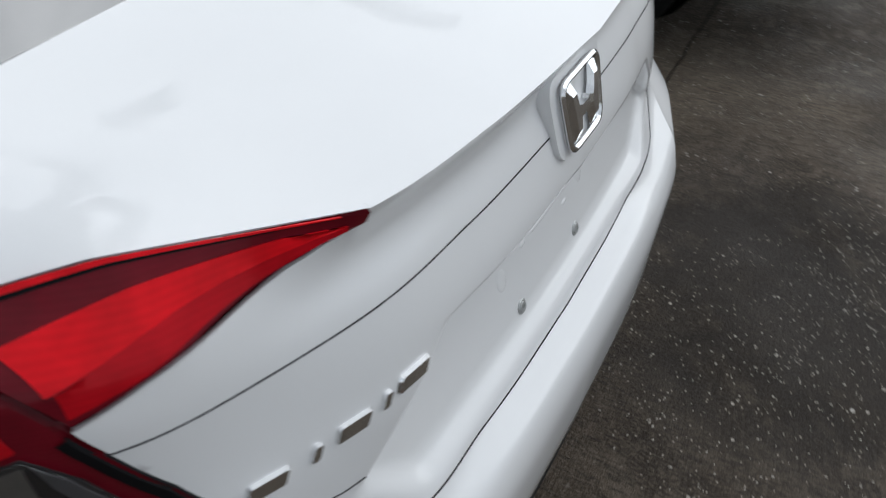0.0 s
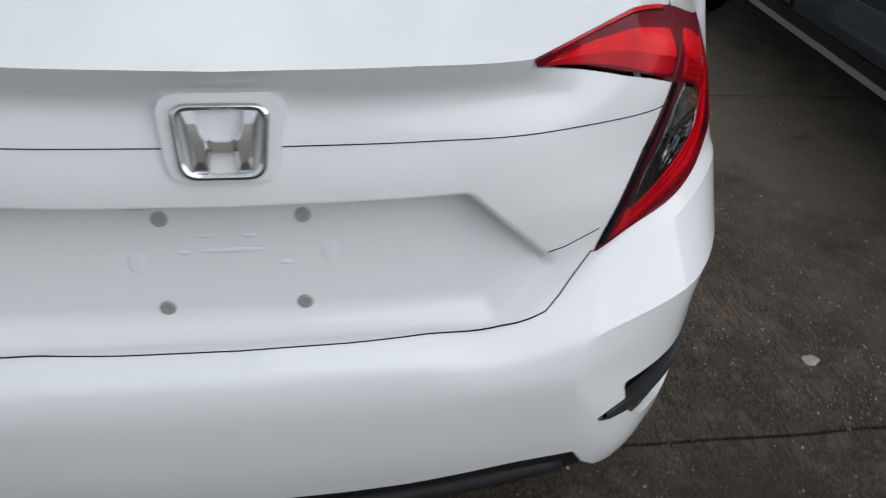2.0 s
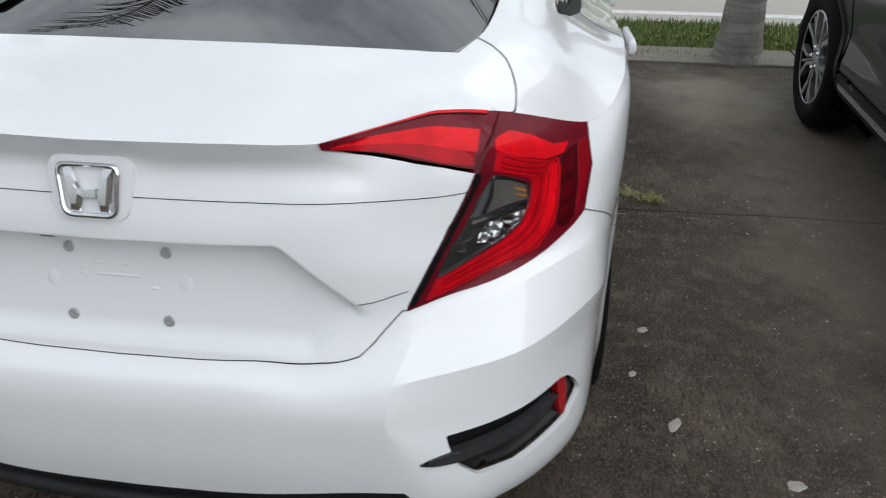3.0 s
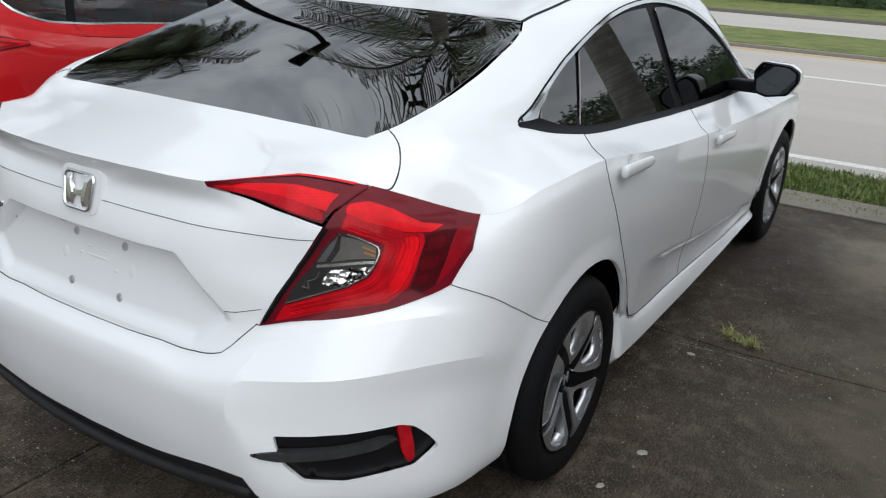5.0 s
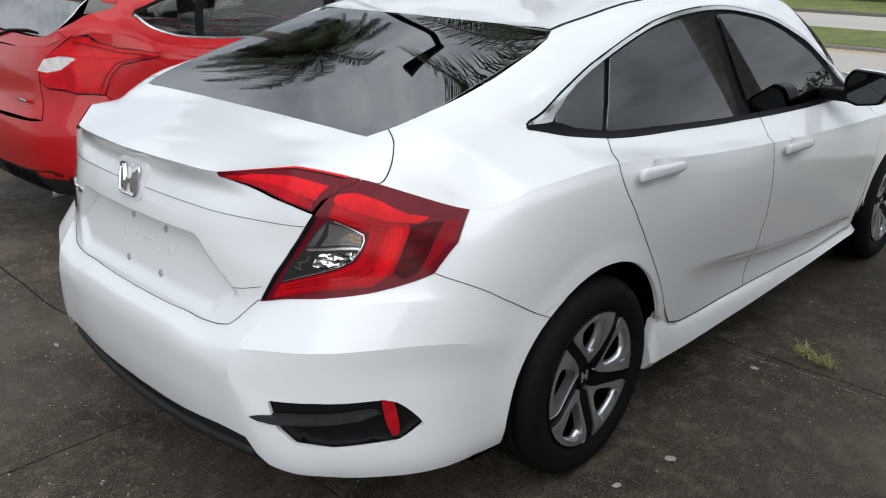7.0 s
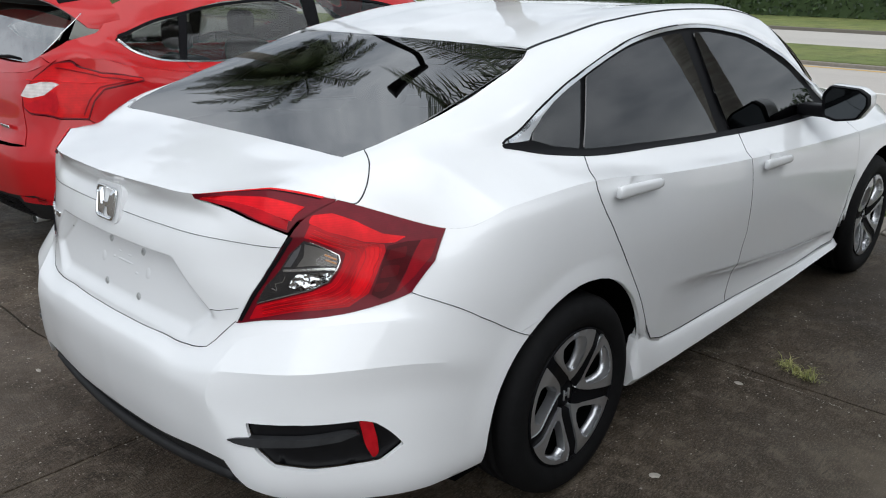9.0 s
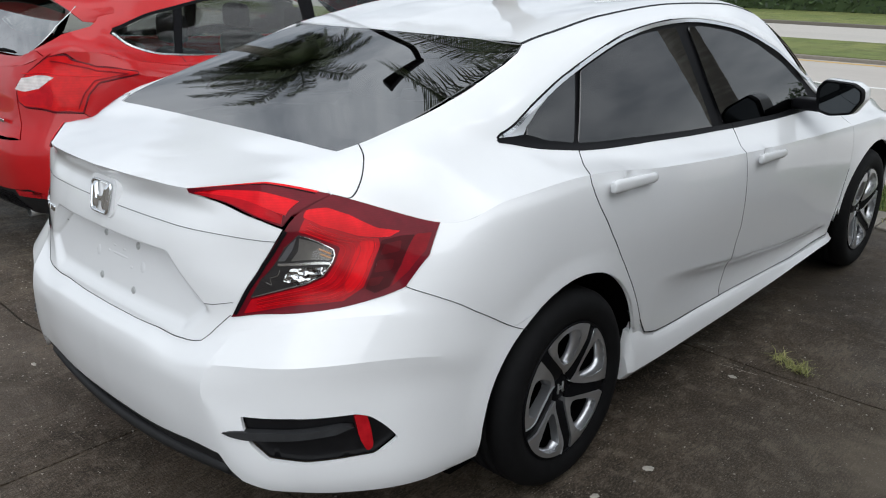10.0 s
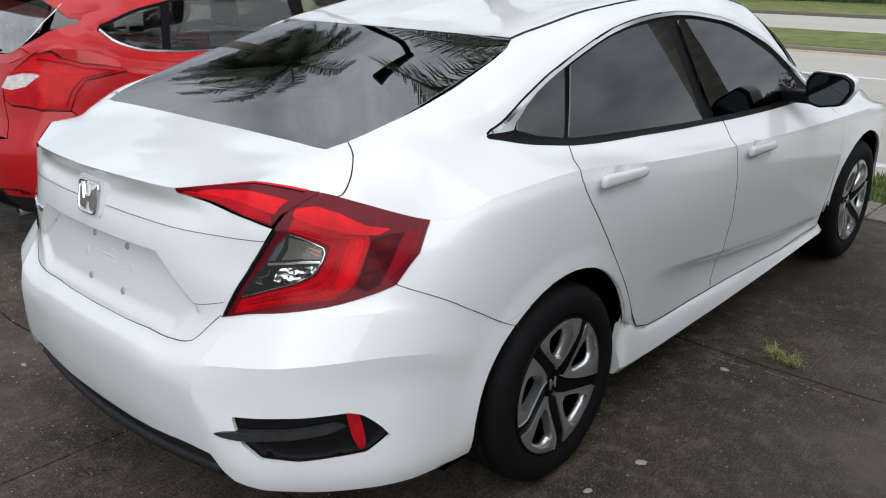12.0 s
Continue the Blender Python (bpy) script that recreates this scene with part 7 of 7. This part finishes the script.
def strip(name, x0, x1, y0, y1, z, mat, label, category, thick=.1, kind="structure"):
    bm = bmesh.new()
    box(bm, (x0, y0, z - thick), (x1, y1, z))
    return tagged(part(name, bm, mat, None, smooth=False), label, category, kind=kind)


ground = strip("ground", -600, 600, -300, 900, -.05, GRASS, "flat ground reaching the horizon", "ground", 1.0)
lot = strip("lot_base", -40, 40, -70, 4.50, -.010, DIRT, "dark dirt in the joints between the slabs", "pavement", .03)


def joint(axis, k, t):
    """Wandering line of a joint between slabs."""
    amp = .030 if axis == "y" else .006
    return k + amp * (noise.noise(Vector((t * .9, k * 3.1, 0))) + .5 * noise.noise(Vector((t * 4.0, k * 3.1, 5))))


def slabs():
    xs = [-40, -26, -19.0, -15.1, -11.4, -7.7, -4.05, -.37, 3.30, 7.0, 10.7, 14.4, 20, 26, 40]
    yl = [-70, -40, -22, -14, -9, -5.15, -3.3, -1.45, .37, 2.20, 4.50]
    for i in range(len(xs) - 1):
        for j in range(len(yl) - 1):
            x0, x1, y0, y1 = xs[i], xs[i + 1], yl[j], yl[j + 1]
            g = .0052
            pts = []
            n = max(8, int((x1 - x0) / .06)) if abs(x0) < 8 and y0 > -4 else 8
            pts += [(x, joint("y", y0, x) + g) for x in np.linspace(x0 + g + .01, x1 - g - .01, n)]
            pts += [(joint("x", x1, y) - g, y) for y in np.linspace(y0 + .03, y1 - .03, 12)]
            pts += [(x, (joint("y", y1, x) if y1 < 4.4 else y1) - g) for x in np.linspace(x1 - g - .01, x0 + g + .01, n)]
            pts += [(joint("x", x0, y) + g, y) for y in np.linspace(y1 - .03, y0 + .03, 12)]
            bm = bmesh.new()
            top = [bm.verts.new((x, y, 0)) for x, y in pts]
            low = [bm.verts.new((x, y, -.012)) for x, y in pts]
            bm.faces.new(top)
            for k in range(len(pts)):
                q = (k + 1) % len(pts)
                bm.faces.new((top[q], top[k], low[k], low[q]))
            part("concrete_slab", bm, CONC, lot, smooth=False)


# kerb stones, verge, road and what lies beyond
kerb = tagged(new("kerb"), "pale concrete edging along the grass verge", "kerb", kind="structure")
strip("verge", -80, 80, 4.90, 5.62, .015, GRASS, "strip of rough grass beside the road", "grass", .06)
road = strip("road", -120, 120, 5.60, 13.85, -.02, ASPH, "pale asphalt road with white lines", "road", .06)
strip("median", -120, 120, 13.95, 17.0, .05, GRASS, "mown grass strip between the carriageways", "grass", .1)
strip("far_road", -120, 120, 17.0, 21.7, -.02, ASPH2, "pale asphalt of the far carriageway", "road", .06)
strip("far_kerb", -120, 120, 21.7, 21.9, .06, OLDKERB, "dark weathered kerb", "kerb", .1)
strip("far_verge", -160, 160, 21.9, 60, .05, GRASS, "grass beyond the far carriageway", "grass", .1)
for nm, y0, y1, m, zz in (("edge_line", 6.04, 6.17, LINE, -.016), ("lane_line", 10.98, 11.10, LINE, -.016), ("yellow_line", 13.55, 13.68, YELLOW, -.016)):
    bm = bmesh.new()
    box(bm, (-110, y0, zz - .003), (110, y1, zz))
    part(nm, bm, m, road, "painted road line", smooth=False)
bm = bmesh.new()
box(bm, (-120, 13.84, -.05), (120, 13.97, .04), .01)
tagged(part("median_kerb", bm, KERB), "low pale kerb of the grass median", "kerb", kind="structure")


def kerb_stones():
    for k in range(-14, 15):
        bm = bmesh.new()
        box(bm, (k * 1.5 - .745, 4.505, -.03), (k * 1.5 + .745, 4.90, .012 + .004 * random.random()), .006)
        part("kerb_stone", bm, KERB, kerb, smooth=False)


def blades(name, n, place, height, mat, label, lean=.5, width=.004):
    """Grass as single bent blades."""
    rnd = random.Random(hash(len(name)) % 97 + n)
    vs, fs = [], []
    for _ in range(n):
        x, y, z = place(rnd)
        h = height * rnd.uniform(.4, 1.1)
        a = rnd.uniform(0, 6.283)
        dx, dy = math.cos(a), math.sin(a)
        l = lean * rnd.uniform(.2, 1.3) * h
        w = width * rnd.uniform(.6, 1.3)
        b = len(vs)
        vs += [(x - dy * w, y + dx * w, z), (x + dy * w, y - dx * w, z), (x + dx * l * .35 + dy * w * .7, y + dy * l * .35 - dx * w * .7, z + h * .6), (x + dx * l * .35 - dy * w * .7, y + dy * l * .35 + dx * w * .7, z + h * .6), (x + dx * l, y + dy * l, z + h * (1 if lean < 1 else .5))]
        fs += [(b, b + 1, b + 2, b + 3), (b + 3, b + 2, b + 4)]
    me = bpy.data.meshes.new(name)
    me.from_pydata(vs, [], fs)
    me.materials.append(mat)
    return tagged(new(name, me), label, "grass", kind="stuff")


def tuft_place(r):
    cx, cy, s = r.choice(((1.045, 2.33, .014), (1.10, 2.30, .022), (1.145, 2.28, .024), (1.15, 2.28, .020)))
    return (cx + r.gauss(0, s), cy + r.gauss(0, s * .6), .002)


def hedge():
    """A long clipped hedge of countless small leaves."""
    rnd = random.Random(5)
    vs, fs = [], []
    for _ in range(26000):
        x = rnd.uniform(-62, 24)
        wob = .16 * noise.noise(Vector((x * .7, 0, 0))) + .10 * noise.noise(Vector((x * 2.3, 3, 0)))
        face = rnd.random()
        if face < .62:
            p = Vector((x, 26.8 + rnd.uniform(-.10, .25), rnd.uniform(.05, 1.95 + wob)))
        else:
            p = Vector((x, rnd.uniform(26.8, 28.4), 1.90 + wob + rnd.uniform(-.15, .14)))
        s = rnd.uniform(.05, .12)
        u = Vector((rnd.gauss(0, 1), rnd.gauss(0, 1), rnd.gauss(0, 1))).normalized()
        v = u.orthogonal().normalized()
        b = len(vs)
        vs += [p - u * s, p + v * s * .5, p + u * s, p - v * s * .5]
        fs.append((b, b + 1, b + 2, b + 3))
    me = bpy.data.meshes.new("hedge")
    me.from_pydata(vs, [], fs)
    me.materials.append(HEDGE)
    ob = tagged(new("hedge", me), "long clipped dark green hedge beyond the road", "hedge", kind="stuff")
    bm = bmesh.new()
    box(bm, (-62, 27.0, .04), (24, 28.3, 1.75))
    part("hedge_core", bm, HEDGE, ob, smooth=False)


def far_trees():
    """A broken row of broad-leaved trees far beyond the parked cars, mirrored in the side windows."""
    rnd = random.Random(31)
    vs, fs = [], []
    for k in range(16):
        az = radians(50 + 1.75 * k + rnd.uniform(-.5, .5))
        far = rnd.uniform(40, 47)
        x, y, top = far * math.cos(az), 2.4 + far * math.sin(az), rnd.uniform(3.0, 4.9)
        for _ in range(1300):
            q = Vector((rnd.gauss(0, 1), rnd.gauss(0, 1), rnd.gauss(0, 1))).normalized() * rnd.uniform(.6, 1.0)
            q *= 1 + .35 * noise.noise(q * 2.2 + Vector((k * 3.1, 0, 0)))
            p = Vector((x + q.x * 1.7, y + q.y * 1.7, top * .60 + q.z * top * .40))
            u = Vector((rnd.gauss(0, 1), rnd.gauss(0, 1), rnd.gauss(0, 1))).normalized()
            v, b, r = u.orthogonal().normalized(), len(vs), rnd.uniform(.07, .17)
            vs += [p - u * r, p + v * r * .6, p + u * r, p - v * r * .6]
            fs.append((b, b + 1, b + 2, b + 3))
        for a in range(6):
            c, d = radians(60 * a), radians(60 * a + 60)
            b = len(vs)
            vs += [(x + .16 * math.cos(c), y + .16 * math.sin(c), 0), (x + .16 * math.cos(d), y + .16 * math.sin(d), 0), (x + .09 * math.cos(d), y + .09 * math.sin(d), top * .6), (x + .09 * math.cos(c), y + .09 * math.sin(c), top * .6)]
            fs.append((b, b + 1, b + 2, b + 3))
    me = bpy.data.meshes.new("far_trees")
    me.from_pydata([tuple(v) for v in vs], [], fs)
    me.materials.append(HEDGE)
    tagged(new("far_trees", me), "distant row of dark green roadside trees", "trees", kind="stuff")


def palm(height, lean, seed, fronds=15, size=1.0, crown=(78, 85)):
    """A feather palm: ringed trunk, crownshaft and arching fronds of many leaflets."""
    rnd = random.Random(seed)
    p = thing("palm_tree", "feather palm with grey ringed trunk on the grass verge", "palm tree", "palms along the verge")
    bm = bmesh.new()
    n = 60
    rings = []
    for k in range(n + 1):
        t = k / n
        r = .112 + .055 * math.exp(-t * height / .16) + .012 * math.exp(-t * 4) + .0035 * (k % 2)
        c = Vector((lean[0] * t * t, lean[1] * t * t, t * height - .02))
        rings.append([bm.verts.new(c + Vector((r * math.cos(a), r * math.sin(a), .01 * math.sin(3 * a + k)))) for a in (2 * math.pi * i / 20 for i in range(20))])
    for a, b in zip(rings, rings[1:]):
        for i in range(20):
            bm.faces.new((a[i], a[(i + 1) % 20], b[(i + 1) % 20], b[i]))
    part("trunk", bm, BARK, p, "grey ringed palm trunk")
    top = Vector((lean[0], lean[1], height - .05))
    for k in range(fronds):
        az = 2.399963 * k + rnd.uniform(-.25, .25)
        el = radians(crown[0] - crown[1] * (k / fronds) ** .8 + rnd.uniform(-8, 8))
        length = rnd.uniform(2.0, 2.7) * size
        d = Vector((math.cos(az) * math.cos(el), math.sin(az) * math.cos(el), math.sin(el)))
        pts, q = [top.copy()], top.copy()
        m = 22
        for i in range(m):
            d = (d + Vector((0, 0, -.065 - .04 * i / m))).normalized()
            q = q + d * length / m
            pts.append(q.copy())
        bm = bmesh.new()
        tube(bm, pts, .020, 5, .004)
        for i in range(2, m + 1):
            for sub in range(3):
                f = (i + sub / 3) / (m + 1)
                a = pts[min(i, m)].lerp(pts[min(i + 1, m)], sub / 3)
                t = (pts[min(i + 1, m)] - pts[i - 1]).normalized()
                s = t.cross(Vector((0, 0, 1))).normalized()
                ll = .52 * math.sin(math.pi * (.12 + .80 * f)) * rnd.uniform(.8, 1.1) * size + .06
                for sg in (1, -1):
                    w = (s * sg * .85 + t * .55 + Vector((0, 0, rnd.uniform(-.15, .40)))).normalized()
                    e1 = a + w * ll * .55 + Vector((0, 0, -.04 * ll))
                    e2 = a + w * ll * .95 + Vector((0, 0, -.42 * ll))
                    wd = t * .011
                    v0, v1, v2, v3, v4 = (bm.verts.new(c) for c in (a - wd, a + wd, e1 + wd, e1 - wd, e2))
                    bm.faces.new((v0, v1, v2, v3))
                    bm.faces.new((v3, v2, v4))
        part("frond", bm, FROND, p, smooth=False)
    return p


def street_lamp():
    """A pole whose arm bends over into a long flat lantern."""
    o = thing("street_lamp", "dark street lamp with bent arm and flat lantern", "street lamp")
    bm = bmesh.new()
    tube(bm, flowing3([(-5.30, 4.95, -.02), (-5.30, 4.95, 2.6), (-5.17, 4.90, 4.0), (-4.98, 4.84, 4.42), (-4.73, 4.78, 4.72), (-4.47, 4.71, 4.95), (-4.22, 4.54, 5.20)]), .062, 10, .042)
    part("pole", bm, SATIN, o)
    bm = bmesh.new()
    box(bm, (-.10, 0, -.05), (.10, 1, .05), .03)
    a, b = Vector((-4.20, 4.58, 5.20)), Vector((-4.366, 3.97, 5.235))
    d = b - a
    side = Vector((0, 0, 1)).cross(d).normalized()
    for v in bm.verts:
        k = v.co.y
        v.co = a + d * k + side * v.co.x * (.65 + .65 * k) + Vector((0, 0, v.co.z))
    bmesh.ops.recalc_face_normals(bm, faces=bm.faces)
    part("lantern", bm, SATIN, o, "flat dark lantern")
    return o


def flowing3(pts, n=6):
    """A smooth curve through points in space."""
    P = np.array(pts, float)
    t = np.concatenate(([0], np.cumsum(np.linalg.norm(np.diff(P, axis=0), axis=1))))
    q = np.unique(np.concatenate([np.linspace(u, w, n + 1) for u, w in zip(t, t[1:])]))
    return [tuple(r) for r in cubic(t, P, q, .1)]


street_lamp()
PALMS = ((1.86, 4.66, 5.9, .10, .06, 3, 15, 1.0, (78, 85)), (-2.80, 5.2, 5.45, .05, .0, 8, 15, 1.05, (38, 60)), (-8.05, 5.05, 5.65, .05, -.05, 12, 50, .76, (56, 100)), (6.2, 4.7, 5.6, .1, 0, 21, 15, 1.0, (78, 85)))
for x, y, h, lx, ly, sd, fronds, size, crown in PALMS:
    palm(h, (lx, ly), sd, fronds, size, crown).location = (x, y, 0)
blades("verge_grass", 24000, lambda r: (r.uniform(-3.5, 4.2), r.uniform(4.88, 5.66), .012), .045, LEAF, "rough green grass blades of the verge")
blades("kerb_grass", 500, lambda r: (r.gauss(1.25, .4), 4.72 + r.gauss(0, .07), .008), .02, STRAW, "thin grass growing over the kerb", .8)
blades("grass_tuft", 150, tuft_place, .040, STRAW, "yellowish grass tuft growing out of a concrete joint", 2.2, .0022)
def chips():
    """Pale flakes of mortar on the lot, and a scatter of small stones."""
    rnd = random.Random(11)
    for x, y, rx, ry, turn in ((1.104, .80, .034, .017, 60), (1.381, .606, .026, .020, 20), (1.00, 1.02, .018, .012, 70), (1.044, 1.265, .022, .016, 30), (.966, 2.055, .020, .013, 0), (-1.13, .213, .020, .008, 0), (.55, -.55, .014, .010, 0)):
        bm = bmesh.new()
        n = 14
        ring = [(rx * math.cos(a) * rnd.uniform(.75, 1.1), ry * math.sin(a) * rnd.uniform(.75, 1.1)) for a in (2 * math.pi * k / n for k in range(n))]
        c, s = math.cos(radians(turn)), math.sin(radians(turn))
        low = [bm.verts.new((a * c - b * s, a * s + b * c, 0)) for a, b in ring]
        top = [bm.verts.new(((a * c - b * s) * .8, (a * s + b * c) * .8, .0025)) for a, b in ring]
        bm.faces.new(top)
        for k in range(n):
            bm.faces.new((low[k], low[(k + 1) % n], top[(k + 1) % n], top[k]))
        ob = tagged(part("mortar_flake", bm, CHIP, None, smooth=False), "pale flake of mortar lying on the concrete", "flake", "flakes on the concrete")
        ob.location = (x, y, .0)
    vs, fs = [], []
    # scrape marks beside the tuft
    for x0, y0, x1, y1 in ((.72, 2.25, .80, 2.245), (.865, 2.126, 1.03, 2.137), (1.07, 2.15, 1.20, 2.149), (1.22, 2.143, 1.33, 2.131), (.90, 2.16, .96, 2.155)):
        for _ in range(int((x1 - x0) * 240)):
            k, w = rnd.random(), rnd.uniform(.0008, .0030)
            x, y, b = x0 + (x1 - x0) * k, y0 + (y1 - y0) * k + rnd.gauss(0, .0022), len(vs)
            vs += [(x - w * 1.6, y, 0), (x, y - w * .7, 0), (x + w * 1.8, y, 0), (x, y + w * .7, 0), (x, y, .0009)]
            fs += [(b + i, b + (i + 1) % 4, b + 4) for i in range(4)]
    for k in range(13500):
        near = k >= 9000
        x, y = (rnd.gauss(1.2, .42), rnd.gauss(.05, .38)) if near else (rnd.uniform(-2.4, 2.6), rnd.uniform(-1.8, 3.6))
        if noise.noise(Vector((x * 1.1 + 9, y * 1.1, 0))) + .5 * noise.noise(Vector((x * 3.7, y * 3.7, 4))) < rnd.uniform(-.1, .75):
            continue
        if abs(x) < .85 and y > .2:
            continue
        s = rnd.uniform(.0008, .0024 if near else .0032) * (1.5 if rnd.random() < .04 else 1)
        b = len(vs)
        top = [(math.cos(a + s * 900) * s * rnd.uniform(.3, 1.6), math.sin(a + s * 900) * s * rnd.uniform(.3, 1.6)) for a in (0, 1.26, 2.51, 3.77, 5.03)]
        vs += [(x + p * 1.2, y + q * 1.2, 0) for p, q in top] + [(x + p * .6, y + q * .6, s * .8) for p, q in top]
        fs += [(b + 5, b + 6, b + 7, b + 8, b + 9)] + [(b + k, b + (k + 1) % 5, b + 5 + (k + 1) % 5, b + 5 + k) for k in range(5)]
    me = bpy.data.meshes.new("gravel")
    me.from_pydata(vs, [], fs)
    me.materials.append(CHIP)
    tagged(new("gravel", me), "scattered pale grit on the concrete", "gravel", kind="stuff")


chips()
hedge()
far_trees()
kerb_stones()
slabs()
